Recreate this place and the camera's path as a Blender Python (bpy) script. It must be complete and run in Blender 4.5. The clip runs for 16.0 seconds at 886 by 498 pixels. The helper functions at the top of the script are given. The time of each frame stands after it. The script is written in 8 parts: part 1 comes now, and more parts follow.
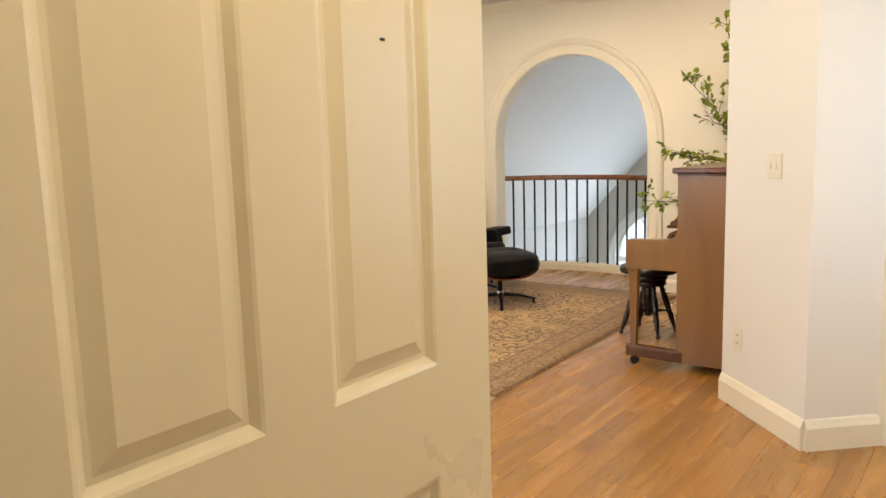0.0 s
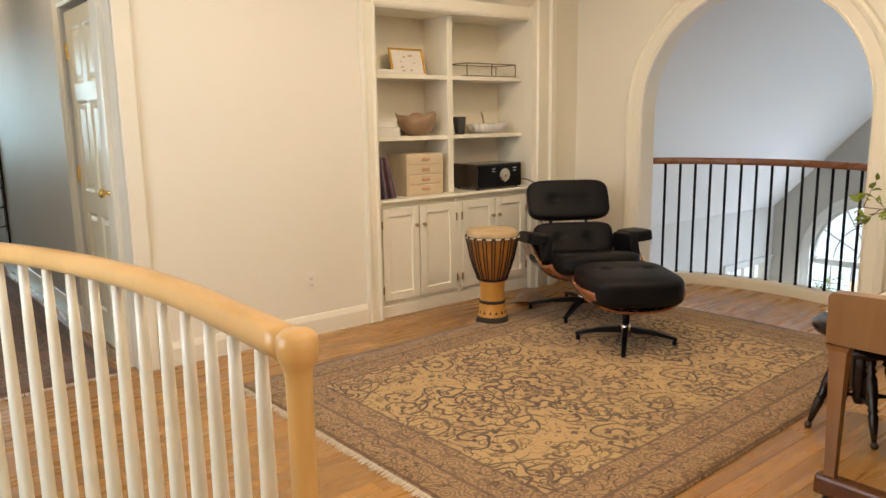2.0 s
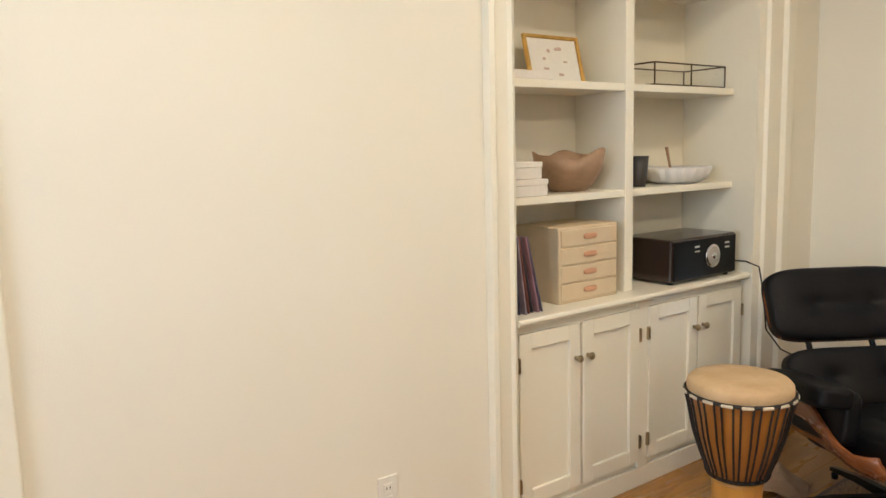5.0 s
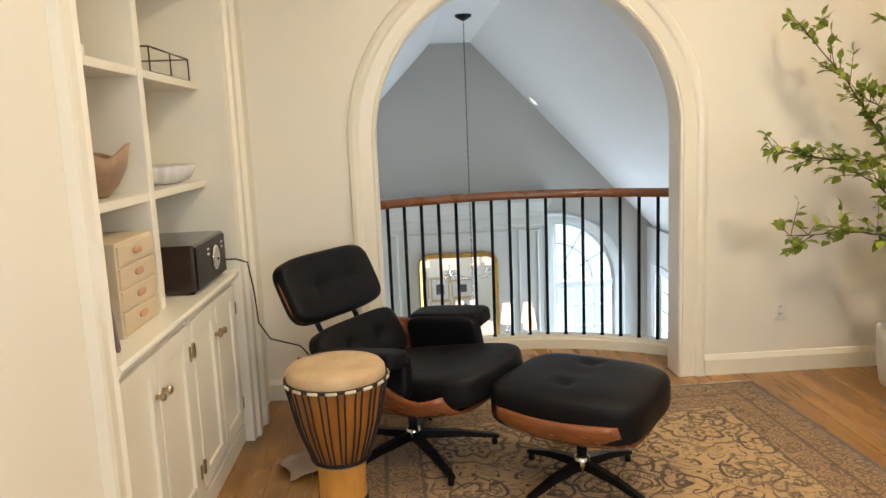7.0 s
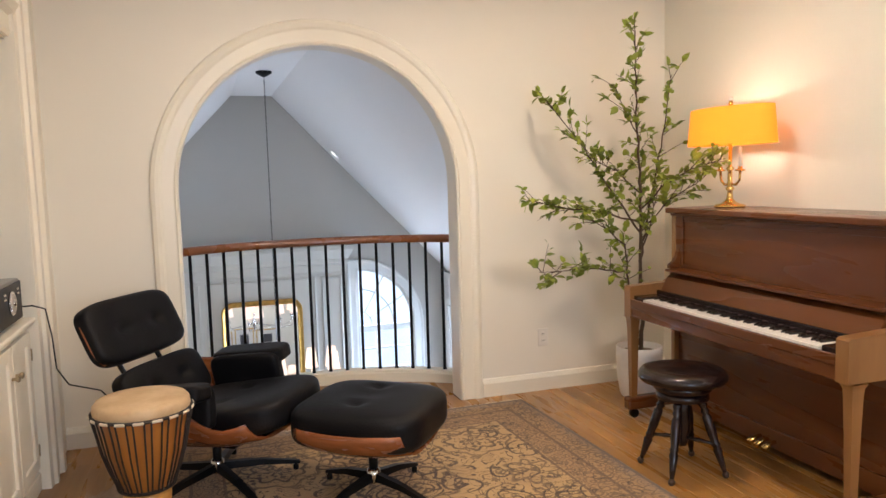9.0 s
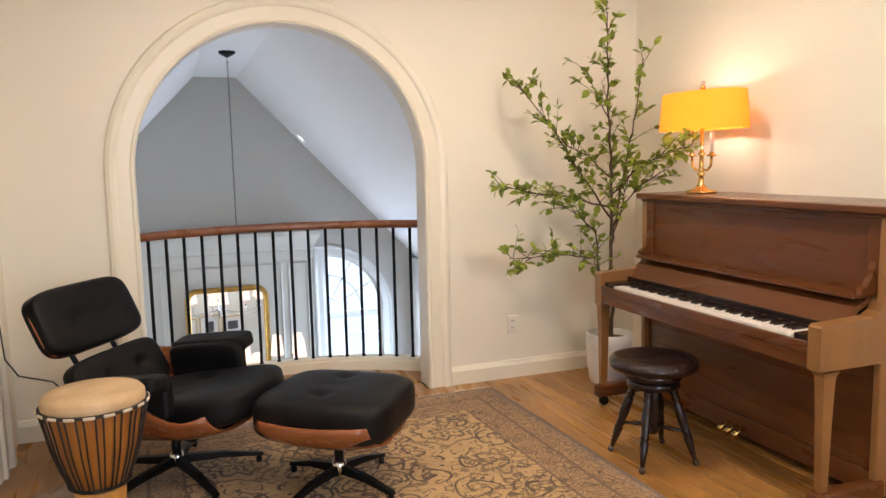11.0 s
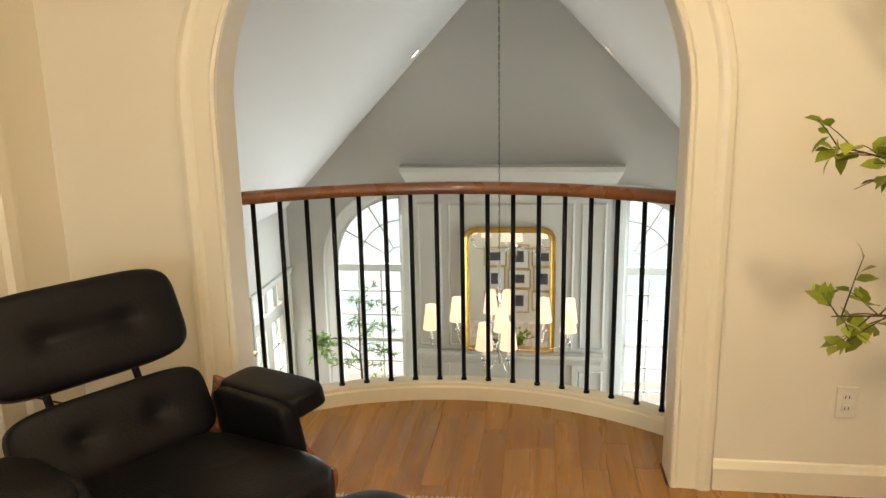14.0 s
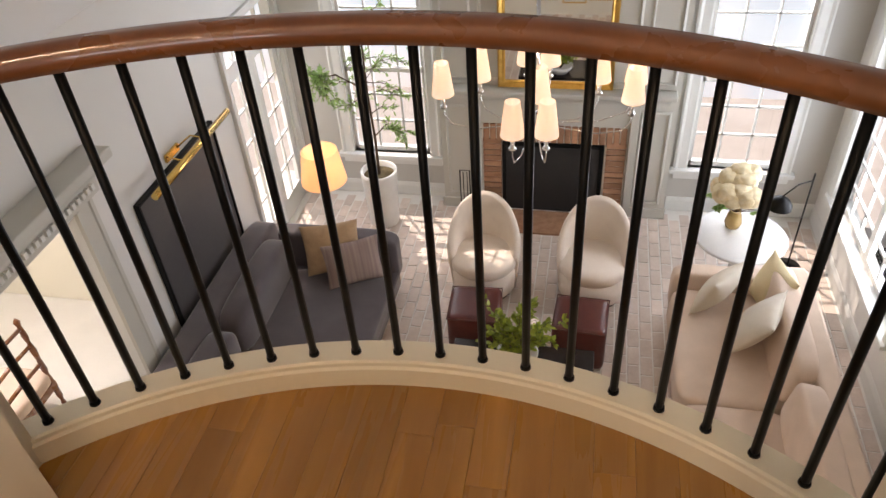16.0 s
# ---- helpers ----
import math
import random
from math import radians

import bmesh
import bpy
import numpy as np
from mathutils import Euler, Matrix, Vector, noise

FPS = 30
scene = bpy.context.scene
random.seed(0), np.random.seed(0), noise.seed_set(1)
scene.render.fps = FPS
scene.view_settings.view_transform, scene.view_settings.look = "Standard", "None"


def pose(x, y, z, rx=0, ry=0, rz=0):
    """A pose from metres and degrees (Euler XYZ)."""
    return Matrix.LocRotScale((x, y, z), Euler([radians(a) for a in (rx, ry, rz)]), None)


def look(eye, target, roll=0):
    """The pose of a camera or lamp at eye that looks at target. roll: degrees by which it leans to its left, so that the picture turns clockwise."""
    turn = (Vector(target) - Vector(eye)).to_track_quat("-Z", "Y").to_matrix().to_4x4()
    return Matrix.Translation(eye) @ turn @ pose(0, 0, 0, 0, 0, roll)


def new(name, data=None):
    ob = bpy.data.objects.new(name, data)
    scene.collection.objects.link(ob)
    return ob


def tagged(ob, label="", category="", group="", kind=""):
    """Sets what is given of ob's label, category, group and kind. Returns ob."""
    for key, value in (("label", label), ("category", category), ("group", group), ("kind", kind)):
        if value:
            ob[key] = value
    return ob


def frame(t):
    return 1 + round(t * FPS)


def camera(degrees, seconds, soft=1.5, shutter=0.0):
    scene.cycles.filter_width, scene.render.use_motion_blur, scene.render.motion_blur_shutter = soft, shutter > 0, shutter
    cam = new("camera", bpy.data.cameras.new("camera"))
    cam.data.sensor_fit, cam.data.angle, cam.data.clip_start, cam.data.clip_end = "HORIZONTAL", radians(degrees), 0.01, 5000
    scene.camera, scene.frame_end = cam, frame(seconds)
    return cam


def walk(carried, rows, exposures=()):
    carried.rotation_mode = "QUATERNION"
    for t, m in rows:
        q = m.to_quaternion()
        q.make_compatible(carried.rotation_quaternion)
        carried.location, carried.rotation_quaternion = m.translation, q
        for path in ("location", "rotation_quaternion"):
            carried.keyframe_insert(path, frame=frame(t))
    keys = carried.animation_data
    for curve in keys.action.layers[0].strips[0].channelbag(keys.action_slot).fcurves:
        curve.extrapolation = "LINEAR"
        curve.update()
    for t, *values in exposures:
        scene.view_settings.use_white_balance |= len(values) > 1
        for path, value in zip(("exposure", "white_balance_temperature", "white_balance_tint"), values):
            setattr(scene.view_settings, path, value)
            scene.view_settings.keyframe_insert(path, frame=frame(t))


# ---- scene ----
cam = camera(62.1, 16.0)
PATH = [
    (0, (3.382, -6.432, 1.366), (2.178, -4.859, 1.090), -1.7),
    (0.5, (3.098, -5.972, 1.377), (1.923, -4.381, 1.084), -2.0),
    (1, (2.95, -5.552, 1.363), (1.713, -4.019, 1.018), -2.3),
    (1.5, (2.808, -5.163, 1.367), (1.413, -3.777, 1.0), -1.3),
    (2, (2.627, -4.762, 1.376), (1.099, -3.521, 1.023), -0.9),
    (2.5, (2.379, -4.374, 1.349), (0.74, -3.283, 0.996), -1.0),
    (3, (2.076, -4.019, 1.316), (0.348, -3.093, 0.921), -1.9),
    (3.2, (1.924, -3.916, 1.33), (0.169, -3.049, 0.922), -1.8),
    (5.3, (0.2, -3.659, 1.435), (-1.299, -2.354, 1.213), -2.2),
    (5.5, (0.061, -3.695, 1.441), (-1.268, -2.22, 1.204), -3.1),
    (6, (-0.235, -3.734, 1.428), (-1.023, -1.915, 1.161), -3.0),
    (6.5, (-0.461, -3.814, 1.419), (-0.719, -1.848, 1.155), -1.4),
    (7, (-0.668, -3.912, 1.409), (-0.574, -1.939, 1.097), -2.4),
    (7.5, (-0.744, -4.024, 1.396), (-0.507, -2.057, 1.124), -2.5),
    (8, (-0.759, -4.171, 1.391), (-0.439, -2.212, 1.148), -2.1),
    (8.5, (-0.738, -4.278, 1.414), (-0.275, -2.346, 1.188), -1.7),
    (9, (-0.677, -4.332, 1.422), (-0.067, -2.438, 1.225), -1.6),
    (9.5, (-0.734, -4.385, 1.451), (0.012, -2.539, 1.261), -1.2),
    (12, (-0.368, -3.934, 1.391), (0.107, -2.011, 1.113), -2.3),
    (12.5, (-0.147, -3.69, 1.412), (-0.007, -1.715, 1.136), -1.3),
    (13, (0.037, -3.362, 1.427), (-0.033, -1.383, 1.143), -1.5),
    (13.5, (0.185, -2.992, 1.431), (0.01, -1.027, 1.106), -1.5),
    (14, (0.327, -2.528, 1.466), (0.069, -0.596, 1.02), -1.1),
    (14.5, (0.356, -2.016, 1.499), (0.052, -0.13, 0.906), -1.5),
    (15, (0.391, -1.5, 1.503), (0.061, 0.304, 0.706), -1.6),
    (15.5, (0.396, -1.031, 1.52), (0.042, 0.641, 0.481), -2.3),
    (16, (0.329, -0.602, 1.55), (-0.035, 0.909, 0.291), -4.4),
]

# ---- exposure ----
walk(cam, [(t, look(eye, target, roll)) for t, eye, target, roll in PATH],
     [(0.0, 0.02, 6350, 10), (0.5, -0.15, 7100, 11), (1.0, -0.26, 8200, 16), (1.5, -0.22, 6450, 15), (2.0, -0.16, 6300, 12), (3.2, -0.03, 6200, 12), (5.5, -0.03, 5350, 7), (6.0, -0.08, 5200, 7), (6.5, 0.0, 5700, 8), (7.5, 0.05, 5900, 8), (8.0, 0.01, 5850, 11), (9.5, -0.02, 5700, 17), (12.0, 0.16, 5900, 15), (12.5, 0.12, 5900, 15), (13.0, 0.1, 5750, 12), (13.6, -0.02, 6600, 7), (14.5, -0.15, 8000, 11), (15.0, -0.24, 8300, 16), (15.5, -0.33, 7600, 19), (16.0, -0.37, 7300, 22)])

# ---- world and sun ----
SUN_FROM = Vector((-0.40, 0.55, 0.85)).normalized()
world = bpy.data.worlds.new("world")
scene.world = world
world.use_nodes = True
wn = world.node_tree
sky = wn.nodes.new("ShaderNodeTexSky")
sky.sky_type, sky.sun_disc = "NISHITA", False
sky.sun_elevation = math.asin(SUN_FROM.z)
sky.sun_rotation = math.atan2(SUN_FROM.x, SUN_FROM.y)
wn.links.new(sky.outputs[0], wn.nodes["Background"].inputs[0])
wn.nodes["Background"].inputs[1].default_value = 0.10
sun_data = bpy.data.lights.new("sun", "SUN")
sun_data.energy, sun_data.angle, sun_data.color = 5.0, radians(0.5), (1.0, 0.95, 0.86)
sun = new("sun", sun_data)
sun.matrix_world = look(SUN_FROM * 30, (0, 0, 0))

# ---- lamps ----
WARM = (1.0, 0.80, 0.56)


def lamp_area(name, place, target, sx, sy, watts, colour):
    d = bpy.data.lights.new(name, "AREA")
    d.shape, d.size, d.size_y, d.energy, d.color = "RECTANGLE", sx, sy, watts, colour
    ob = new(name, d)
    ob.matrix_world = look(place, target)
    return ob


def lamp_point(name, place, watts, colour, radius=0.03):
    d = bpy.data.lights.new(name, "POINT")
    d.energy, d.color, d.shadow_soft_size = watts, colour, radius
    ob = new(name, d)
    ob.location = place
    return ob


# Ceiling lights out of view, added by guess to brighten the landing.
ASSUMED_DOWNLIGHTS = [(-0.3, -1.45), (1.1, -1.45), (-0.3, -3.2), (1.1, -3.2), (2.75, -4.3), (3.3, -5.9)]
for dx, dy in ASSUMED_DOWNLIGHTS:
    # The broad one at x 3.3 stands in for window light behind.
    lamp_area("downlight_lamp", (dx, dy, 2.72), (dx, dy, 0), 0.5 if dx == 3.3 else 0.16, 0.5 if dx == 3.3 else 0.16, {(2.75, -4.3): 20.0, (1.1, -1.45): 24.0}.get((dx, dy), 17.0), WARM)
# Corridor lamps are assumed too, added without any fixture.
for hx in (-2.6, -4.6):
    lamp_area("hall_lamp", (hx, -4.1, 2.72), (hx, -4.1, 0), 0.16, 0.16, 7.0, WARM)
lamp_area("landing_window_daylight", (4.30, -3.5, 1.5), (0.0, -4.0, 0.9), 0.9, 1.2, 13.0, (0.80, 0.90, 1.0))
lamp_area("far_room_daylight", (-10.9, -4.6, 1.5), (-6.0, -4.3, 0.3), 2.4, 2.0, 150.0, (0.66, 0.92, 1.0))
lamp_area("stair_window_daylight", (0.1, -6.27, 1.55), (-0.9, -1.6, 1.0), 1.6, 1.2, 60.0, (0.82, 0.91, 1.0))
for px in (-1.73, 1.73):
    lamp_area("window_daylight", (px, 6.25, -1.2), (px * 0.5, 1.6, -2.8), 0.9, 2.6, 50.0, (0.74, 0.87, 1.0))
lamp_area("side_daylight", (2.95, 4.6, -1.6), (-2.6, 4.0, -0.7), 1.5, 1.9, 135.0, (0.70, 0.85, 1.0))
lamp_area("side_daylight", (-3.05, 5.3, -1.9), (0.4, 4.0, -3.15), 1.1, 2.1, 36.0, (0.80, 0.90, 1.0))


# ---- materials ----
def mat(name, col, col2=None, rough=0.5, metal=0.0, scale=4.0, stretch=(1, 1, 1), bump=0.0, bscale=90.0, vary=0.06, spread=0.0, coat=0.0,
        distort=0.0, emit=0.0, sheen=0.0, island=False, spec=0.5, through_light=0.0):
    """A surface with large blotches (col to col2), fine grain, roughness wear and relief."""
    m = bpy.data.materials.new(name)
    m.use_nodes = True
    nt = m.node_tree
    n, l = nt.nodes, nt.links
    b = n["Principled BSDF"]
    tc = n.new("ShaderNodeTexCoord")
    mp = n.new("ShaderNodeMapping")
    mp.inputs["Scale"].default_value = stretch
    l.new(tc.outputs["Object"], mp.inputs["Vector"])
    vec = mp.outputs["Vector"]
    rnd = None
    if spread or island:
        if island:
            rnd = n.new("ShaderNodeNewGeometry").outputs["Random Per Island"]
        else:
            rnd = n.new("ShaderNodeObjectInfo").outputs["Random"]
        off = n.new("ShaderNodeVectorMath")
        off.operation = "MULTIPLY_ADD"
        comb = n.new("ShaderNodeCombineXYZ")
        for k in range(3):
            l.new(rnd, comb.inputs[k])
        off.inputs[1].default_value = (31.0, 17.0, 23.0)
        l.new(comb.outputs[0], off.inputs[0])
        l.new(vec, off.inputs[2])
        vec = off.outputs[0]
    big = n.new("ShaderNodeTexNoise")
    big.inputs["Scale"].default_value, big.inputs["Detail"].default_value, big.inputs["Distortion"].default_value = scale, 5.0, distort
    l.new(vec, big.inputs["Vector"])
    fine = n.new("ShaderNodeTexNoise")
    fine.inputs["Scale"].default_value, fine.inputs["Detail"].default_value = bscale, 3.0
    l.new(vec, fine.inputs["Vector"])
    ramp = n.new("ShaderNodeMapRange")
    ramp.inputs[1].default_value, ramp.inputs[2].default_value = 0.3, 0.7
    l.new(big.outputs[0], ramp.inputs[0])
    mix = n.new("ShaderNodeMix")
    mix.data_type = "RGBA"
    c2 = col2 or tuple(c * 0.93 for c in col)
    mix.inputs["A"].default_value, mix.inputs["B"].default_value = (*col, 1), (*c2, 1)
    l.new(ramp.outputs[0], mix.inputs["Factor"])
    hsv = n.new("ShaderNodeHueSaturation")
    l.new(mix.outputs["Result"], hsv.inputs["Color"])
    val = n.new("ShaderNodeMapRange")
    val.inputs[3].default_value, val.inputs[4].default_value = 1.0 - vary, 1.0 + vary
    l.new(fine.outputs[0], val.inputs[0])
    out_val = val.outputs[0]
    if rnd is not None:
        r2 = n.new("ShaderNodeMapRange")
        r2.inputs[3].default_value, r2.inputs[4].default_value = 1.0 - spread, 1.0 + spread
        l.new(rnd, r2.inputs[0])
        mul = n.new("ShaderNodeMath")
        mul.operation = "MULTIPLY"
        l.new(out_val, mul.inputs[0])
        l.new(r2.outputs[0], mul.inputs[1])
        out_val = mul.outputs[0]
    l.new(out_val, hsv.inputs["Value"])
    l.new(hsv.outputs[0], b.inputs["Base Color"])
    rr = n.new("ShaderNodeMapRange")
    rr.inputs[3].default_value, rr.inputs[4].default_value = max(0.02, rough - 0.08), min(1.0, rough + 0.08)
    l.new(big.outputs[0], rr.inputs[0])
    l.new(rr.outputs[0], b.inputs["Roughness"])
    b.inputs["Metallic"].default_value = metal
    b.inputs["Coat Weight"].default_value = coat
    b.inputs["Specular IOR Level"].default_value = spec
    b.inputs["Sheen Weight"].default_value = sheen
    if bump:
        bp = n.new("ShaderNodeBump")
        bp.inputs["Strength"].default_value, bp.inputs["Distance"].default_value = bump, 0.004
        l.new(fine.outputs[0], bp.inputs["Height"])
        l.new(bp.outputs[0], b.inputs["Normal"])
    if emit:
        l.new(hsv.outputs[0], b.inputs["Emission Color"])
        b.inputs["Emission Strength"].default_value = emit
    if through_light:
        tl, mx = n.new("ShaderNodeBsdfTranslucent"), n.new("ShaderNodeMixShader")
        mx.inputs[0].default_value = through_light
        l.new(hsv.outputs[0], tl.inputs[0])
        l.new(b.outputs[0], mx.inputs[1])
        l.new(tl.outputs[0], mx.inputs[2])
        l.new(mx.outputs[0], n["Material Output"].inputs[0])
    return m


WALL = mat("cream_wall_paint", (0.80, 0.755, 0.635), (0.785, 0.735, 0.61), 0.55, scale=0.7, bump=0.12, bscale=240, vary=0.015)
TRIM = mat("satin_cream_trim", (0.815, 0.765, 0.625), (0.795, 0.74, 0.595), 0.32, scale=1.5, bump=0.04, bscale=60, vary=0.015)
DOORP = mat("cream_door_paint", (0.75, 0.69, 0.50), (0.73, 0.665, 0.475), 0.30, scale=2.0, bump=0.05, bscale=50, vary=0.02)
CEIL = mat("ceiling_paint", (0.82, 0.80, 0.76), (0.80, 0.78, 0.74), 0.8, scale=0.6, bump=0.1, bscale=200, vary=0.01)
# Gable walls take a darker grey than GREYW on the side walls.
GABLE = mat("darker_gable_paint", (0.47, 0.455, 0.42), (0.455, 0.44, 0.405), 0.6, scale=0.6, bump=0.1, bscale=200, vary=0.012)
GREYW = mat("grey_white_paint", (0.66, 0.65, 0.62), (0.64, 0.63, 0.60), 0.6, scale=0.6, bump=0.1, bscale=200, vary=0.012)
SLOPE = mat("white_slope_paint", (0.80, 0.80, 0.79), (0.78, 0.78, 0.775), 0.6, scale=0.5, bump=0.1, bscale=200, vary=0.01)
PUTTY = mat("putty_panel_paint", (0.52, 0.51, 0.46), (0.50, 0.49, 0.44), 0.38, scale=1.2, bump=0.05, bscale=80, vary=0.015)
OAK = mat("oak_plank", (0.405, 0.205, 0.050), (0.285, 0.130, 0.030), 0.28, scale=2.2, stretch=(7, 0.5, 1), bump=0.05, bscale=26, vary=0.05, spread=0.15, coat=0.06, distort=0.6)
OAKDARK = mat("floor_joint", (0.10, 0.055, 0.025), rough=0.6)
MAPLE = mat("blond_maple", (0.68, 0.405, 0.135), (0.58, 0.325, 0.095), 0.34, scale=4.0, stretch=(1, 1, 0.3), bump=0.05, bscale=40, vary=0.06, coat=0.1)
WALNUT = mat("walnut_rail", (0.24, 0.088, 0.033), (0.16, 0.055, 0.022), 0.28, scale=6.0, bump=0.06, bscale=50, vary=0.15, coat=0.4)
# Same walnut, light in the colours: front darkened for shade, ends paler for glare.
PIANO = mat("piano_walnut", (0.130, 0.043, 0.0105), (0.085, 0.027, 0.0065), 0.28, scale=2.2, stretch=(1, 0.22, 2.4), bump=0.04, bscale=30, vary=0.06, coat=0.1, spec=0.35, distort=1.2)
PIANO_LIT = mat("piano_walnut_lit", (0.285, 0.142, 0.044), (0.205, 0.095, 0.028), 0.30, scale=1.6, stretch=(2.4, 2.4, 0.5), bump=0.04, bscale=30, vary=0.06, coat=0.3, distort=1.2)
ROSE = mat("rosewood_veneer", (0.30, 0.105, 0.035), (0.17, 0.052, 0.018), 0.26, scale=5.0, stretch=(0.6, 3, 3), bump=0.04, bscale=30, vary=0.18, coat=0.3, distort=1.5)
LEATHER = mat("black_leather", (0.0045, 0.0045, 0.0055), (0.008, 0.0075, 0.008), 0.46, scale=7, bump=0.35, bscale=110, vary=0.2, spec=0.16)
BLACKM = mat("black_enamel", (0.005, 0.005, 0.005), rough=0.34, scale=6, bump=0.03, spec=0.16)
EBONY = mat("ebonised_wood", (0.008, 0.006, 0.006), (0.020, 0.009, 0.007), 0.24, scale=9, bump=0.06, bscale=60, vary=0.2, coat=0.25, spec=0.35)
CHROME = mat("polished_steel", (0.72, 0.72, 0.72), rough=0.14, metal=1.0)
BRASS = mat("polished_brass", (0.80, 0.55, 0.18), (0.72, 0.47, 0.14), 0.18, metal=1.0, scale=12)
GOLD = mat("gilt_frame", (0.72, 0.46, 0.13), (0.55, 0.33, 0.08), 0.32, metal=1.0, scale=14, bump=0.2, bscale=60)
IVORY = mat("ivory_key", (0.80, 0.77, 0.70), (0.76, 0.72, 0.63), 0.22, spread=0.03)
DRUMWOOD = mat("drum_hardwood", (0.46, 0.185, 0.028), (0.29, 0.100, 0.015), 0.35, scale=5, stretch=(3, 3, 0.5), bump=0.1, bscale=40, vary=0.15, coat=0.15)
HIDE = mat("goat_hide", (0.60, 0.44, 0.25), (0.47, 0.32, 0.165), 0.6, scale=9, bump=0.15, bscale=60, vary=0.08)
CORD = mat("dark_cord", (0.022, 0.016, 0.012), rough=0.8, bump=0.4, bscale=200)
POT = mat("white_ceramic", (0.74, 0.72, 0.68), (0.68, 0.66, 0.62), 0.45, scale=6, bump=0.2, bscale=40, vary=0.05)
SOIL = mat("dry_moss", (0.14, 0.10, 0.04), (0.09, 0.065, 0.03), 0.9, scale=20, bump=0.8, bscale=60, vary=0.4)
BARK = mat("twig_bark", (0.11, 0.07, 0.04), (0.07, 0.042, 0.024), 0.8, scale=14, bump=0.4, bscale=90, vary=0.2)
LEAF = mat("glossy_leaf", (0.38, 0.43, 0.050), (0.13, 0.20, 0.022), 0.42, scale=3, bump=0.1, bscale=60, vary=0.25, spread=0.35, island=True, through_light=0.35)
LEAF2 = mat("olive_leaf", (0.36, 0.50, 0.18), (0.22, 0.36, 0.12), 0.5, scale=3, vary=0.2, spread=0.3, island=True, through_light=0.5)
PLASTIC = mat("almond_plastic", (0.80, 0.755, 0.66), rough=0.35)
DARK = mat("dark_slot", (0.02, 0.02, 0.02), rough=0.6)
FRINGE = mat("cotton_fringe", (0.66, 0.58, 0.44), (0.58, 0.50, 0.36), 0.9, scale=30, vary=0.1)
ESPRESSO = mat("espresso_case", (0.020, 0.011, 0.008), (0.030, 0.016, 0.011), 0.25, scale=6, stretch=(1, 0.3, 3), coat=0.5)
LINENBOX = mat("cream_box", (0.64, 0.52, 0.34), (0.59, 0.47, 0.30), 0.6, scale=9, bump=0.15, bscale=150)
TAN = mat("tan_leather", (0.56, 0.30, 0.17), rough=0.55)
BOWLWOOD = mat("root_wood", (0.36, 0.23, 0.13), (0.25, 0.15, 0.08), 0.5, scale=9, bump=0.3, bscale=40, vary=0.15)
PAPER = mat("paper", (0.78, 0.74, 0.66), rough=0.8)
SUEDE = mat("plum_grey_velvet", (0.085, 0.068, 0.075), (0.065, 0.052, 0.058), 0.9, scale=5, bump=0.2, bscale=120, vary=0.12, sheen=0.4)
BOUCLE = mat("cream_boucle", (0.82, 0.72, 0.62), (0.77, 0.66, 0.56), 0.95, scale=8, bump=0.6, bscale=140, vary=0.08)
LINEN = mat("oat_linen", (0.68, 0.53, 0.42), (0.62, 0.48, 0.375), 0.9, scale=7, bump=0.4, bscale=200, vary=0.08)
OXBLOOD = mat("oxblood_leather", (0.115, 0.022, 0.015), (0.075, 0.013, 0.010), 0.32, scale=8, bump=0.25, bscale=70, vary=0.2)
BRICK = mat("terracotta_brick", (0.42, 0.235, 0.14), (0.32, 0.165, 0.095), 0.85, scale=14, bump=0.6, bscale=70, vary=0.2, spread=0.18)
PAVER = mat("pale_brick_paver", (0.68, 0.58, 0.51), (0.59, 0.48, 0.41), 0.5, scale=9, bump=0.4, bscale=60, vary=0.12, spread=0.10)
MORTAR = mat("pale_mortar", (0.78, 0.75, 0.70), rough=0.9, bump=0.3)
SOOT = mat("soot", (0.012, 0.011, 0.010), rough=0.9)
NAVY = mat("navy_paint", (0.022, 0.034, 0.075), rough=0.5, scale=1)
TEAL = mat("grey_green_trim", (0.30, 0.36, 0.34), rough=0.4, scale=1.5)
SPOT = mat("lamp_lens", (1.0, 0.93, 0.80), rough=0.5, emit=5.0)


def glass_mat():
    m = bpy.data.materials.new("window_glass")
    m.use_nodes = True
    n, l = m.node_tree.nodes, m.node_tree.links
    n.remove(n["Principled BSDF"])
    tr, gl, mx = n.new("ShaderNodeBsdfTransparent"), n.new("ShaderNodeBsdfGlossy"), n.new("ShaderNodeMixShader")
    gl.inputs["Roughness"].default_value = 0.02
    mx.inputs[0].default_value = 0.07
    l.new(tr.outputs[0], mx.inputs[1])
    l.new(gl.outputs[0], mx.inputs[2])
    l.new(mx.outputs[0], n["Material Output"].inputs[0])
    return m


def mirror_mat():
    m = bpy.data.materials.new("mirror_glass")
    m.use_nodes = True
    b = m.node_tree.nodes["Principled BSDF"]
    b.inputs["Base Color"].default_value = (0.86, 0.87, 0.86, 1)
    b.inputs["Metallic"].default_value, b.inputs["Roughness"].default_value = 1.0, 0.02
    return m


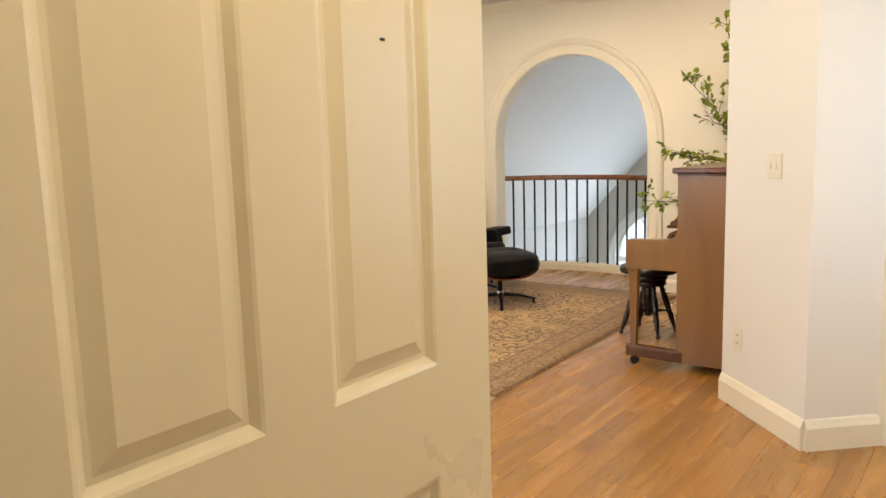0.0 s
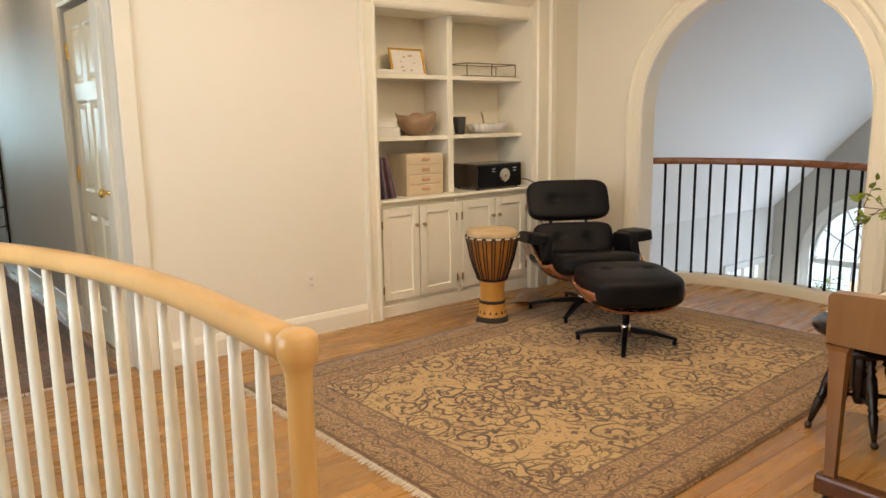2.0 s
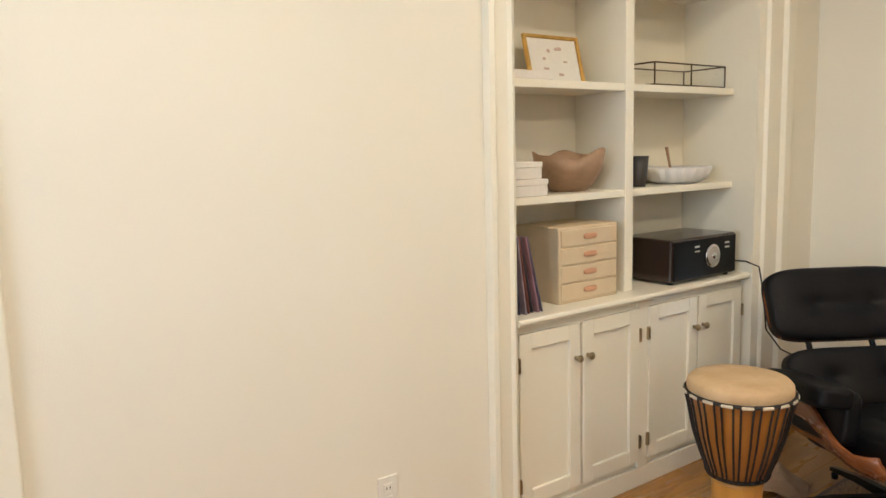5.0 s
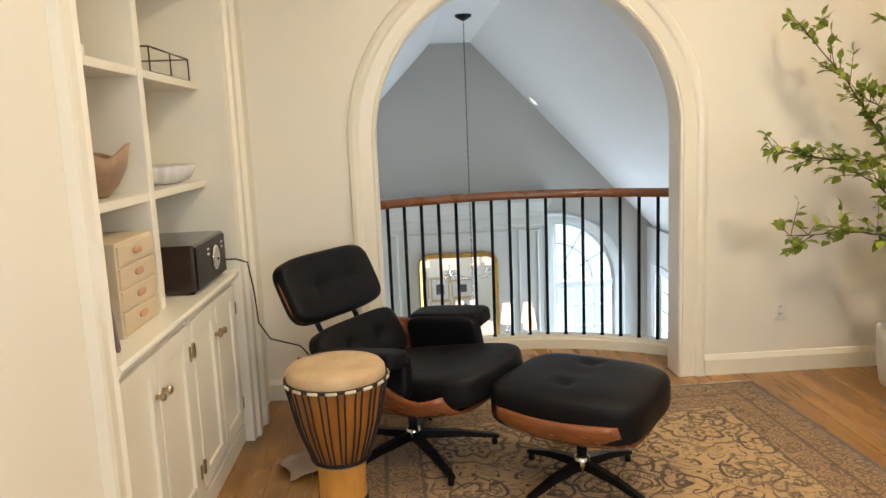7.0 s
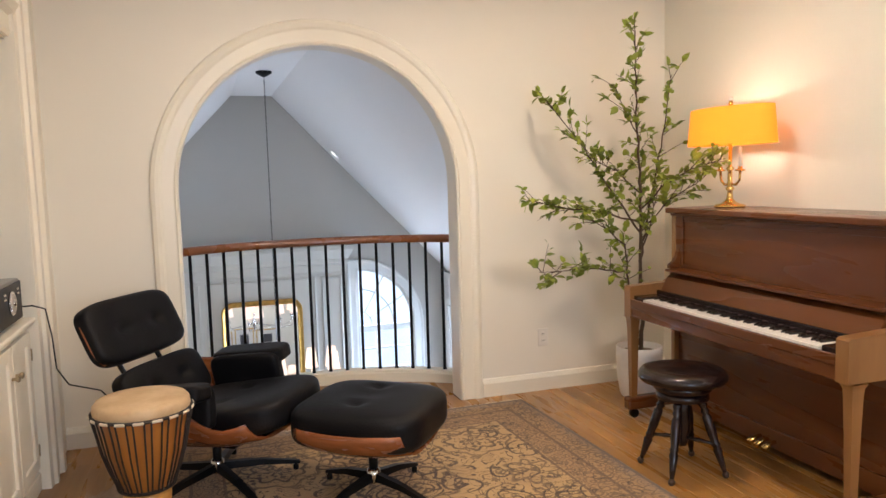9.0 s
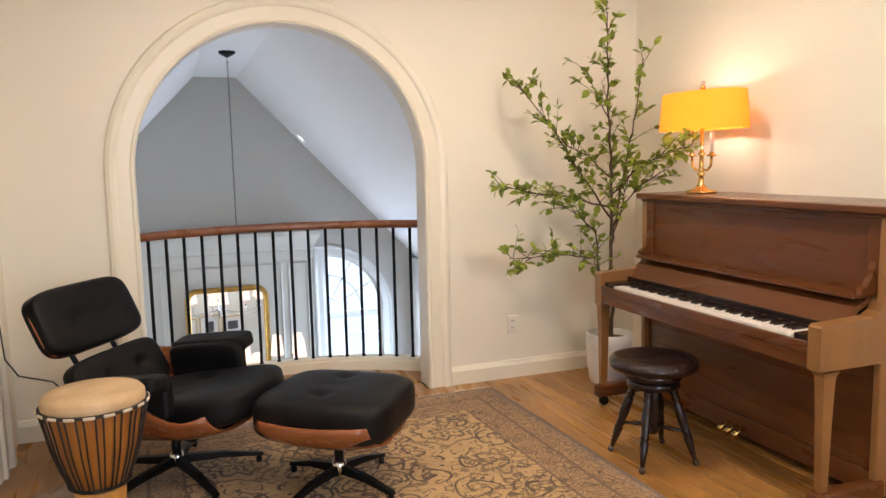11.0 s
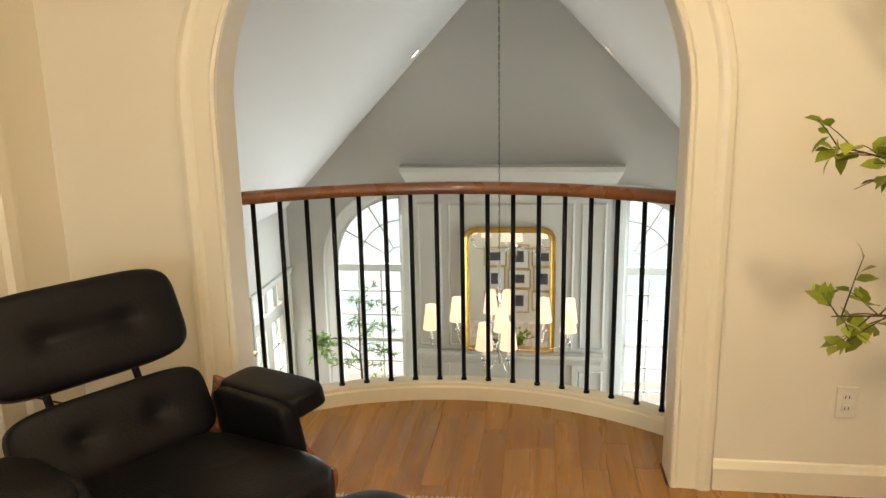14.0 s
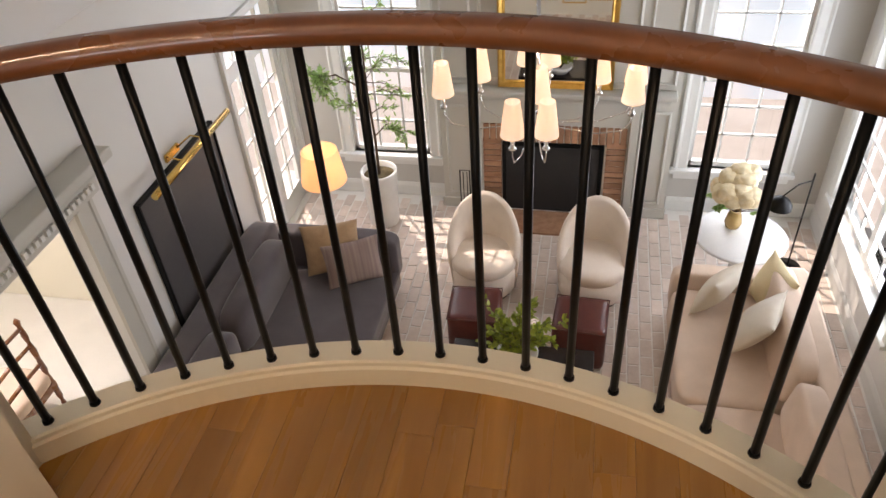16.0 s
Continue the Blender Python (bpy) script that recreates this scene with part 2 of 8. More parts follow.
def shade_mat(name, col, glow, rough=0.8, passing=0.45):
    """A lampshade: cloth that lets light through, with the glow of its bulb."""
    m = bpy.data.materials.new(name)
    m.use_nodes = True
    n, l = m.node_tree.nodes, m.node_tree.links
    b = n["Principled BSDF"]
    b.inputs["Base Color"].default_value = (*col, 1)
    b.inputs["Roughness"].default_value = rough
    tc, nz, mr = n.new("ShaderNodeTexCoord"), n.new("ShaderNodeTexNoise"), n.new("ShaderNodeMapRange")
    nz.inputs["Scale"].default_value = 5.0
    mr.inputs[3].default_value, mr.inputs[4].default_value = glow * 0.75, glow * 1.25
    l.new(tc.outputs["Object"], nz.inputs["Vector"])
    l.new(nz.outputs[0], mr.inputs[0])
    b.inputs["Emission Color"].default_value = (*col, 1)
    l.new(mr.outputs[0], b.inputs["Emission Strength"])
    tl, mx = n.new("ShaderNodeBsdfTranslucent"), n.new("ShaderNodeMixShader")
    tl.inputs[0].default_value = (*col, 1)
    mx.inputs[0].default_value = passing
    l.new(b.outputs[0], mx.inputs[1])
    l.new(tl.outputs[0], mx.inputs[2])
    l.new(mx.outputs[0], n["Material Output"].inputs[0])
    return m


def outdoors_mat(name, low, high, strength, z0, z1, blotch, scale=1.2):
    """Bright distance beyond a window: a ground tint, foliage blotches and sky."""
    m = bpy.data.materials.new(name)
    m.use_nodes = True
    n, l = m.node_tree.nodes, m.node_tree.links
    n.remove(n["Principled BSDF"])
    em = n.new("ShaderNodeEmission")
    geo, sep, mr = n.new("ShaderNodeNewGeometry"), n.new("ShaderNodeSeparateXYZ"), n.new("ShaderNodeMapRange")
    l.new(geo.outputs["Position"], sep.inputs[0])
    l.new(sep.outputs[2], mr.inputs[0])
    mr.inputs[1].default_value, mr.inputs[2].default_value = z0, z1
    nz = n.new("ShaderNodeTexNoise")
    nz.inputs["Scale"].default_value, nz.inputs["Detail"].default_value = scale, 6.0
    l.new(geo.outputs["Position"], nz.inputs["Vector"])
    mix, mix2, mr2 = n.new("ShaderNodeMix"), n.new("ShaderNodeMix"), n.new("ShaderNodeMapRange")
    mix.data_type = mix2.data_type = "RGBA"
    mix.inputs["A"].default_value, mix.inputs["B"].default_value = (*low, 1), (*high, 1)
    l.new(mr.outputs[0], mix.inputs["Factor"])
    mr2.inputs[1].default_value, mr2.inputs[2].default_value, mr2.inputs[4].default_value = 0.45, 0.62, 0.8
    l.new(nz.outputs[0], mr2.inputs[0])
    l.new(mr2.outputs[0], mix2.inputs["Factor"])
    l.new(mix.outputs["Result"], mix2.inputs["A"])
    mix2.inputs["B"].default_value = (*blotch, 1)
    l.new(mix2.outputs["Result"], em.inputs[0])
    em.inputs[1].default_value = strength
    l.new(em.outputs[0], n["Material Output"].inputs[0])
    return m


GLASS, MIRROR = glass_mat(), mirror_mat()


def rug_mat(name, ground, figure, edge, half_x, half_y, border, scale=1.0):
    """A worn oriental carpet: arabesque field, medallion rings, banded border."""
    m = bpy.data.materials.new(name)
    m.use_nodes = True
    n, l = m.node_tree.nodes, m.node_tree.links
    b = n["Principled BSDF"]
    tc = n.new("ShaderNodeTexCoord")
    vec = tc.outputs["Object"]

    def math_node(op, a, c=None, d=None):
        k = n.new("ShaderNodeMath")
        k.operation = op
        for i, v in enumerate((a, c, d)):
            if v is None:
                continue
            if isinstance(v, (int, float)):
                k.inputs[i].default_value = v
            else:
                l.new(v, k.inputs[i])
        return k.outputs[0]

    def noise_node(s, det=3.0, dist=0.0, src=None):
        k = n.new("ShaderNodeTexNoise")
        k.inputs["Scale"].default_value, k.inputs["Detail"].default_value, k.inputs["Distortion"].default_value = s, det, dist
        l.new(src or vec, k.inputs["Vector"])
        return k.outputs[0]

    def blend(f, a, c):
        k = n.new("ShaderNodeMix")
        k.data_type = "RGBA"
        if isinstance(f, (int, float)):
            k.inputs["Factor"].default_value = f
        else:
            l.new(f, k.inputs["Factor"])
        for s, v in (("A", a), ("B", c)):
            if isinstance(v, tuple):
                k.inputs[s].default_value = (*v, 1)
            else:
                l.new(v, k.inputs[s])
        return k.outputs["Result"]

    def step(v, lo, hi):
        k = n.new("ShaderNodeMapRange")
        k.inputs[1].default_value, k.inputs[2].default_value = lo, hi
        l.new(v, k.inputs[0])
        return k.outputs[0]

    sep = n.new("ShaderNodeSeparateXYZ")
    l.new(vec, sep.inputs[0])
    ax, ay = math_node("ABSOLUTE", sep.outputs[0]), math_node("ABSOLUTE", sep.outputs[1])
    # mirrored coordinates keep the two halves alike, as woven
    comb = n.new("ShaderNodeCombineXYZ")
    l.new(ax, comb.inputs[0])
    l.new(sep.outputs[1], comb.inputs[1])
    mir = comb.outputs[0]
    warp = noise_node(9.0 * scale, 2.0, 0.4, mir)
    wob = math_node("SUBTRACT", warp, 0.5)

    def motif(sc, rand, petals, turns, freq, reach, lo, hi):
        """Scrolls and petalled rosettes, one round each cell's heart."""
        vo = n.new("ShaderNodeTexVoronoi")
        vo.inputs["Scale"].default_value, vo.inputs["Randomness"].default_value = sc * scale, rand
        l.new(mir, vo.inputs["Vector"])
        rel = n.new("ShaderNodeVectorMath")
        rel.operation = "SUBTRACT"
        l.new(mir, rel.inputs[0])
        l.new(vo.outputs["Position"], rel.inputs[1])
        xy = n.new("ShaderNodeSeparateXYZ")
        l.new(rel.outputs[0], xy.inputs[0])
        ang = math_node("ARCTAN2", xy.outputs[1], xy.outputs[0])
        r = math_node("ADD", vo.outputs["Distance"], math_node("MULTIPLY", wob, 0.10))
        r = math_node("MULTIPLY_ADD", math_node("SINE", math_node("MULTIPLY", ang, petals)), 0.030, r)
        wave = math_node("SINE", math_node("MULTIPLY_ADD", r, freq, math_node("MULTIPLY", ang, turns)))
        return math_node("MULTIPLY", step(wave, lo, hi), step(r, reach, reach - 0.05))

    rosette = motif(2.1, 0.45, 8.0, 0.0, 44.0, 0.50, 0.62, 0.86)
    scroll = motif(4.3, 0.8, 3.0, 2.0, 30.0, 0.60, 0.66, 0.88)
    floret = motif(10.5, 0.9, 5.0, 0.0, 24.0, 0.42, 0.35, 0.7)
    cn = noise_node(8.0 * scale, 0.5, 2.4, mir)
    tendril = step(math_node("ABSOLUTE", math_node("SUBTRACT", cn, 0.5)), 0.028, 0.012)
    leafs = n.new("ShaderNodeTexVoronoi")
    leafs.inputs["Scale"].default_value = 21.0 * scale
    l.new(mir, leafs.inputs["Vector"])
    spots = math_node("MULTIPLY", step(leafs.outputs["Distance"], 0.33, 0.24), step(noise_node(5.0, 2.0, 0.0, mir), 0.47, 0.54))
    fig = math_node("MAXIMUM", math_node("MAXIMUM", rosette, scroll), math_node("MAXIMUM", tendril, math_node("MAXIMUM", spots, math_node("MULTIPLY", floret, 0.7))))
    worn = step(noise_node(3.0, 4.0), 0.70, 0.42)
    field = blend(math_node("MULTIPLY", fig, math_node("MULTIPLY_ADD", worn, 0.25, 0.75)), ground, figure)
    field = blend(math_node("MULTIPLY", step(noise_node(1.9, 3.0), 0.50, 0.74), 0.45), field, edge)
    dist = math_node("MINIMUM", math_node("SUBTRACT", half_x, ax), math_node("SUBTRACT", half_y, ay))
    bord = step(dist, border + 0.004, border - 0.004)
    small = n.new("ShaderNodeTexVoronoi")
    small.inputs["Scale"].default_value = 15.0 * scale
    l.new(vec, small.inputs["Vector"])
    bfig = step(math_node("SINE", math_node("MULTIPLY", small.outputs["Distance"], 26.0)), 0.1, 0.6)
    bcol = blend(math_node("MULTIPLY", math_node("MAXIMUM", math_node("MULTIPLY", bfig, 0.58), math_node("MAXIMUM", tendril, math_node("MULTIPLY", floret, 0.7))), 0.9), (ground[0] * 0.72, ground[1] * 0.66, ground[2] * 0.68), figure)
    col = blend(bord, field, bcol)
    stripes = step(math_node("ABSOLUTE", math_node("SUBTRACT", math_node("FRACT", math_node("MULTIPLY", dist, 2.0 / border)), 0.08)), 0.07, 0.04)
    near = step(dist, border * 1.1, border * 1.05)
    col = blend(math_node("MULTIPLY", math_node("MULTIPLY", stripes, near), 0.85), col, edge)
    col = blend(math_node("MULTIPLY", step(noise_node(160.0, 2.0), 0.4, 0.75), 0.22), col, tuple(c * 0.6 for c in ground))
    l.new(col, b.inputs["Base Color"])
    b.inputs["Roughness"].default_value = 0.95
    b.inputs["Sheen Weight"].default_value = 0.15
    bp = n.new("ShaderNodeBump")
    bp.inputs["Strength"].default_value, bp.inputs["Distance"].default_value = 0.5, 0.004
    l.new(noise_node(220.0, 2.0), bp.inputs["Height"])
    l.new(bp.outputs[0], b.inputs["Normal"])
    return m


# ---- mesh helpers ----
def bm_new():
    return bmesh.new()


def box(bm, x0, x1, y0, y1, z0, z1, bevel=0.0, seg=2):
    vs = [bm.verts.new((x, y, z)) for z in (z0, z1) for x, y in ((x0, y0), (x1, y0), (x1, y1), (x0, y1))]
    fs = [bm.faces.new([vs[i] for i in f]) for f in ((3, 2, 1, 0), (4, 5, 6, 7), (0, 1, 5, 4), (1, 2, 6, 5), (2, 3, 7, 6), (3, 0, 4, 7))]
    if bevel:
        es = list({e for f in fs for e in f.edges})
        bmesh.ops.bevel(bm, geom=es, offset=bevel, segments=seg, profile=0.5, affect="EDGES")
    return bm


def basis(d):
    d = Vector(d).normalized()
    u = d.orthogonal().normalized()
    return u, d.cross(u)


def tube(bm, pts, radii, seg=8, caps=True):
    """A round bar through points, with one radius or one for each."""
    pts = [Vector(p) for p in pts]
    if isinstance(radii, (int, float)):
        radii = [radii] * len(pts)
    rings, u = [], None
    for i, p in enumerate(pts):
        d = (pts[min(i + 1, len(pts) - 1)] - pts[max(i - 1, 0)]).normalized()
        if u is None:
            u, v = basis(d)
        else:
            u = (u - d * u.dot(d)).normalized()
            v = d.cross(u)
        rings.append([bm.verts.new(p + (u * math.cos(a) + v * math.sin(a)) * radii[i]) for a in [2 * math.pi * k / seg for k in range(seg)]])
    for a, c in zip(rings, rings[1:]):
        for k in range(seg):
            f = bm.faces.new((a[k], a[(k + 1) % seg], c[(k + 1) % seg], c[k]))
            f.smooth = True
    if caps:
        bm.faces.new(list(reversed(rings[0])))
        bm.faces.new(rings[-1])
    return bm


def lathe(bm, prof, seg=24, at=(0, 0, 0), smooth=True):
    """Turns a profile of (radius, height) about the upright axis."""
    ax, ay, az = at
    rings = []
    for r, z in prof:
        if r < 1e-5:
            rings.append([bm.verts.new((ax, ay, az + z))])
        else:
            rings.append([bm.verts.new((ax + r * math.cos(2 * math.pi * k / seg), ay + r * math.sin(2 * math.pi * k / seg), az + z)) for k in range(seg)])
    for a, c in zip(rings, rings[1:]):
        for k in range(seg):
            q = (a[k % len(a)], a[(k + 1) % len(a)], c[(k + 1) % len(c)], c[k % len(c)])
            q = list(dict.fromkeys(q))
            if len(q) > 2:
                f = bm.faces.new(q)
                f.smooth = smooth
    return bm


def prism(bm, poly, lo, hi, axis="z"):
    """Extrudes a flat outline from lo to hi along an axis; the outline's two numbers are the other axes in order."""
    def at(p, h):
        return {"x": (h, p[0], p[1]), "y": (p[0], h, p[1]), "z": (p[0], p[1], h)}[axis]
    a = [bm.verts.new(at(p, lo)) for p in poly]
    c = [bm.verts.new(at(p, hi)) for p in poly]
    bm.faces.new(a)
    bm.faces.new(list(reversed(c)))
    for k in range(len(poly)):
        j = (k + 1) % len(poly)
        bm.faces.new((a[j], a[k], c[k], c[j]))
    bmesh.ops.recalc_face_normals(bm, faces=bm.faces[:])
    return bm


def sweep(bm, path, prof, closed=False):
    """Runs a profile along a path. path: (place, out, up) triples; prof: closed loop of (along out, along up)."""
    rings = [[bm.verts.new(Vector(p) + Vector(o) * a + Vector(u) * b) for a, b in prof] for p, o, u in path]
    pairs = list(zip(rings, rings[1:])) + ([(rings[-1], rings[0])] if closed else [])
    for a, c in pairs:
        for k in range(len(prof)):
            j = (k + 1) % len(prof)
            bm.faces.new((a[k], a[j], c[j], c[k]))
    if not closed:
        bm.faces.new(list(reversed(rings[0])))
        bm.faces.new(rings[-1])
    bmesh.ops.recalc_face_normals(bm, faces=bm.faces[:])
    return bm


def pad(bm, sx, sy, sz, power=4.0, n=14, centre=(0, 0, 0), dish=0.0, tufts=(), turn=None):
    """A stuffed cushion: a rounded block with crowned faces; tufts are (x, y, depth, width) dimples in its top."""
    start = len(bm.verts)
    made = bmesh.ops.create_cube(bm, size=2.0)["verts"]
    es = list({e for v in made for e in v.link_edges})
    bmesh.ops.subdivide_edges(bm, edges=es, cuts=n, use_grid_fill=True)
    bm.verts.ensure_lookup_table()
    for v in bm.verts[start:]:
        x, y, z = v.co
        g = (abs(x) ** power + abs(y) ** power + abs(z) ** power) ** (1 / power)
        x, y, z = x / g, y / g, z / g
        zz = z * sz / 2
        if z > 0:
            zz -= dish * (1 - x * x) * (1 - y * y)
            for tx, ty, dep, wid in tufts:
                zz -= dep * math.exp(-((x * sx / 2 - tx) ** 2 + (y * sy / 2 - ty) ** 2) / wid ** 2)
        p = Vector((x * sx / 2, y * sy / 2, zz))
        if turn:
            p = turn @ p
        v.co = p + Vector(centre)
    for f in bm.faces:
        f.smooth = True
    return bm


def thing(name, at, label, category, group="", rz=0.0, kind=""):
    ob = new(name)
    ob.empty_display_size = 0.1
    ob.matrix_world = pose(*at, 0, 0, rz)
    return tagged(ob, label, category, group, kind)


def part(name, bm, material, parent=None, label="", world=False, at=None):
    """Links a bmesh as one mesh object under a thing or a part. world: the mesh is in world coordinates."""
    me = bpy.data.meshes.new(name)
    if world and parent is not None:
        bm.transform(full(parent).inverted())
    bm.to_mesh(me)
    bm.free()
    me.materials.append(material)
    ob = new(name, me)
    if parent is not None:
        ob.parent = parent
    if at is not None:
        ob.matrix_basis = at
    if label:
        ob["label"] = label
    return ob


def full(ob):
    m = ob.matrix_basis.copy()
    while ob.parent is not None:
        ob = ob.parent
        m = ob.matrix_basis @ m
    return m


def piece(name, me, parent, m):
    ob = new(name, me)
    ob.parent = parent
    ob.matrix_basis = full(parent).inverted() @ m
    return ob


def struct(name, bm, material, label, category):
    return tagged(part(name, bm, material), label, category, kind="structure")


def mesh_of(bm, name, material):
    me = bpy.data.meshes.new(name)
    bm.to_mesh(me)
    bm.free()
    me.materials.append(material)
    return me

# ---- structure of the upper floor ----
ARC_C, ARC_R = (1.10, -7.235), 3.07
BAL_C, BAL_R = (0.0, -0.771), 1.482
XL, XR, CEIL_Z = -1.48, 2.32, 2.76


def arc_y(x):
    return -4.165 if x > ARC_C[0] else ARC_C[1] + math.sqrt(ARC_R ** 2 - (x - ARC_C[0]) ** 2)


def arch_wall(bm, x0, x1, z0, z1, cx, hw, zbase, zspring, y0, y1, seg=40, half=None):
    """A wall in the plane of y with a round-headed opening. half: 'l' or 'r' leaves a quarter-round head that is high on that side's opposite."""
    if half is None:
        outline = [(cx - hw * math.cos(math.pi * k / seg), zspring + hw * math.sin(math.pi * k / seg)) for k in range(seg + 1)]
    else:
        q = [(2 * hw * math.sin(math.pi / 2 * k / seg), 2 * hw * math.cos(math.pi / 2 * k / seg)) for k in range(seg + 1)]
        if half == "r":
            outline = [(cx - hw + a, zspring + b) for a, b in q]
        else:
            outline = [(cx + hw - a, zspring + b) for a, b in reversed(q)]
    xa, xb = cx - hw, cx + hw
    for y, flip in ((y0, False), (y1, True)):
        def quad(pts):
            f = bm.faces.new([bm.verts.new((x, y, z)) for x, z in pts])
            return f
        quad([(x0, z0), (xa, z0), (xa, z1), (x0, z1)])
        quad([(xb, z0), (x1, z0), (x1, z1), (xb, z1)])
        if zbase > z0:
            quad([(xa, z0), (xb, z0), (xb, zbase), (xa, zbase)])
        for (p, a), (q, b) in zip(outline, outline[1:]):
            quad([(p, a), (q, b), (q, z1), (p, z1)])
    loop = [(xa, zbase)] + outline + [(xb, zbase)] if zbase < outline[0][1] - 1e-4 or half else outline
    ring = list(loop)
    for (p, a), (q, b) in zip(ring, ring[1:] + (ring[:1] if zbase > z0 else [])):
        if abs(p - q) + abs(a - b) > 1e-5:
            bm.faces.new([bm.verts.new(c) for c in ((p, y0, a), (q, y0, b), (q, y1, b), (p, y1, a))])
    for (p, a), (q, b) in (((x0, z0), (x0, z1)), ((x0, z1), (x1, z1)), ((x1, z1), (x1, z0))):
        bm.faces.new([bm.verts.new(c) for c in ((p, y0, a), (q, y0, b), (q, y1, b), (p, y1, a))])
    bmesh.ops.remove_doubles(bm, verts=bm.verts[:], dist=0.0004)
    bmesh.ops.recalc_face_normals(bm, faces=bm.faces[:])
    return bm


# slab under the planks, with the stairwell left open
bm = bm_new()
box(bm, -1.9, 4.4, -4.165, 0.0, -0.32, -0.013)
box(bm, 1.45, 4.4, -8.6, -4.165, -0.32, -0.013)
poly = [(-1.9, -4.165), (1.1, -4.165)] + [(x, arc_y(x) - 0.07) for x in [1.1 - 3.0 * k / 24 for k in range(25)]]
prism(bm, list(reversed(poly)), -0.32, -0.014)
box(bm, -6.6, -1.9, -4.8, -3.5, -0.32, -0.013)
floor = struct("floor", bm, OAKDARK, "honey oak strip floor of the landing", "floor")
bm = bm_new()
poly = [(-0.99, 0.0), (0.99, 0.0), (0.99, 0.32)] + [(1.53 * math.sin(a), BAL_C[1] + 1.53 * math.cos(a)) for a in [0.70 - 1.40 * k / 30 for k in range(31)]] + [(-0.99, 0.32)]
prism(bm, poly, -0.32, -0.013)
balcony_slab = struct("balcony_floor", bm, OAKDARK, "small bowed oak balcony beyond the arch", "floor")
bm = box(bm_new(), -13.0, -6.6, -8.2, -1.6, -0.32, 0.0)
struct("floor_far_room", bm, mat("pale_oak_floor", (0.50, 0.36, 0.24), (0.42, 0.29, 0.18), 0.22, scale=2, stretch=(0.7, 8, 1), coat=0.3), "pale glossy oak floor of the far room", "floor")

# walls
bm = arch_wall(bm_new(), -1.86, XR + 0.14, -0.0, 2.9, 0.0, 0.81, 0.0, 1.38, 0.0, 0.155)
wall_arch = struct("wall_arch", bm, WALL, "cream plaster wall with a round-headed opening", "wall")
bm = bm_new()
box(bm, -1.86, XL, -3.60, -2.0, 0, 2.8)
box(bm, -1.86, XL, -2.0, -0.52, 2.12, 2.8)
box(bm, -1.86, XL + 0.02, -0.52, 0.0, 0, 2.8)
wall_left = struct("wall_left", bm, WALL, "cream wall with a recessed bookcase", "wall")
bm = box(bm_new(), XR, XR + 0.14, -2.55, 0.0, 0, 2.8)
struct("wall_right", bm, WALL, "cream plaster wall behind the piano", "wall")
bm = bm_new()
prism(bm, [(2.25, -2.555), (2.75, -3.055), (3.0, -2.805), (2.5, -2.305)], 0, 2.8)
struct("wall_pier", bm, mat("white_pier_paint", (0.81, 0.79, 0.75), (0.79, 0.77, 0.73), 0.5, scale=0.8, bump=0.1, bscale=240, vary=0.012), "white-painted diagonal wall end with switch plate", "wall")
bm = bm_new()
box(bm, 2.975, 4.4, -2.812, -2.66, 0, 2.8)
box(bm, 4.26, 4.4, -8.6, -4.0, 0, 2.8)
box(bm, 4.26, 4.4, -3.0, -2.8, 0, 2.8)
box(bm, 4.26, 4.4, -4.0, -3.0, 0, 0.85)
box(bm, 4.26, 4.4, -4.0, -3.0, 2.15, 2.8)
box(bm, -1.6, -0.75, -6.34, -6.20, 0, 2.8)
box(bm, 0.95, 2.62, -6.34, -6.20, 0, 2.8)
box(bm, -0.75, 0.95, -6.34, -6.20, 0, 0.90)
box(bm, -0.75, 0.95, -6.34, -6.20, 2.20, 2.8)
box(bm, 3.60, 4.26, -6.34, -6.20, 0, 2.8)
box(bm, 2.62, 3.60, -6.34, -6.20, 2.06, 2.8)
box(bm, 1.45, 4.4, -8.7, -8.56, 0, 2.8)
box(bm, 1.31, 1.45, -8.7, -6.34, 0, 2.8)
box(bm, -1.62, XL, -7.4, -4.70, -3.15, 2.8)
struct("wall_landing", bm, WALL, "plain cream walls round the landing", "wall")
bm = bm_new()
box(bm, -6.6, -2.50, -3.60, -3.48, 0, 2.8)
box(bm, -1.70, -1.62, -3.60, -3.48, 0, 2.8)
box(bm, -2.50, -1.70, -3.60, -3.48, 2.07, 2.8)
box(bm, -6.6, -1.62, -4.82, -4.70, 0, 2.8)
box(bm, -6.72, -6.6, -3.74, -1.6, 0, 2.8)
box(bm, -6.72, -6.6, -8.2, -4.62, 0, 2.8)
box(bm, -6.72, -6.6, -4.62, -3.74, 2.62, 2.8)
struct("wall_hall", bm, mat("hall_grey_paint", (0.60, 0.58, 0.53), (0.57, 0.55, 0.50), 0.5, scale=0.8, bump=0.1, bscale=220, vary=0.015), "greige corridor walls", "wall")
bm = bm_new()
box(bm, -6.6, 4.4, -8.7, 0.0, CEIL_Z, CEIL_Z + 0.12)
box(bm, -13.1, -6.6, -8.2, -1.6, 3.4, 3.5)
struct("ceiling", bm, CEIL, "flat white ceiling", "ceiling")
# stairwell sides down to the lower floor
bm = bm_new()
box(bm, -1.6, 1.45, -6.34, -6.24, -3.15, 0)
box(bm, 1.45, 1.6, -8.6, -4.165, -3.15, -0.33)
box(bm, -1.6, 1.6, -4.16, -4.0, -3.15, -0.33)
struct("wall_stairwell", bm, WALL, "cream stairwell sides", "wall")

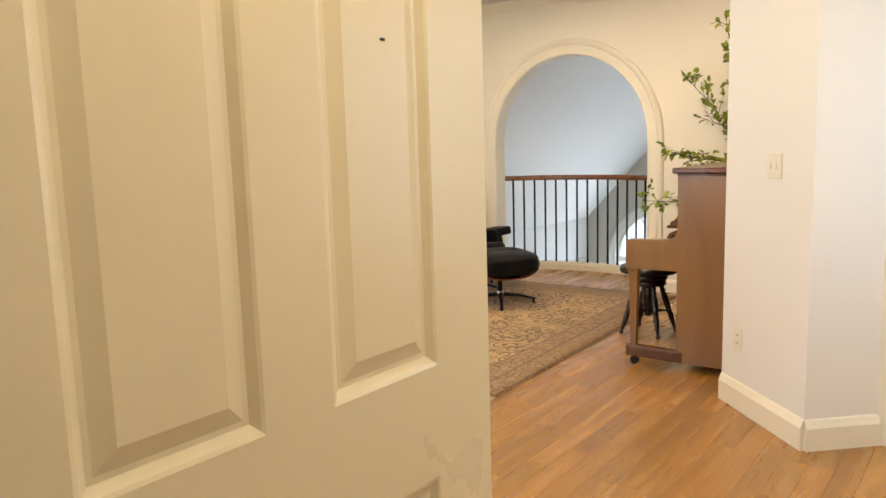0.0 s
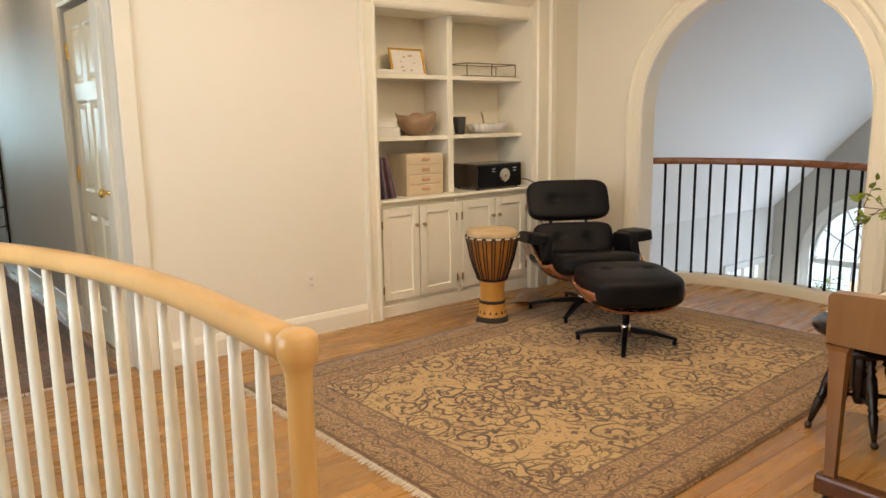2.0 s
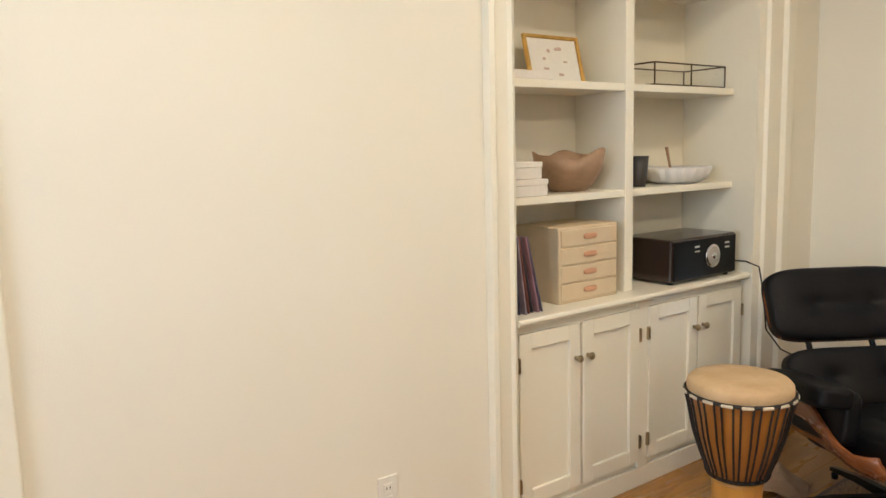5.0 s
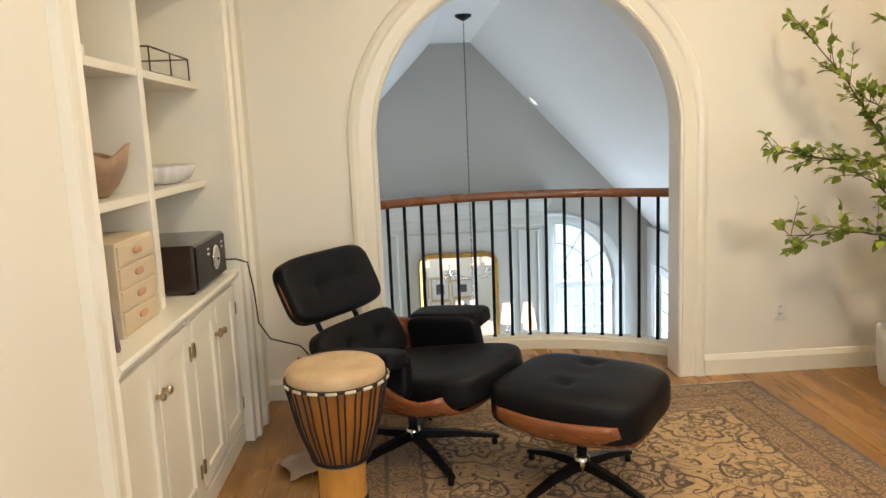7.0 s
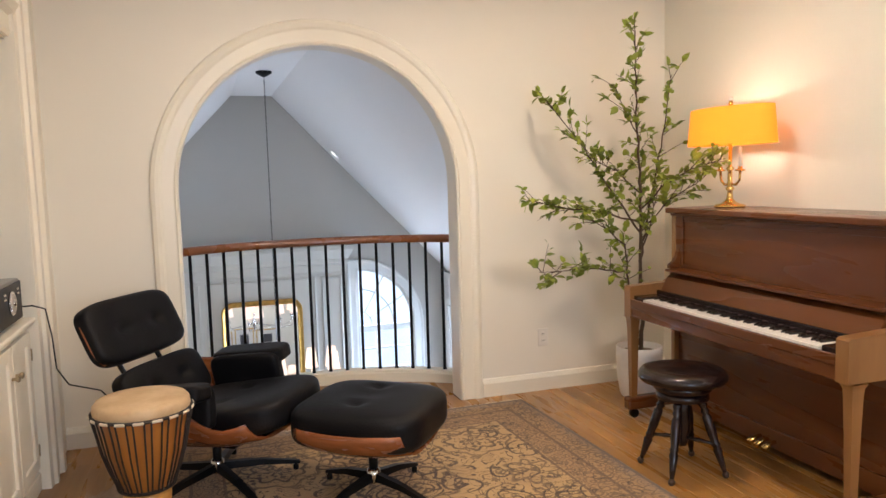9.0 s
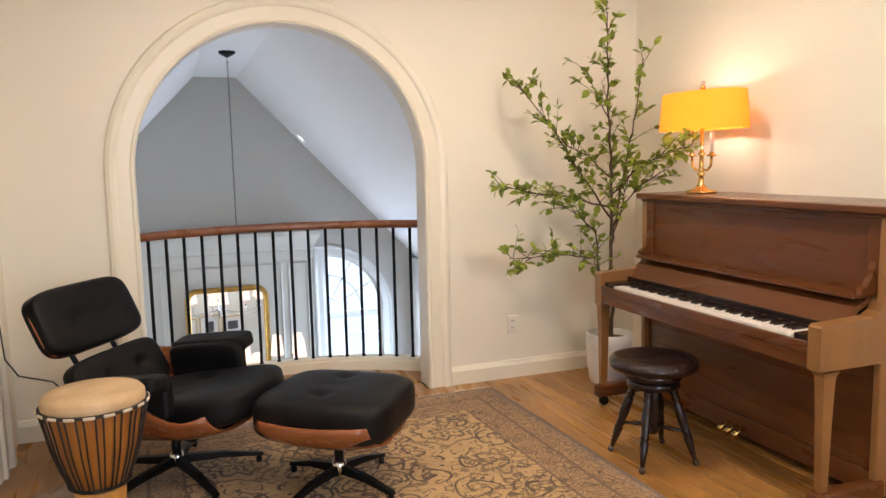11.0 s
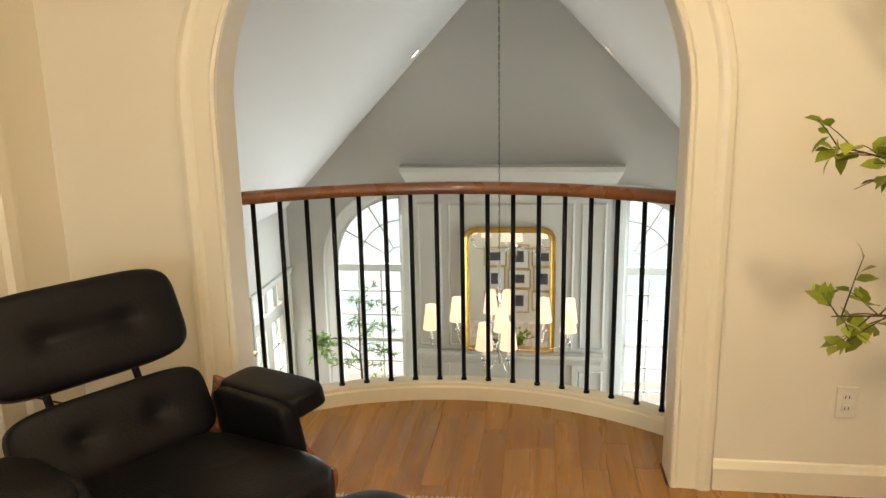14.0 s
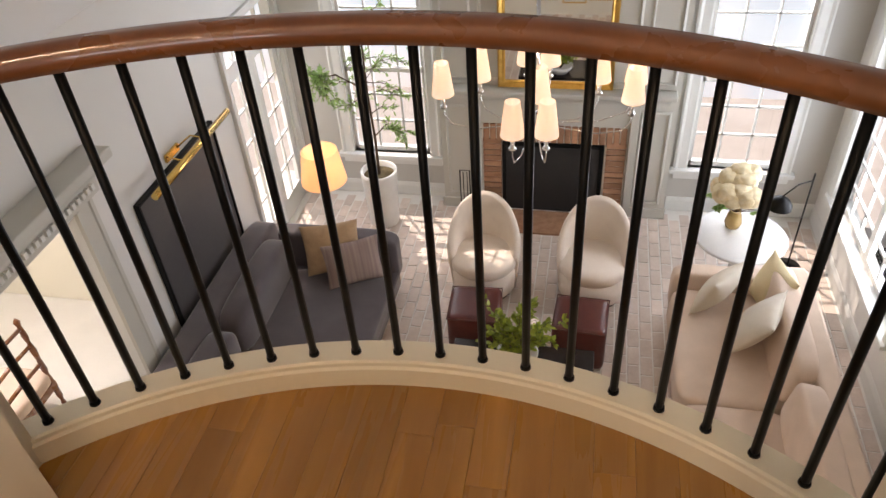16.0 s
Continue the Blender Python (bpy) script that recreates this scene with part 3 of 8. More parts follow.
# trim
BASE_PROF = [(0, 0), (0.018, 0), (0.018, 0.085), (0.012, 0.098), (0.006, 0.112), (0, 0.118)]


def baseboard(a, b, out, height=1.0):
    prof = [(p, q * height) for p, q in BASE_PROF]
    bm = sweep(bm_new(), [((*a, 0), (*out, 0), (0, 0, 1)), ((*b, 0), (*out, 0), (0, 0, 1))], prof)
    return struct("baseboard", bm, TRIM, "moulded cream baseboard", "baseboard")


baseboard((0.958, -0.001), (XR, -0.001), (0, -1))
baseboard((XL + 0.021, -0.001), (-0.958, -0.001), (0, -1))
baseboard((XL + 0.001, -3.50), (XL + 0.001, -2.10), (1, 0), 1.15)
baseboard((2.25, -2.556), (2.75, -3.056), (-0.7071, -0.7071), 1.2)
baseboard((2.751, -3.055), (3.0, -2.806), (0.7071, -0.7071), 1.2)
baseboard((XR - 0.001, -2.5), (XR - 0.001, -0.02), (-1, 0))
baseboard((-2.58, -3.601), (-6.55, -3.601), (0, -1), 1.2)
bm = sweep(bm_new(), [((x, -0.001, 2.645), (0, -1, 0), (0, 0, 1)) for x in (XL, XR)], [(0, 0), (0.012, 0), (0.02, 0.02), (0.05, 0.045), (0.075, 0.09), (0.085, 0.112), (0, 0.112)])
struct("crown_moulding", bm, TRIM, "stepped cream crown moulding", "moulding")

# arch casing: one moulding up, round and down
CASE = [(0.0, 0.0), (0.0, 0.018), (0.012, 0.024), (0.022, 0.018), (0.085, 0.020), (0.098, 0.030), (0.118, 0.036), (0.138, 0.030), (0.146, 0.012), (0.148, 0.0)]


def arch_path(cx, r, zs, z0, y, n=36):
    path = [((cx - r, y, z0), (-1, 0, 0), (0, -1, 0))]
    for k in range(n + 1):
        a = math.pi * k / n
        o = Vector((-math.cos(a), 0, math.sin(a)))
        path.append(((cx + r * o.x, y, zs + r * o.z), o, (0, -1, 0)))
    path.append(((cx + r, y, z0), (1, 0, 0), (0, -1, 0)))
    return path


bm = sweep(bm_new(), arch_path(0, 0.812, 1.38, 0.0, -0.001), [(p, q * 0.8) for p, q in CASE])
struct("arch_casing", bm, TRIM, "moulded cream casing round the arch", "trim")

# cased corner at the corridor, and door casings
def casing(points, out, name="trim", material=TRIM, label="cream moulded door casing"):
    """Three boards round a door: points are the four corners of the opening's outside, in order."""
    (ax, ay), (bx, by), head, w = points
    d = Vector((bx - ax, by - ay, 0)).normalized()
    o = Vector((*out, 0))
    bm = bm_new()
    prof = [(0, 0), (0, 0.014), (0.02, 0.02), (w - 0.03, 0.022), (w - 0.012, 0.03), (w, 0.026), (w, 0)]
    path = [((ax, ay, 0), -d, o), ((ax, ay, head), (-d + Vector((0, 0, 1))), o), ((bx, by, head), (d + Vector((0, 0, 1))), o), ((bx, by, 0), d, o)]
    sweep(bm, path, prof)
    return struct(name, bm, material, label, "trim")


casing([(-2.50, -3.601), (-1.70, -3.601), 2.07, 0.09], (0, -1), "door_casing")
bm = box(bm_new(), XL + 0.001, XL + 0.022, -3.598, -3.505, 0, 2.3, 0.006)
box(bm, XL + 0.001, XL + 0.022, -4.80, -4.70, 0, 2.3, 0.006)
struct("corner_casing", bm, TRIM, "cream casing board at the corridor's corner", "trim")
casing([(-6.599, -4.62), (-6.599, -3.74), 2.22, 0.12], (1, 0), "far_door_casing", TEAL, "grey-green casing of the far doorway")
bm = box(bm_new(), -6.70, -6.59, -4.62, -3.74, 2.20, 2.30, 0.004)
struct("transom_bar", bm, TEAL, "grey-green transom bar", "trim")


# six-panel doors
def panel_door(name, width, height, panels, label, m, rail=None, thick=0.036, material=DOORP):
    """A door leaf that hangs from its hinge edge at x = 0; panels are (x0, x1, z0, z1), raised and fielded on both faces."""
    ob = tagged(new(name), label, "door", kind="structure")
    ob.matrix_world = m
    xs = sorted({0.0, width, *[p[0] for p in panels], *[p[1] for p in panels]})
    zs = sorted({0.0, height, *[p[2] for p in panels], *[p[3] for p in panels]})
    bm = bm_new()
    for x0, x1 in zip(xs, xs[1:]):
        for z0, z1 in zip(zs, zs[1:]):
            if not any(p[0] <= (x0 + x1) / 2 <= p[1] and p[2] <= (z0 + z1) / 2 <= p[3] for p in panels):
                box(bm, x0, x1, -thick / 2, thick / 2, z0, z1)
    bmesh.ops.remove_doubles(bm, verts=bm.verts[:], dist=0.0003)
    part("leaf", bm, material, ob)
    for x0, x1, z0, z1 in panels:
        bm = bm_new()
        for s in (-1, 1):
            f = thick / 2
            steps = [(0.0, f), (0.006, f - 0.002), (0.018, f - 0.011), (0.026, f - 0.011), (0.052, f - 0.003)]
            loops = []
            for ins, y in steps:
                loops.append([bm.verts.new((x, s * y, z)) for x, z in ((x0 + ins, z0 + ins), (x1 - ins, z0 + ins), (x1 - ins, z1 - ins), (x0 + ins, z1 - ins))])
            for a, c in zip(loops, loops[1:]):
                for k in range(4):
                    bm.faces.new((a[k], a[(k + 1) % 4], c[(k + 1) % 4], c[k]))
            bm.faces.new(loops[-1])
        bmesh.ops.recalc_face_normals(bm, faces=bm.faces[:])
        part("panel", bm, material, ob)
    return ob


def knob(parent, x, y, z, out, material=BRASS):
    bm = lathe(bm_new(), [(0.0, 0.0), (0.030, 0.0), (0.031, 0.006), (0.012, 0.010), (0.011, 0.032), (0.020, 0.036), (0.027, 0.046), (0.026, 0.058), (0.016, 0.066), (0.0, 0.068)], 20)
    bm.transform(Matrix.Translation((x, y, z)) @ Vector(out).to_track_quat("Z", "Y").to_matrix().to_4x4())
    return part("door_knob", bm, material, parent, "round polished brass knob")


PANELS = [(0.100, 0.348, 0.995, 1.92), (0.470, 0.710, 0.995, 1.92), (0.100, 0.348, 0.24, 0.80), (0.470, 0.710, 0.24, 0.80)]
door_open = panel_door("door_1", 0.865, 2.03, PANELS, "cream panelled door standing open", pose(2.624, -6.200, 0.008, 0, 0, 90))
part("scuff_mark", box(bm_new(), 0.600, 0.611, -0.0172, -0.0146, 1.515, 1.519, 0.001, 1), DARK, door_open, "tiny dark scuff")
P6 = [(0.10, 0.32, 1.60, 1.93), (0.40, 0.62, 1.60, 1.93), (0.10, 0.32, 0.95, 1.50), (0.40, 0.62, 0.95, 1.50), (0.10, 0.32, 0.20, 0.82), (0.40, 0.62, 0.20, 0.82)]
door_hall = panel_door("door_2", 0.72, 2.03, P6, "closed cream six-panel door in the corridor", pose(-2.46, -3.572, 0.008))
knob(door_hall, 0.665, -0.018, 0.975, (0, -1, 0))
for hz in (0.25, 1.05, 1.80):
    part("hinge", box(bm_new(), -0.012, 0.006, -0.030, -0.016, hz - 0.05, hz + 0.05, 0.002), BRASS, door_hall, "brass butt hinge")

# oak planks of the landing
PW = 0.1
plank_cache = {}


def plank_mesh(length):
    key = round(length, 3)
    if key not in plank_cache:
        bm = box(bm_new(), -PW / 2 + 0.0003, PW / 2 - 0.0003, -key / 2 + 0.0003, key / 2 - 0.0003, -0.011, 0.0)
        es = [e for e in bm.edges if all(v.co.z > -0.001 for v in e.verts)]
        bmesh.ops.bevel(bm, geom=es, offset=0.0005, segments=1, affect="EDGES")
        plank_cache[key] = mesh_of(bm, "plank", OAK)
    return plank_cache[key]


rng = random.Random(4)
boards = []
col = -1.50
while col < 4.25:
    x = col + PW / 2
    lo = arc_y(x) if x < 1.43 else -8.5
    if x < 1.43:
        lo = max(lo, arc_y(min(x, 1.1)) if x < 1.1 else -4.165)
    hi = 0.0
    if abs(x) < 0.80:
        hi = BAL_C[1] + math.sqrt(1.50 ** 2 - x * x)
    if x > XR:
        hi = -2.66
    y = lo
    while y < hi - 0.02:
        length = min(rng.choice((0.6, 0.8, 1.0, 1.2, 1.4)) if y > lo else rng.choice((0.3, 0.5, 0.7, 0.9)), hi - y)
        if hi - y - length < 0.15:
            length = hi - y
        boards.append((x, y + length / 2, length))
        y += length
    col += PW
for x in (-0.95, -0.85, 0.85, 0.95):
    hi = BAL_C[1] + math.sqrt(1.50 ** 2 - x * x)
    boards.append((x, (0.157 + hi) / 2, hi - 0.157))
hall_boards = []
ry = -4.70
while ry < -3.55:
    y = ry + PW / 2
    x = -6.6
    while x < -1.5:
        length = min(rng.choice((0.6, 0.8, 1.0, 1.2)), -1.5 - x)
        if -1.5 - x - length < 0.15:
            length = -1.5 - x
        hall_boards.append((x + length / 2, y, length))
        x += length
    ry += PW


def plank_rest(rest, name, turned):
    verts, faces = [], []
    for x, y, length in rest:
        a, b = (length / 2, PW / 2) if turned else (PW / 2, length / 2)
        i = len(verts)
        verts += [(x + sx * (a - 0.0003), y + sy * (b - 0.0003), z) for z in (-0.011, 0.0) for sx, sy in ((-1, -1), (1, -1), (1, 1), (-1, 1))]
        faces += [[i + k for k in f] for f in ((4, 5, 6, 7), (0, 1, 5, 4), (1, 2, 6, 5), (2, 3, 7, 6), (3, 0, 4, 7))]
    me = bpy.data.meshes.new(name)
    me.from_pydata(verts, [], faces)
    me.materials.append(OAK_X if turned else OAK_JOINED)
    ob = new(name, me)
    ob.parent = floor
    ob["kind"] = "stuff"


OAK_JOINED = mat("oak_plank_joined", (0.405, 0.205, 0.050), (0.285, 0.130, 0.030), 0.28, scale=2.2, stretch=(7, 0.5, 1), bump=0.05, bscale=26, vary=0.05, spread=0.15, coat=0.06, distort=0.6, island=True)
OAK_X = mat("oak_plank_cross", (0.405, 0.205, 0.050), (0.285, 0.130, 0.030), 0.28, scale=2.2, stretch=(0.5, 7, 1), bump=0.05, bscale=26, vary=0.05, spread=0.15, coat=0.06, distort=0.6, island=True)
near = [b for b in boards if b[1] > -4.6 and (b[0] > -1.3)]
near.sort(key=lambda b: (b[0] - 0.9) ** 2 + (b[1] + 2.6) ** 2)
near = near[:290]
for x, y, length in near:
    piece("plank", plank_mesh(length), floor, pose(x, y, 0))
plank_rest([b for b in boards if b not in near], "planks", False)
plank_rest(hall_boards, "planks", True)



# ---- structure of the room below ----
LX0, LX1, LY1, LZ = -2.72, 2.62, 5.97, -3.15
RIDGE, PLATE, RW = 2.56, 0.0, 0.265
bm = box(bm_new(), -5.6, 2.9, 0.0, 6.3, LZ - 0.2, LZ - 0.005)
floor_low = struct("floor_living", bm, MORTAR, "pale brick floor of the sitting room below", "floor")


def window_wall(name, x0, x1, cx, hw, half):
    bm = arch_wall(bm_new(), x0, x1, LZ, 2.75, cx, hw, -2.62, -0.70, LY1, LY1 + 0.16, 24, half)
    return struct(name, bm, GABLE, "greige gable wall with a tall round-headed window", "wall")


# each window's head is a quarter round that rises towards the chimney breast
window_wall("wall_gable_west", LX0 - 0.1, 0.0, -1.73, 0.42, "l")
window_wall("wall_gable_east", 0.0, LX1 + 0.2, 1.75, 0.42, "r")
bm = bm_new()
for z0, z1, y0, y1 in ((LZ, 0.02, 0.0, 1.45), (-1.0, 0.02, 1.45, 2.50), (LZ, 0.02, 2.50, 4.70), (-0.82, 0.02, 4.70, 5.90), (LZ, 0.02, 5.90, 6.13)):
    box(bm, LX0 - 0.16, LX0, y0, y1, z0, z1)
struct("wall_living_west", bm, GREYW, "grey-white wall with a cased doorway and glazed doors", "wall")
bm = bm_new()
WY0, WY1, WZ0, WZ1 = 3.75, 5.55, -2.62, -0.55
for z0, z1, y0, y1 in ((LZ, 0.02, 0.0, WY0), (LZ, WZ0, WY0, WY1), (WZ1, 0.02, WY0, WY1), (LZ, 0.02, WY1, 6.13)):
    box(bm, LX1, LX1 + 0.16, y0, y1, z0, z1)
struct("wall_living_east", bm, GREYW, "grey-white side wall with a broad window", "wall")
bm = bm_new()
for s, xe in ((-1, LX0 - 0.16), (1, LX1 + 0.16)):
    k = (RIDGE - PLATE) / (abs(LX0) - RW)
    ze = RIDGE - k * (abs(xe) - RW)
    prism(bm, [(s * RW, RIDGE), (xe, ze), (xe, ze + 0.14), (s * RW, RIDGE + 0.14)], 0.156, LY1 + 0.16, "y")
box(bm, -RW, RW, 0.156, LY1 + 0.16, RIDGE, RIDGE + 0.14)
struct("ceiling_vault", bm, SLOPE, "white sloping vault with a narrow flat ridge", "ceiling")
bm = bm_new()
box(bm, -3.0, -0.98, 0.156, 0.30, LZ, 2.8)
box(bm, 0.98, 2.9, 0.156, 0.30, LZ, 2.8)
box(bm, -0.98, 0.98, 0.156, 0.30, LZ, -0.33)
box(bm, -0.98, 0.98, 0.156, 0.17, 2.3, 2.8)
struct("wall_living_south", bm, WALL, "cream wall below and beside the balcony", "wall")
# the passage past the cased doorway
bm = bm_new()
box(bm, -5.7, -5.56, 0.0, 4.0, LZ, -0.6)
box(bm, -5.6, -2.88, 0.0, 0.14, LZ, -0.6)
box(bm, -5.6, -2.88, 3.86, 4.0, LZ, -0.6)
box(bm, -5.7, -2.88, 0.0, 4.0, -0.6, -0.5)
struct("wall_passage", bm, WALL, "plain walls of the passage below", "wall")
# Fill light added to whiten the passage floor; no known lamp hangs there.
lamp_area("passage_lamp", (-4.2, 2.2, -0.65), (-4.2, 2.2, -3), 0.6, 0.6, 70.0, (0.92, 0.96, 1.0))

# ---- things on the landing ----
def sheet(bm, fn, nu, nv, thick):
    """A bent board: fn(u, v) with u in -1..1 and v in 0..1, thickened along its normals."""
    eps = 1e-3
    top, low = [], []
    for j in range(nv + 1):
        rt, rl = [], []
        for i in range(nu + 1):
            u, v = -1 + 2 * i / nu, j / nv
            p = Vector(fn(u, v))
            nrm = (Vector(fn(u + eps, v)) - p).cross(Vector(fn(u, v + eps)) - p).normalized()
            rt.append(bm.verts.new(p))
            rl.append(bm.verts.new(p - nrm * thick))
        top.append(rt)
        low.append(rl)
    for j in range(nv):
        for i in range(nu):
            bm.faces.new((top[j][i], top[j][i + 1], top[j + 1][i + 1], top[j + 1][i])).smooth = True
            bm.faces.new((low[j][i], low[j + 1][i], low[j + 1][i + 1], low[j][i + 1])).smooth = True
    for j in range(nv):
        bm.faces.new((top[j][0], top[j + 1][0], low[j + 1][0], low[j][0]))
        bm.faces.new((top[j][nu], low[j][nu], low[j + 1][nu], top[j + 1][nu]))
    for i in range(nu):
        bm.faces.new((top[0][i], low[0][i], low[0][i + 1], top[0][i + 1]))
        bm.faces.new((top[nv][i], top[nv][i + 1], low[nv][i + 1], low[nv][i]))
    bmesh.ops.recalc_face_normals(bm, faces=bm.faces[:])
    return bm


def star_base(parent, legs, radius, phase, hub_z, post_top):
    part("post", tube(bm_new(), [(0, 0, hub_z - 0.02), (0, 0, post_top)], 0.021, 14), BLACKM, parent)
    part("hub", lathe(bm_new(), [(0, hub_z - 0.03), (0.03, hub_z - 0.03), (0.034, hub_z), (0.03, hub_z + 0.028), (0.022, hub_z + 0.034), (0, hub_z + 0.034)], 18), CHROME, parent, "bright steel hub")
    for k in range(legs):
        a = radians(phase + 360 * k / legs)
        d, s = Vector((math.cos(a), math.sin(a), 0)), Vector((-math.sin(a), math.cos(a), 0))
        bm = bm_new()
        rings = []
        for f, w, z0, z1 in ((0.07, 0.020, hub_z - 0.02, hub_z + 0.016), (0.55, 0.018, hub_z - 0.03, hub_z - 0.004), (0.97, 0.015, 0.030, 0.046), (1.0, 0.013, 0.030, 0.043)):
            c = d * (radius * f)
            rings.append([bm.verts.new(c + s * q + Vector((0, 0, z))) for q, z in ((-w, z0), (w, z0), (w * 0.75, z1), (-w * 0.75, z1))])
        for a0, b0 in zip(rings, rings[1:]):
            for q in range(4):
                bm.faces.new((a0[q], a0[(q + 1) % 4], b0[(q + 1) % 4], b0[q]))
        bm.faces.new(rings[0])
        bm.faces.new(rings[-1])
        bmesh.ops.recalc_face_normals(bm, faces=bm.faces[:])
        leg = part("leg", bm, BLACKM, parent)
        bm = lathe(bm_new(), [(0, 0), (0.014, 0), (0.014, 0.022), (0.006, 0.026), (0.006, 0.034), (0, 0.034)], 12)
        bm.transform(Matrix.Translation(d * radius * 0.95))
        part("glide", bm, BLACKM, leg)


def pillow(bm, w, h, thick, turn=None, centre=(0, 0, 0), n=16):
    """A square cushion standing on edge: puffed middle, thin seams, drawn-in sides and pointed corners."""
    sides = []
    for s in (-1, 1):
        grid = []
        for j in range(n + 1):
            row = []
            for i in range(n + 1):
                u, v = -1 + 2 * i / n, -1 + 2 * j / n
                puff = (max(0.0, 1 - u * u) * max(0.0, 1 - v * v)) ** 0.55
                y = u * w / 2 * (1 - 0.07 * (1 - v * v) * abs(u))
                z = v * h / 2 * (1 - 0.07 * (1 - u * u) * abs(v))
                p = Vector((s * (0.004 + thick / 2 * puff * (1 + 0.05 * math.sin(5 * u + 3 * v))), y, z))
                row.append(bm.verts.new((turn @ p if turn else p) + Vector(centre)))
            grid.append(row)
        sides.append(grid)
        for j in range(n):
            for i in range(n):
                bm.faces.new((grid[j][i], grid[j][i + 1], grid[j + 1][i + 1], grid[j + 1][i])).smooth = True
    ring = [(0, i) for i in range(n)] + [(j, n) for j in range(n)] + [(n, n - i) for i in range(n)] + [(n - j, 0) for j in range(n)]
    for (j0, i0), (j1, i1) in zip(ring, ring[1:] + ring[:1]):
        bm.faces.new((sides[0][j0][i0], sides[0][j1][i1], sides[1][j1][i1], sides[1][j0][i0]))
    bmesh.ops.recalc_face_normals(bm, faces=bm.faces[:])
    return bm


def rot_y(deg):
    return Matrix.Rotation(radians(deg), 3, "Y")


def lounge_chair():
    th = thing("lounge_chair", (-0.685, -0.806, 0.012), "black leather lounge chair with moulded rosewood shells", "armchair", rz=-33)
    star_base(th, 5, 0.385, 38, 0.085, 0.205)

    def seat(u, v):
        q = min(1.0, max(0.0, (v - 0.10) / 0.52))
        rise = 0.105 + 0.185 * q * q * (3 - 2 * q)
        return ((0.37 - 0.71 * v) * (1 - 0.08 * u ** 4), 0.358 * (1 - 0.14 * max(0.0, 1 - v) ** 5) * math.sin(u * math.pi / 2), 0.214 + 0.090 * max(0.0, 1 - v) ** 2.5 + rise * (1 - math.cos(u * math.pi / 2)) ** 1.25)

    def back(u, v):
        return (-0.255 - 0.135 * v + 0.085 * u * u, u * 0.278, 0.375 + 0.165 * v)

    def head(u, v):
        return (-0.432 - 0.112 * v + 0.080 * u * u, u * 0.306 * (1 - 0.12 * (2 * v - 1) ** 4), 0.622 + 0.226 * v)

    for name, fn in (("seat_shell", seat), ("back_shell", back), ("head_shell", head)):
        part(name, sheet(bm_new(), fn, 24, 14, 0.011), ROSE, th, "bent rosewood plywood shell")
    crease = [(0.004, 0.06 * k, 0.010, 0.026) for k in (-1, 0, 1)]
    part("seat_cushion", pad(bm_new(), 0.72, 0.585, 0.165, 4.6, 20, (0.105, 0, 0.368), 0.018, [(0.02, -0.12, 0.018, 0.03), (0.02, 0.12, 0.018, 0.03)], rot_y(-9)), LEATHER, th)
    part("back_cushion", pad(bm_new(), 0.245, 0.59, 0.105, 5.0, 20, (-0.258, 0, 0.470), 0.006, [(0, -0.11, 0.028, 0.030), (0, 0.11, 0.028, 0.030)], rot_y(62)), LEATHER, th)
    part("head_cushion", pad(bm_new(), 0.305, 0.615, 0.108, 5.0, 20, (-0.415, 0, 0.738), 0.006, [(0.004, -0.12, 0.028, 0.030), (0.004, 0.12, 0.028, 0.030)] + crease, rot_y(64)), LEATHER, th)
    for s in (-1, 1):
        # a flat-topped arm over an upright inner pad
        tilt = Matrix.Rotation(radians(s * 7), 3, "X") @ rot_y(-6)
        part("armrest", pad(bm_new(), 0.395, 0.145, 0.080, 6, 12, (0.0, s * 0.362, 0.530), 0, (), tilt), LEATHER, th)
        part("arm_panel", pad(bm_new(), 0.380, 0.075, 0.200, 6, 10, (0.003, s * 0.305, 0.452), 0, (), tilt), LEATHER, th)
        part("spine", tube(bm_new(), [(-0.325, s * 0.135, 0.47), (-0.410, s * 0.135, 0.61), (-0.490, s * 0.135, 0.77)], 0.012, 10), BLACKM, th)
    part("mount_plate", box(bm_new(), -0.14, 0.14, -0.07, 0.07, 0.196, 0.220, 0.006), BLACKM, th)
    return th


def ottoman():
    th = thing("ottoman", (-0.022, -1.192, 0.012), "black leather ottoman on a rosewood shell and star base", "footstool", rz=-36)
    star_base(th, 4, 0.300, 71, 0.085, 0.225)

    def shell(u, v):
        w = v * 2 - 1
        tuck = 1 - 0.16 * w ** 4
        return (0.258 * -w * (1 - 0.10 * u ** 4), 0.300 * tuck * math.sin(u * math.pi / 2), 0.232 + 0.022 * w * w + 0.135 * tuck * (1 - math.cos(u * math.pi / 2)) ** 1.25)

    part("shell", sheet(bm_new(), shell, 24, 18, 0.011), ROSE, th, "bent rosewood plywood shell")
    part("cushion", pad(bm_new(), 0.610, 0.565, 0.190, 4.6, 22, (0, 0, 0.362), -0.006, [(-0.01, -0.13, 0.026, 0.034), (-0.01, 0.13, 0.026, 0.034), (-0.01, 0.0, 0.012, 0.08)]), LEATHER, th)
    part("mount_plate", box(bm_new(), -0.11, 0.11, -0.05, 0.05, 0.215, 0.240, 0.005), BLACKM, th)
    return th


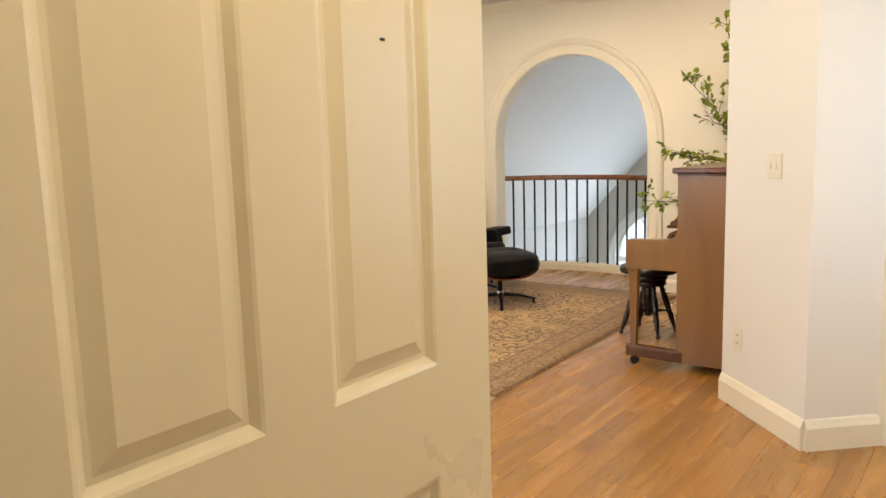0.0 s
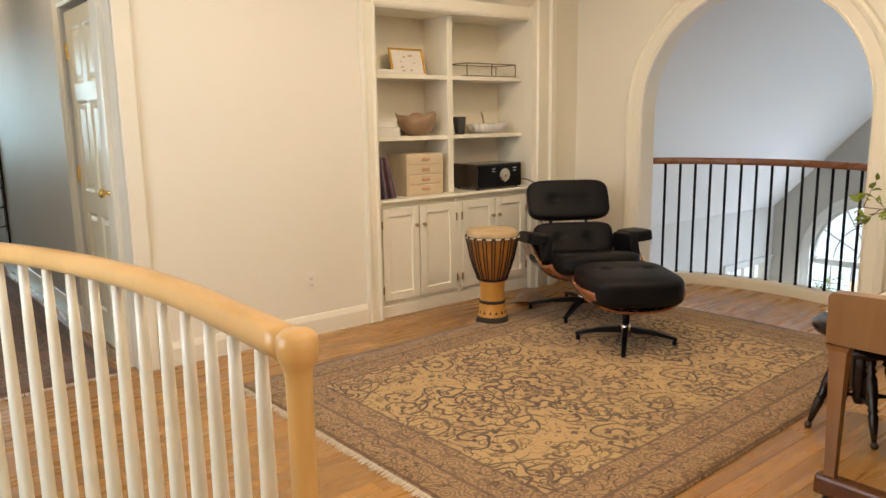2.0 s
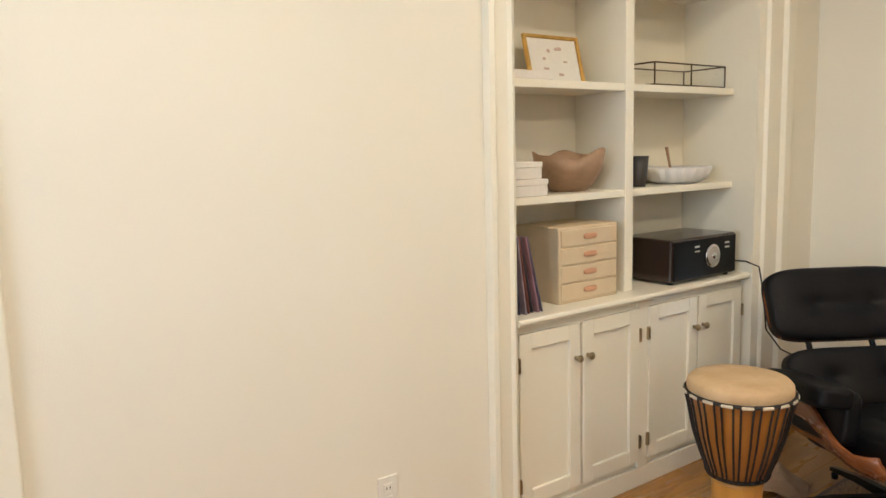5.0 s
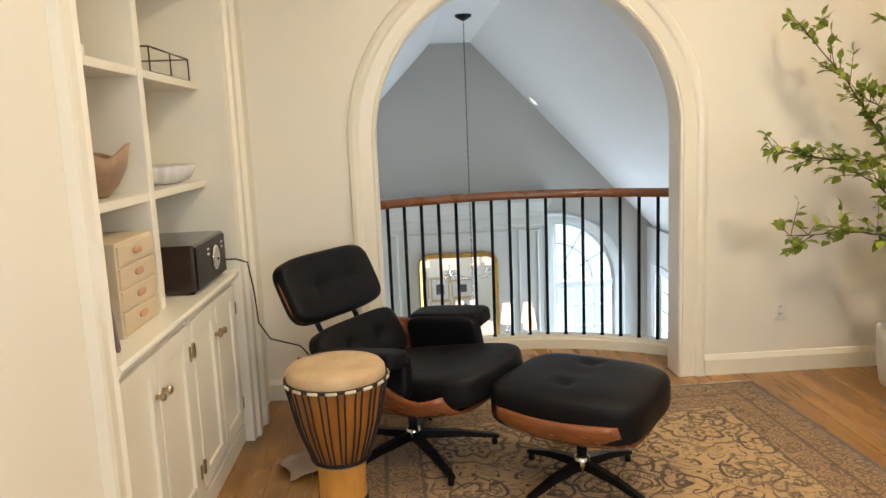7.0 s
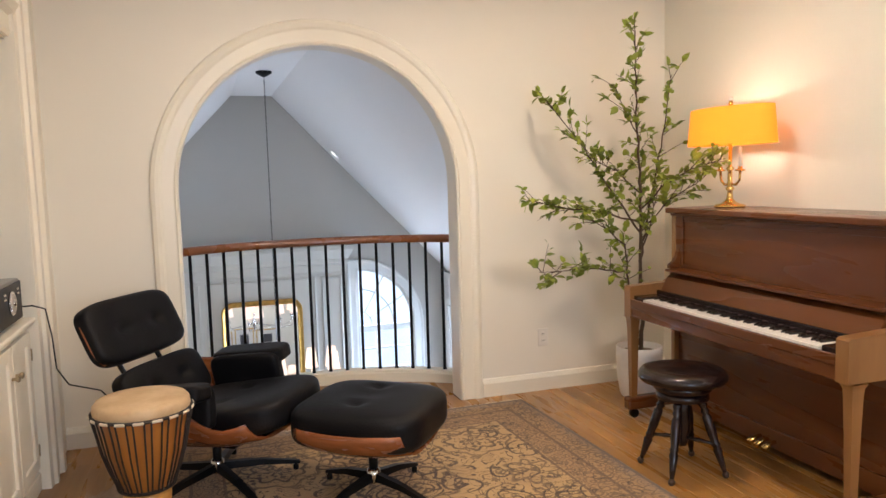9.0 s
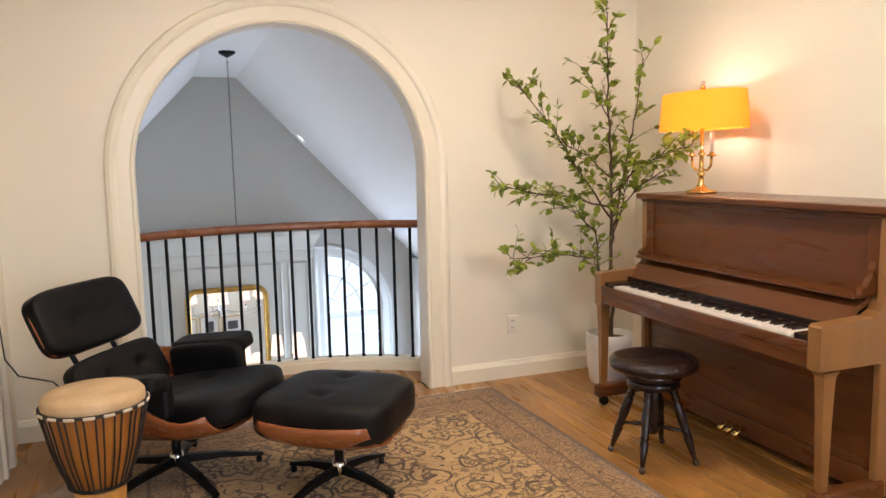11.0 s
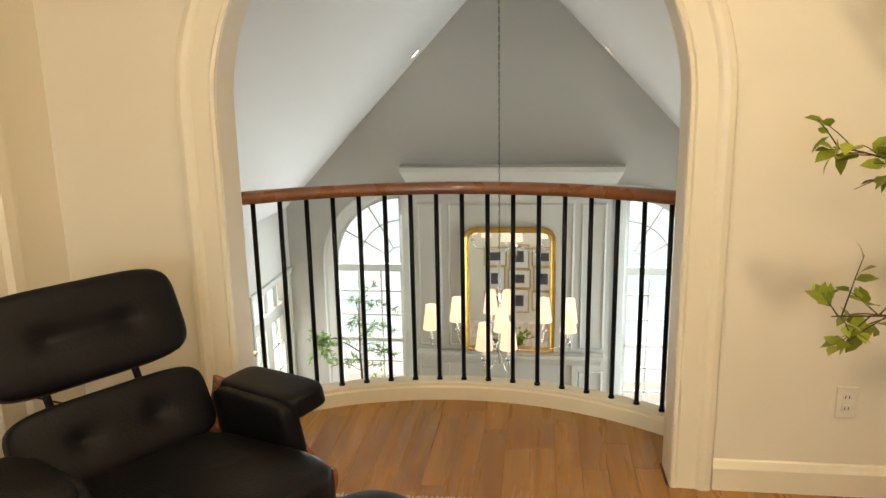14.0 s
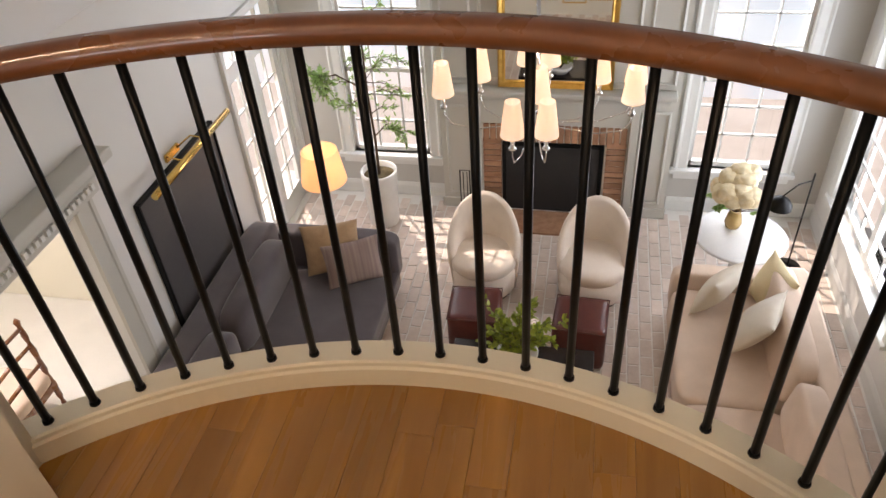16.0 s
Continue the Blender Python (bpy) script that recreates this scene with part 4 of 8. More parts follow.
def djembe():
    th = thing("hand_drum", (-0.94, -1.44, 0.0), "carved goblet hand drum with goatskin head and dark cords", "drum")
    bowl = [(0.0, 0.285), (0.082, 0.285), (0.098, 0.315), (0.120, 0.375), (0.142, 0.45), (0.158, 0.53), (0.166, 0.605), (0.160, 0.625), (0.0, 0.625)]
    part("bowl", lathe(bm_new(), bowl, 40), DRUMWOOD, th)
    foot = [(0.0, 0.0), (0.104, 0.0), (0.107, 0.02), (0.098, 0.05), (0.088, 0.10), (0.084, 0.16), (0.082, 0.22), (0.086, 0.27), (0.090, 0.286), (0.0, 0.286)]
    part("foot", lathe(bm_new(), foot, 36), mat("drum_foot_wood", (0.60, 0.31, 0.07), (0.47, 0.22, 0.04), 0.3, scale=6, stretch=(2, 2, 0.5), bump=0.1, bscale=40, vary=0.12), th, "lighter carved wooden foot")
    for z0, z1, r in ((0.0, 0.045, 0.111), (0.135, 0.155, 0.0885)):
        part("carved_band", lathe(bm_new(), [(r - 0.012, z0), (r, z0), (r + 0.001, z0 + 0.004), (r - 0.001 - (0.008 if z0 < 0.1 else 0), z1), (r - 0.014, z1)], 36), CORD, th, "dark carved band")
    for k in range(14):
        a = 2 * math.pi * k / 14
        bm = prism(bm_new(), [(-0.016, 0.052), (0.016, 0.052), (0.0, 0.088)], -0.003, 0.004, "x")
        bm.transform(Matrix.Rotation(a, 4, "Z") @ Matrix.Translation((0.0905, 0, 0)))
        part("notch", bm, CORD, th)
    skin = [(0.169, 0.585), (0.172, 0.602), (0.170, 0.622), (0.160, 0.634), (0.10, 0.638), (0.0, 0.639)]
    part("drum_skin", lathe(bm_new(), skin, 44), HIDE, th, "pale stretched goatskin")
    ring = [(0.176 * math.cos(a), 0.176 * math.sin(a), 0.590) for a in [2 * math.pi * k / 48 for k in range(49)]]
    part("rim_ring", tube(bm_new(), ring, 0.0065, 8, False), CORD, th)
    ring = [(0.098 * math.cos(a), 0.098 * math.sin(a), 0.300) for a in [2 * math.pi * k / 36 for k in range(37)]]
    part("lower_ring", tube(bm_new(), ring, 0.0065, 8, False), CORD, th)
    pairs = 18
    for k in range(2 * pairs):
        a = 2 * math.pi * (k // 2) / pairs + (0.068 if k % 2 else -0.068)
        pts = []
        for r, z in ((0.178, 0.585), (0.1655, 0.53), (0.150, 0.45), (0.127, 0.375), (0.106, 0.32), (0.103, 0.30)):
            pts.append((r * math.cos(a), r * math.sin(a), z))
        part("cord", tube(bm_new(), pts, 0.0036, 6), CORD, th)
        if k % 2:
            bm = box(bm_new(), 0.176, 0.185, -0.019, 0.019, 0.583, 0.594, 0.004, 2)
            bm.transform(Matrix.Rotation(2 * math.pi * (k // 2 + 0.5) / pairs, 4, "Z"))
            part("loop", bm, FRINGE, th, "pale woven loop")
    return th


def bookcase():
    th = thing("built_in_bookcase", (XL, -1.27, 0.0), "cream painted built-in bookcase over panelled cupboards", "bookcase")
    y0, y1, xb, xf = -1.975, -0.545, -1.83, -1.555
    W = dict(world=True)
    part("back_panel", box(bm_new(), xb - 0.02, xb, y0, y1, 0.80, 2.11), TRIM, th, **W)
    for ya, yb in ((y0 - 0.02, y0), (y1, y1 + 0.02)):
        part("side_panel", box(bm_new(), xb - 0.02, XL + 0.001, ya, yb, 0.0, 2.118), TRIM, th, **W)
    part("top_panel", box(bm_new(), xb, XL + 0.001, y0, y1, 2.085, 2.118), TRIM, th, **W)
    part("divider", box(bm_new(), xb, xf, -1.300, -1.250, 0.825, 2.085, 0.003), TRIM, th, **W)
    for z in (1.246, 1.670):
        for ya, yb in ((y0, -1.300), (-1.250, y1)):
            part("shelf", box(bm_new(), xb, xf - 0.004, ya, yb, z - 0.030, z, 0.003), TRIM, th, **W)
    prof = [(-0.37, 0), (0.012, 0), (0.026, 0.006), (0.032, 0.016), (0.030, 0.026), (0.026, 0.030), (-0.37, 0.030)]
    part("counter", sweep(bm_new(), [((XL, y, 0.796), (1, 0, 0), (0, 0, 1)) for y in (y0, y1)], prof), TRIM, th, **W)
    part("carcass", box(bm_new(), xb, XL - 0.016, y0, y1, 0.085, 0.796), TRIM, th, **W)
    part("plinth", box(bm_new(), xb, XL - 0.002, y0, y1, 0.0, 0.084, 0.003), TRIM, th, **W)
    doors = [(-1.955, -1.645), (-1.633, -1.300), (-1.238, -0.912), (-0.900, -0.575)]
    for k, (ya, yb) in enumerate(doors):
        bm = bm_new()
        z0, z1, fr = 0.115, 0.765, 0.058
        xa, xo = XL - 0.015, XL + 0.005
        box(bm, xa, xo, ya, ya + fr, z0, z1, 0.002, 1)
        box(bm, xa, xo, yb - fr, yb, z0, z1, 0.002, 1)
        box(bm, xa, xo, ya + fr, yb - fr, z0, z0 + fr, 0.002, 1)
        box(bm, xa, xo, ya + fr, yb - fr, z1 - fr, z1, 0.002, 1)
        d = part("cupboard_door", bm, TRIM, th, **W)
        part("door_panel", box(bm_new(), xa, XL - 0.007, ya + fr, yb - fr, z0 + fr, z1 - fr), TRIM, d, **W)
        kx = (yb - 0.026) if k % 2 == 0 else (ya + 0.026)
        bm = lathe(bm_new(), [(0, 0), (0.008, 0), (0.006, 0.012), (0.013, 0.018), (0.015, 0.025), (0.010, 0.031), (0, 0.033)], 14)
        bm.transform(Matrix.Translation((xo, kx, 0.632)) @ Matrix.Rotation(radians(90), 4, "Y"))
        part("cupboard_knob", bm, mat("aged_brass", (0.45, 0.36, 0.22), rough=0.3, metal=1.0) if k == 0 else bpy.data.materials["aged_brass"], d, "small brass knob", **W)
        hy = ya - 0.004 if k % 2 == 0 else yb + 0.004
        for hz in (0.20, 0.655):
            part("hinge", box(bm_new(), XL - 0.004, XL + 0.010, hy - 0.007, hy + 0.007, hz - 0.028, hz + 0.028, 0.002, 1), bpy.data.materials["aged_brass"], d, **W)
    part("face_stile", box(bm_new(), XL - 0.018, XL - 0.001, -1.298, -1.240, 0.085, 0.795), TRIM, th, **W)
    # casing at the sides and over the head
    flutes = [(0, 0), (0, 0.018), (0.02, 0.030), (0.035, 0.022), (0.085, 0.022), (0.10, 0.034), (0.118, 0.03), (0.122, 0)]
    part("side_casing", sweep(bm_new(), [((XL, y0, z), (0, -1, 0), (1, 0, 0)) for z in (0, 2.21)], flutes), TRIM, th, **W)
    wide = [(-0.005, 0), (-0.005, 0.040), (0.05, 0.044), (0.06, 0.060), (0.10, 0.060), (0.115, 0.046), (0.20, 0.046), (0.215, 0.066), (0.27, 0.066), (0.285, 0.05), (0.325, 0.045), (0.33, 0.0)]
    part("pilaster", sweep(bm_new(), [((XL, y1, z), (0, 1, 0), (1, 0, 0)) for z in (0, 2.64)], [(p * 0.9, q) for p, q in wide]), TRIM, th, **W)
    part("head_casing", sweep(bm_new(), [((XL, y, 2.095), (0, 0, 1), (1, 0, 0)) for y in (y0 - 0.12, y1 + 0.002)], [(0, 0), (0, 0.018), (0.02, 0.026), (0.09, 0.022), (0.11, 0.05), (0.14, 0.07), (0.15, 0.0)]), TRIM, th, **W)
    return th


def outlet(name, at, out, label, kind_):
    th = thing(name, at, label, kind_)
    q = Vector((*out, 0)).to_track_quat("Z", "Y").to_matrix().to_4x4()
    hw = 0.058 if name == "light_switch" else 0.036
    bm = box(bm_new(), -hw, hw, -0.058, 0.058, 0.0, 0.006, 0.003)
    bm.transform(q)
    plate = part("plate", bm, PLASTIC, th)
    for s in (-1, 1):
        if name == "light_switch":
            bm = box(bm_new(), s * 0.022 - 0.006, s * 0.022 + 0.006, -0.014, 0.014, 0.006, 0.013, 0.002, 1)
            bm.transform(q)
            part("toggle", bm, PLASTIC, plate)
        else:
            bm = box(bm_new(), -0.017, 0.017, s * 0.021 - 0.014, s * 0.021 + 0.014, 0.006, 0.009, 0.002, 1)
            bm.transform(q)
            face = part("socket", bm, PLASTIC, plate)
            for sx in (-0.006, 0.006):
                bm = box(bm_new(), sx - 0.0015, sx + 0.0015, s * 0.021 - 0.005, s * 0.021 + 0.005, 0.008, 0.0095)
                bm.transform(q)
                part("slot", bm, DARK, face)
    return th


def curved(pts_fn, n):
    return [pts_fn(k / n) for k in range(n + 1)]


def stair_railing():
    th = thing("stair_railing", (1.472, -4.165, 0.0), "curved blond wooden handrail on white tapered balusters", "railing")
    a_end = math.asin((XL + 0.06 - ARC_C[0]) / ARC_R)
    def place(s):
        # s runs from the newel along the straight piece and then the bow
        if s < 0.372:
            return Vector((1.472 - s, -4.165, 0)), Vector((0, 1, 0))
        a = -(s - 0.372) / ARC_R
        return Vector((ARC_C[0] + ARC_R * math.sin(a), ARC_C[1] + ARC_R * math.cos(a), 0)), Vector((math.sin(a), math.cos(a), 0))
    total = 0.372 + ARC_R * -a_end
    n = 60
    up = Vector((0, 0, 1))
    rail = [(-0.030, 0.948), (0.030, 0.948), (0.034, 0.966), (0.030, 0.986), (0.018, 1.0), (-0.018, 1.0), (-0.030, 0.986), (-0.034, 0.966)]
    W = dict(world=True)
    path = [(p, o, up) for p, o in (place(0.02 + (total - 0.02) * k / n) for k in range(n + 1))]
    hr = sweep(bm_new(), path, rail)
    for f in hr.faces:
        f.smooth = len(f.verts) == 4
    part("handrail", hr, MAPLE, th, "blond maple handrail", **W)
    curb = [(-0.055, -0.012), (0.055, -0.012), (0.055, 0.030), (0.048, 0.042), (-0.048, 0.042), (-0.055, 0.030)]
    part("curb", sweep(bm_new(), path, curb), TRIM, th, "white base curb", **W)
    fascia = [(-0.07, -0.33), (-0.055, -0.33), (-0.055, -0.013), (-0.07, -0.013)]
    part("fascia", sweep(bm_new(), path, fascia), TRIM, th, **W)
    bm = lathe(bm_new(), [(0, 0), (0.044, 0), (0.044, 0.03), (0.034, 0.04), (0.028, 0.10), (0.0245, 0.60), (0.0245, 0.90), (0.026, 0.928), (0.031, 0.940), (0.037, 0.954), (0.039, 0.978), (0.037, 0.994), (0.027, 1.004), (0, 1.006)], 28)
    part("newel_post", bm, MAPLE, th, "turned maple newel post")
    s = 0.155
    while s < total - 0.03:
        p, o = place(s)
        bm = tube(bm_new(), [p + up * z for z in (0.04, 0.10, 0.45, 0.75, 0.952)], [0.0225, 0.0225, 0.0200, 0.0165, 0.0130], 10)
        part("baluster", bm, TRIM, th, **W)
        s += 0.131
    return th


def balcony_railing():
    th = thing("balcony_railing", (0.0, 0.71, 0.0), "walnut handrail on thin black iron balusters", "railing")
    up = Vector((0, 0, 1))
    W = dict(world=True)
    def place(a):
        o = Vector((math.sin(a), math.cos(a), 0))
        return Vector((BAL_C[0], BAL_C[1], 0)) + o * BAL_R, o
    half = math.asin(1.05 / BAL_R)
    n = 44
    path = [(p, o, up) for p, o in (place(-half + 2 * half * k / n) for k in range(n + 1))]
    rail = [(-0.030, 0.975), (0.030, 0.975), (0.035, 0.995), (0.030, 1.015), (0.016, 1.026), (-0.016, 1.026), (-0.030, 1.015), (-0.035, 0.995)]
    hr = sweep(bm_new(), path, rail)
    for f in hr.faces:
        f.smooth = len(f.verts) == 4
    part("handrail", hr, WALNUT, th, "dark walnut handrail", **W)
    curb = [(-0.042, -0.012), (-0.042, 0.062), (-0.036, 0.070), (-0.036, 0.082), (-0.030, 0.088), (0.042, 0.088), (0.046, 0.08), (0.046, -0.33), (0.036, -0.33)]
    part("curb", sweep(bm_new(), path, curb), TRIM, th, "cream base curb", **W)
    sp = (math.asin(0.85 / BAL_R) + math.asin(0.877 / BAL_R)) / 16
    a = math.asin(0.85 / BAL_R)
    for k in range(-1, 19):
        p, o = place(a - sp * k)
        if abs(p.x) < 1.04:
            b = part("baluster", tube(bm_new(), [p + up * 0.086, p + up * 0.98], 0.0105, 10), BLACKM, th, **W)
            part("shoe", tube(bm_new(), [p + up * 0.086, p + up * 0.100], [0.015, 0.0125], 10), BLACKM, b, **W)
    return th


def piano():
    th = thing("upright_piano", (1.92, -1.46, 0.0), "walnut upright piano with open keyboard", "piano")
    ya, yb = -2.235, -0.695
    W = dict(world=True)
    xf, xk, xb = 1.905, 1.575, 2.285
    for y in (ya, yb - 0.032):
        part("side_panel", box(bm_new(), xf - 0.02, xb, y, y + 0.032, 0.05, 1.172, 0.006), PIANO_LIT, th, "figured walnut end", **W)
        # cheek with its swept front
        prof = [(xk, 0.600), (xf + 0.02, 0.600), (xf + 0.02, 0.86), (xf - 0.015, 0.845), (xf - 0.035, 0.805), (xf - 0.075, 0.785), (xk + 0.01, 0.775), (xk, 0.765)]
        part("cheek", prism(bm_new(), prof, y - 0.001, y + 0.060 if y == ya else y + 0.033, "y") if y == ya else prism(bm_new(), prof, y - 0.028, y + 0.033, "y"), PIANO_LIT, th, **W)
        yc = y + 0.016
        bm = bm_new()
        lx = xk + 0.045
        for (z0, r0), (z1, r1) in zip([(0.055, 0.017), (0.12, 0.018), (0.40, 0.023), (0.545, 0.027), (0.58, 0.030)], [(0.12, 0.018), (0.40, 0.023), (0.545, 0.027), (0.58, 0.030), (0.60, 0.040)]):
            v = [[bm.verts.new((lx + sx * r, yc + sy * r * 0.8, z)) for sx, sy in ((-1, -1), (1, -1), (1, 1), (-1, 1))] for z, r in ((z0, r0), (z1, r1))]
            for q in range(4):
                bm.faces.new((v[0][q], v[0][(q + 1) % 4], v[1][(q + 1) % 4], v[1][q]))
        bmesh.ops.remove_doubles(bm, verts=bm.verts[:], dist=0.0002)
        bmesh.ops.recalc_face_normals(bm, faces=bm.faces[:])
        part("leg", bm, PIANO_LIT, th, **W)
        toe = part("toe_block", box(bm_new(), xk - 0.0, xf + 0.02, yc - 0.030, yc + 0.030, 0.052, 0.125, 0.012), PIANO, th, **W)
        cw = tube(bm_new(), [(xk + 0.05, yc - 0.012, 0.026), (xk + 0.05, yc + 0.012, 0.026)], 0.026, 16)
        part("caster", cw, BLACKM, toe, **W)
        cw = tube(bm_new(), [(xb - 0.06, yc - 0.012, 0.026), (xb - 0.06, yc + 0.012, 0.026)], 0.026, 16)
        part("caster", cw, BLACKM, toe, **W)
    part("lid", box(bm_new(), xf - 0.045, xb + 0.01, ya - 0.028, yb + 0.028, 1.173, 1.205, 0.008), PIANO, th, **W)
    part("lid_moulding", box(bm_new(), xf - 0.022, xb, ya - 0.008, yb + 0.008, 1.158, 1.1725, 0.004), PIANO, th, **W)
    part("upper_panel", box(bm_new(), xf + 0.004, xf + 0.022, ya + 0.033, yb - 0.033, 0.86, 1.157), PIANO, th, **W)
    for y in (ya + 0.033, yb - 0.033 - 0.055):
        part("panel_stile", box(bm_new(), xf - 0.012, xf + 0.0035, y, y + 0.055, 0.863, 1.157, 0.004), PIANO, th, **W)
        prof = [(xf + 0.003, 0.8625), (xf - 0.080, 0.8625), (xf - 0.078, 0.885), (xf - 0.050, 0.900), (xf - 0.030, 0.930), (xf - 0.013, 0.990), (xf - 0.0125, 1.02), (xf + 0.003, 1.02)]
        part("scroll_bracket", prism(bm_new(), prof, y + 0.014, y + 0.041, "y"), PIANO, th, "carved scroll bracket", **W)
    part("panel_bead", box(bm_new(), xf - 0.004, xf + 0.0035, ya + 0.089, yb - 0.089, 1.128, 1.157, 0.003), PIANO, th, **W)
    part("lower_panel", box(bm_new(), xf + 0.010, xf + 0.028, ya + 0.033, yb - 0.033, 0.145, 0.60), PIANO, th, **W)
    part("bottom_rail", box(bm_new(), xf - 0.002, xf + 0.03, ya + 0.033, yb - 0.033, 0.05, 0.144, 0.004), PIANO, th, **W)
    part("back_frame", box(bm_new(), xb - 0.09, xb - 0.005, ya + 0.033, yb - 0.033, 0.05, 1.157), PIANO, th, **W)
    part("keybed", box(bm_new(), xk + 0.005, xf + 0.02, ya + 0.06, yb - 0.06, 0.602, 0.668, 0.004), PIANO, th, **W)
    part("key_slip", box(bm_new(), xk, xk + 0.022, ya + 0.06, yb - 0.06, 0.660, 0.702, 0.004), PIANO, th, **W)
    # fallboard folded back, with its narrow dark inner face
    fb = [(xk + 0.185, 0.712), (xk + 0.198, 0.712), (xf - 0.075, 0.800), (xf - 0.02, 0.822), (xf + 0.01, 0.830), (xf + 0.01, 0.86), (xf - 0.03, 0.845), (xf - 0.09, 0.815)]
    part("fallboard", prism(bm_new(), fb, ya + 0.062, yb - 0.062, "y"), PIANO, th, "folded walnut fallboard", **W)
    part("music_ledge", box(bm_new(), xf - 0.105, xf + 0.004, ya + 0.062, yb - 0.062, 0.846, 0.862, 0.004), PIANO, th, **W)
    part("name_board", box(bm_new(), xk + 0.170, xk + 0.1845, ya + 0.062, yb - 0.062, 0.690, 0.745, 0.003), EBONY, th, **W)
    part("key_felt", box(bm_new(), xk + 0.16, xk + 0.169, ya + 0.095, yb - 0.095, 0.690, 0.722), mat("dark_felt", (0.03, 0.012, 0.010), rough=0.95), th, **W)
    for y in (ya + 0.061, yb - 0.061 - 0.090):
        part("key_block", box(bm_new(), xk + 0.023, xk + 0.168, y, y + 0.090, 0.669, 0.722, 0.004), EBONY, th, **W)
    k0, kw = ya + 0.153, 0.02353
    white = mesh_of(box(bm_new(), -0.074, 0.074, -kw / 2 + 0.0006, kw / 2 - 0.0006, -0.022, 0.0, 0.0012, 1), "white_key", IVORY)
    black = bm_new()
    prism(black, [(-0.046, 0), (0.046, 0), (0.046, 0.0115), (-0.034, 0.0115)], -0.0055, 0.0055, "y")
    black = mesh_of(black, "black_key", EBONY)
    for k in range(52):
        y = yb - 0.153 - kw * (k + 0.5)
        piece("white_key", white, th, pose(xk + 0.097, y, 0.712))
        if k < 51 and (k % 7) not in (1, 4):
            piece("black_key", black, th, pose(xk + 0.124, y - kw / 2, 0.712))
    for k in (-1, 0, 1):
        yp = (ya + yb) / 2 + 0.05 * k
        bm = tube(bm_new(), [(xf + 0.01, yp, 0.09), (xf - 0.03, yp, 0.085), (xf - 0.075, yp, 0.062)], [0.008, 0.011, 0.017], 10)
        part("pedal", bm, BRASS, th, "brass pedal", **W)
    return th


def stool():
    th = thing("piano_stool", (1.41, -1.46, 0.0), "round black turned-leg piano stool", "stool", rz=8)
    part("seat", lathe(bm_new(), [(0, 0.435), (0.155, 0.435), (0.192, 0.442), (0.204, 0.458), (0.202, 0.476), (0.188, 0.491), (0.155, 0.498), (0.09, 0.490), (0, 0.485)], 44), EBONY, th)
    part("seat_ring", lathe(bm_new(), [(0, 0.395), (0.125, 0.395), (0.132, 0.402), (0.130, 0.4345), (0, 0.4345)], 36), EBONY, th)
    part("apron", lathe(bm_new(), [(0, 0.355), (0.118, 0.355), (0.122, 0.36), (0.118, 0.3945), (0, 0.3945)], 36), EBONY, th)
    part("screw_post", lathe(bm_new(), [(0, 0.12), (0.020, 0.125), (0.030, 0.15), (0.027, 0.17), (0.042, 0.21), (0.040, 0.33), (0.030, 0.354), (0, 0.354)], 20), EBONY, th)
    feet = []
    for k in range(4):
        a = radians(45 + 90 * k - 12)
        top, foot = Vector((0.085 * math.cos(a), 0.085 * math.sin(a), 0.358)), Vector((0.192 * math.cos(a), 0.192 * math.sin(a), 0.03))
        prof = [(0, 0.020), (0.08, 0.021), (0.12, 0.014), (0.16, 0.022), (0.20, 0.014), (0.24, 0.021), (0.45, 0.023), (0.60, 0.017), (0.63, 0.022), (0.66, 0.016), (0.70, 0.021), (0.90, 0.014), (1.0, 0.010)]
        leg = part("leg", tube(bm_new(), [top.lerp(foot, f) for f, r in prof], [r for f, r in prof], 12), EBONY, th)
        bm = lathe(bm_new(), [(0, 0), (0.010, 0.002), (0.016, 0.012), (0.016, 0.020), (0.010, 0.030), (0, 0.032)], 14)
        bm.transform(Matrix.Translation((foot.x * 1.03, foot.y * 1.03, 0)))
        part("claw_foot", bm, mat("aged_iron", (0.10, 0.07, 0.05), rough=0.4, metal=0.8) if k == 0 else bpy.data.materials["aged_iron"], leg)
        feet.append(top.lerp(foot, 0.62))
    for k in range(4):
        p, q = feet[k], Vector((0, 0, 0.165))
        part("stretcher", tube(bm_new(), [p, p.lerp(q, 0.3), p.lerp(q, 0.5), p.lerp(q, 0.7), q], [0.008, 0.008, 0.012, 0.008, 0.008], 10), EBONY, th)
    return th


def leaf_card(bm, p, d, nrm, length, width):
    """One pointed leaf, folded along its midrib."""
    d, side = d.normalized(), d.cross(nrm).normalized()
    up = side.cross(d).normalized()
    mid = [bm.verts.new(p + d * length * t + up * (0.06 * length * math.sin(math.pi * t) - 0.10 * length * t * t)) for t in (0.0, 0.35, 0.7, 1.0)]
    for s in (-1, 1):
        e1 = bm.verts.new(p + d * length * 0.30 + side * s * width * 0.5 + up * 0.06 * length)
        e2 = bm.verts.new(p + d * length * 0.66 + side * s * width * 0.40 + up * 0.04 * length)
        for q in ((mid[0], e1, mid[1]), (mid[1], e1, e2, mid[2]), (mid[2], e2, mid[3])):
            bm.faces.new(q if s > 0 else tuple(reversed(q))).smooth = True


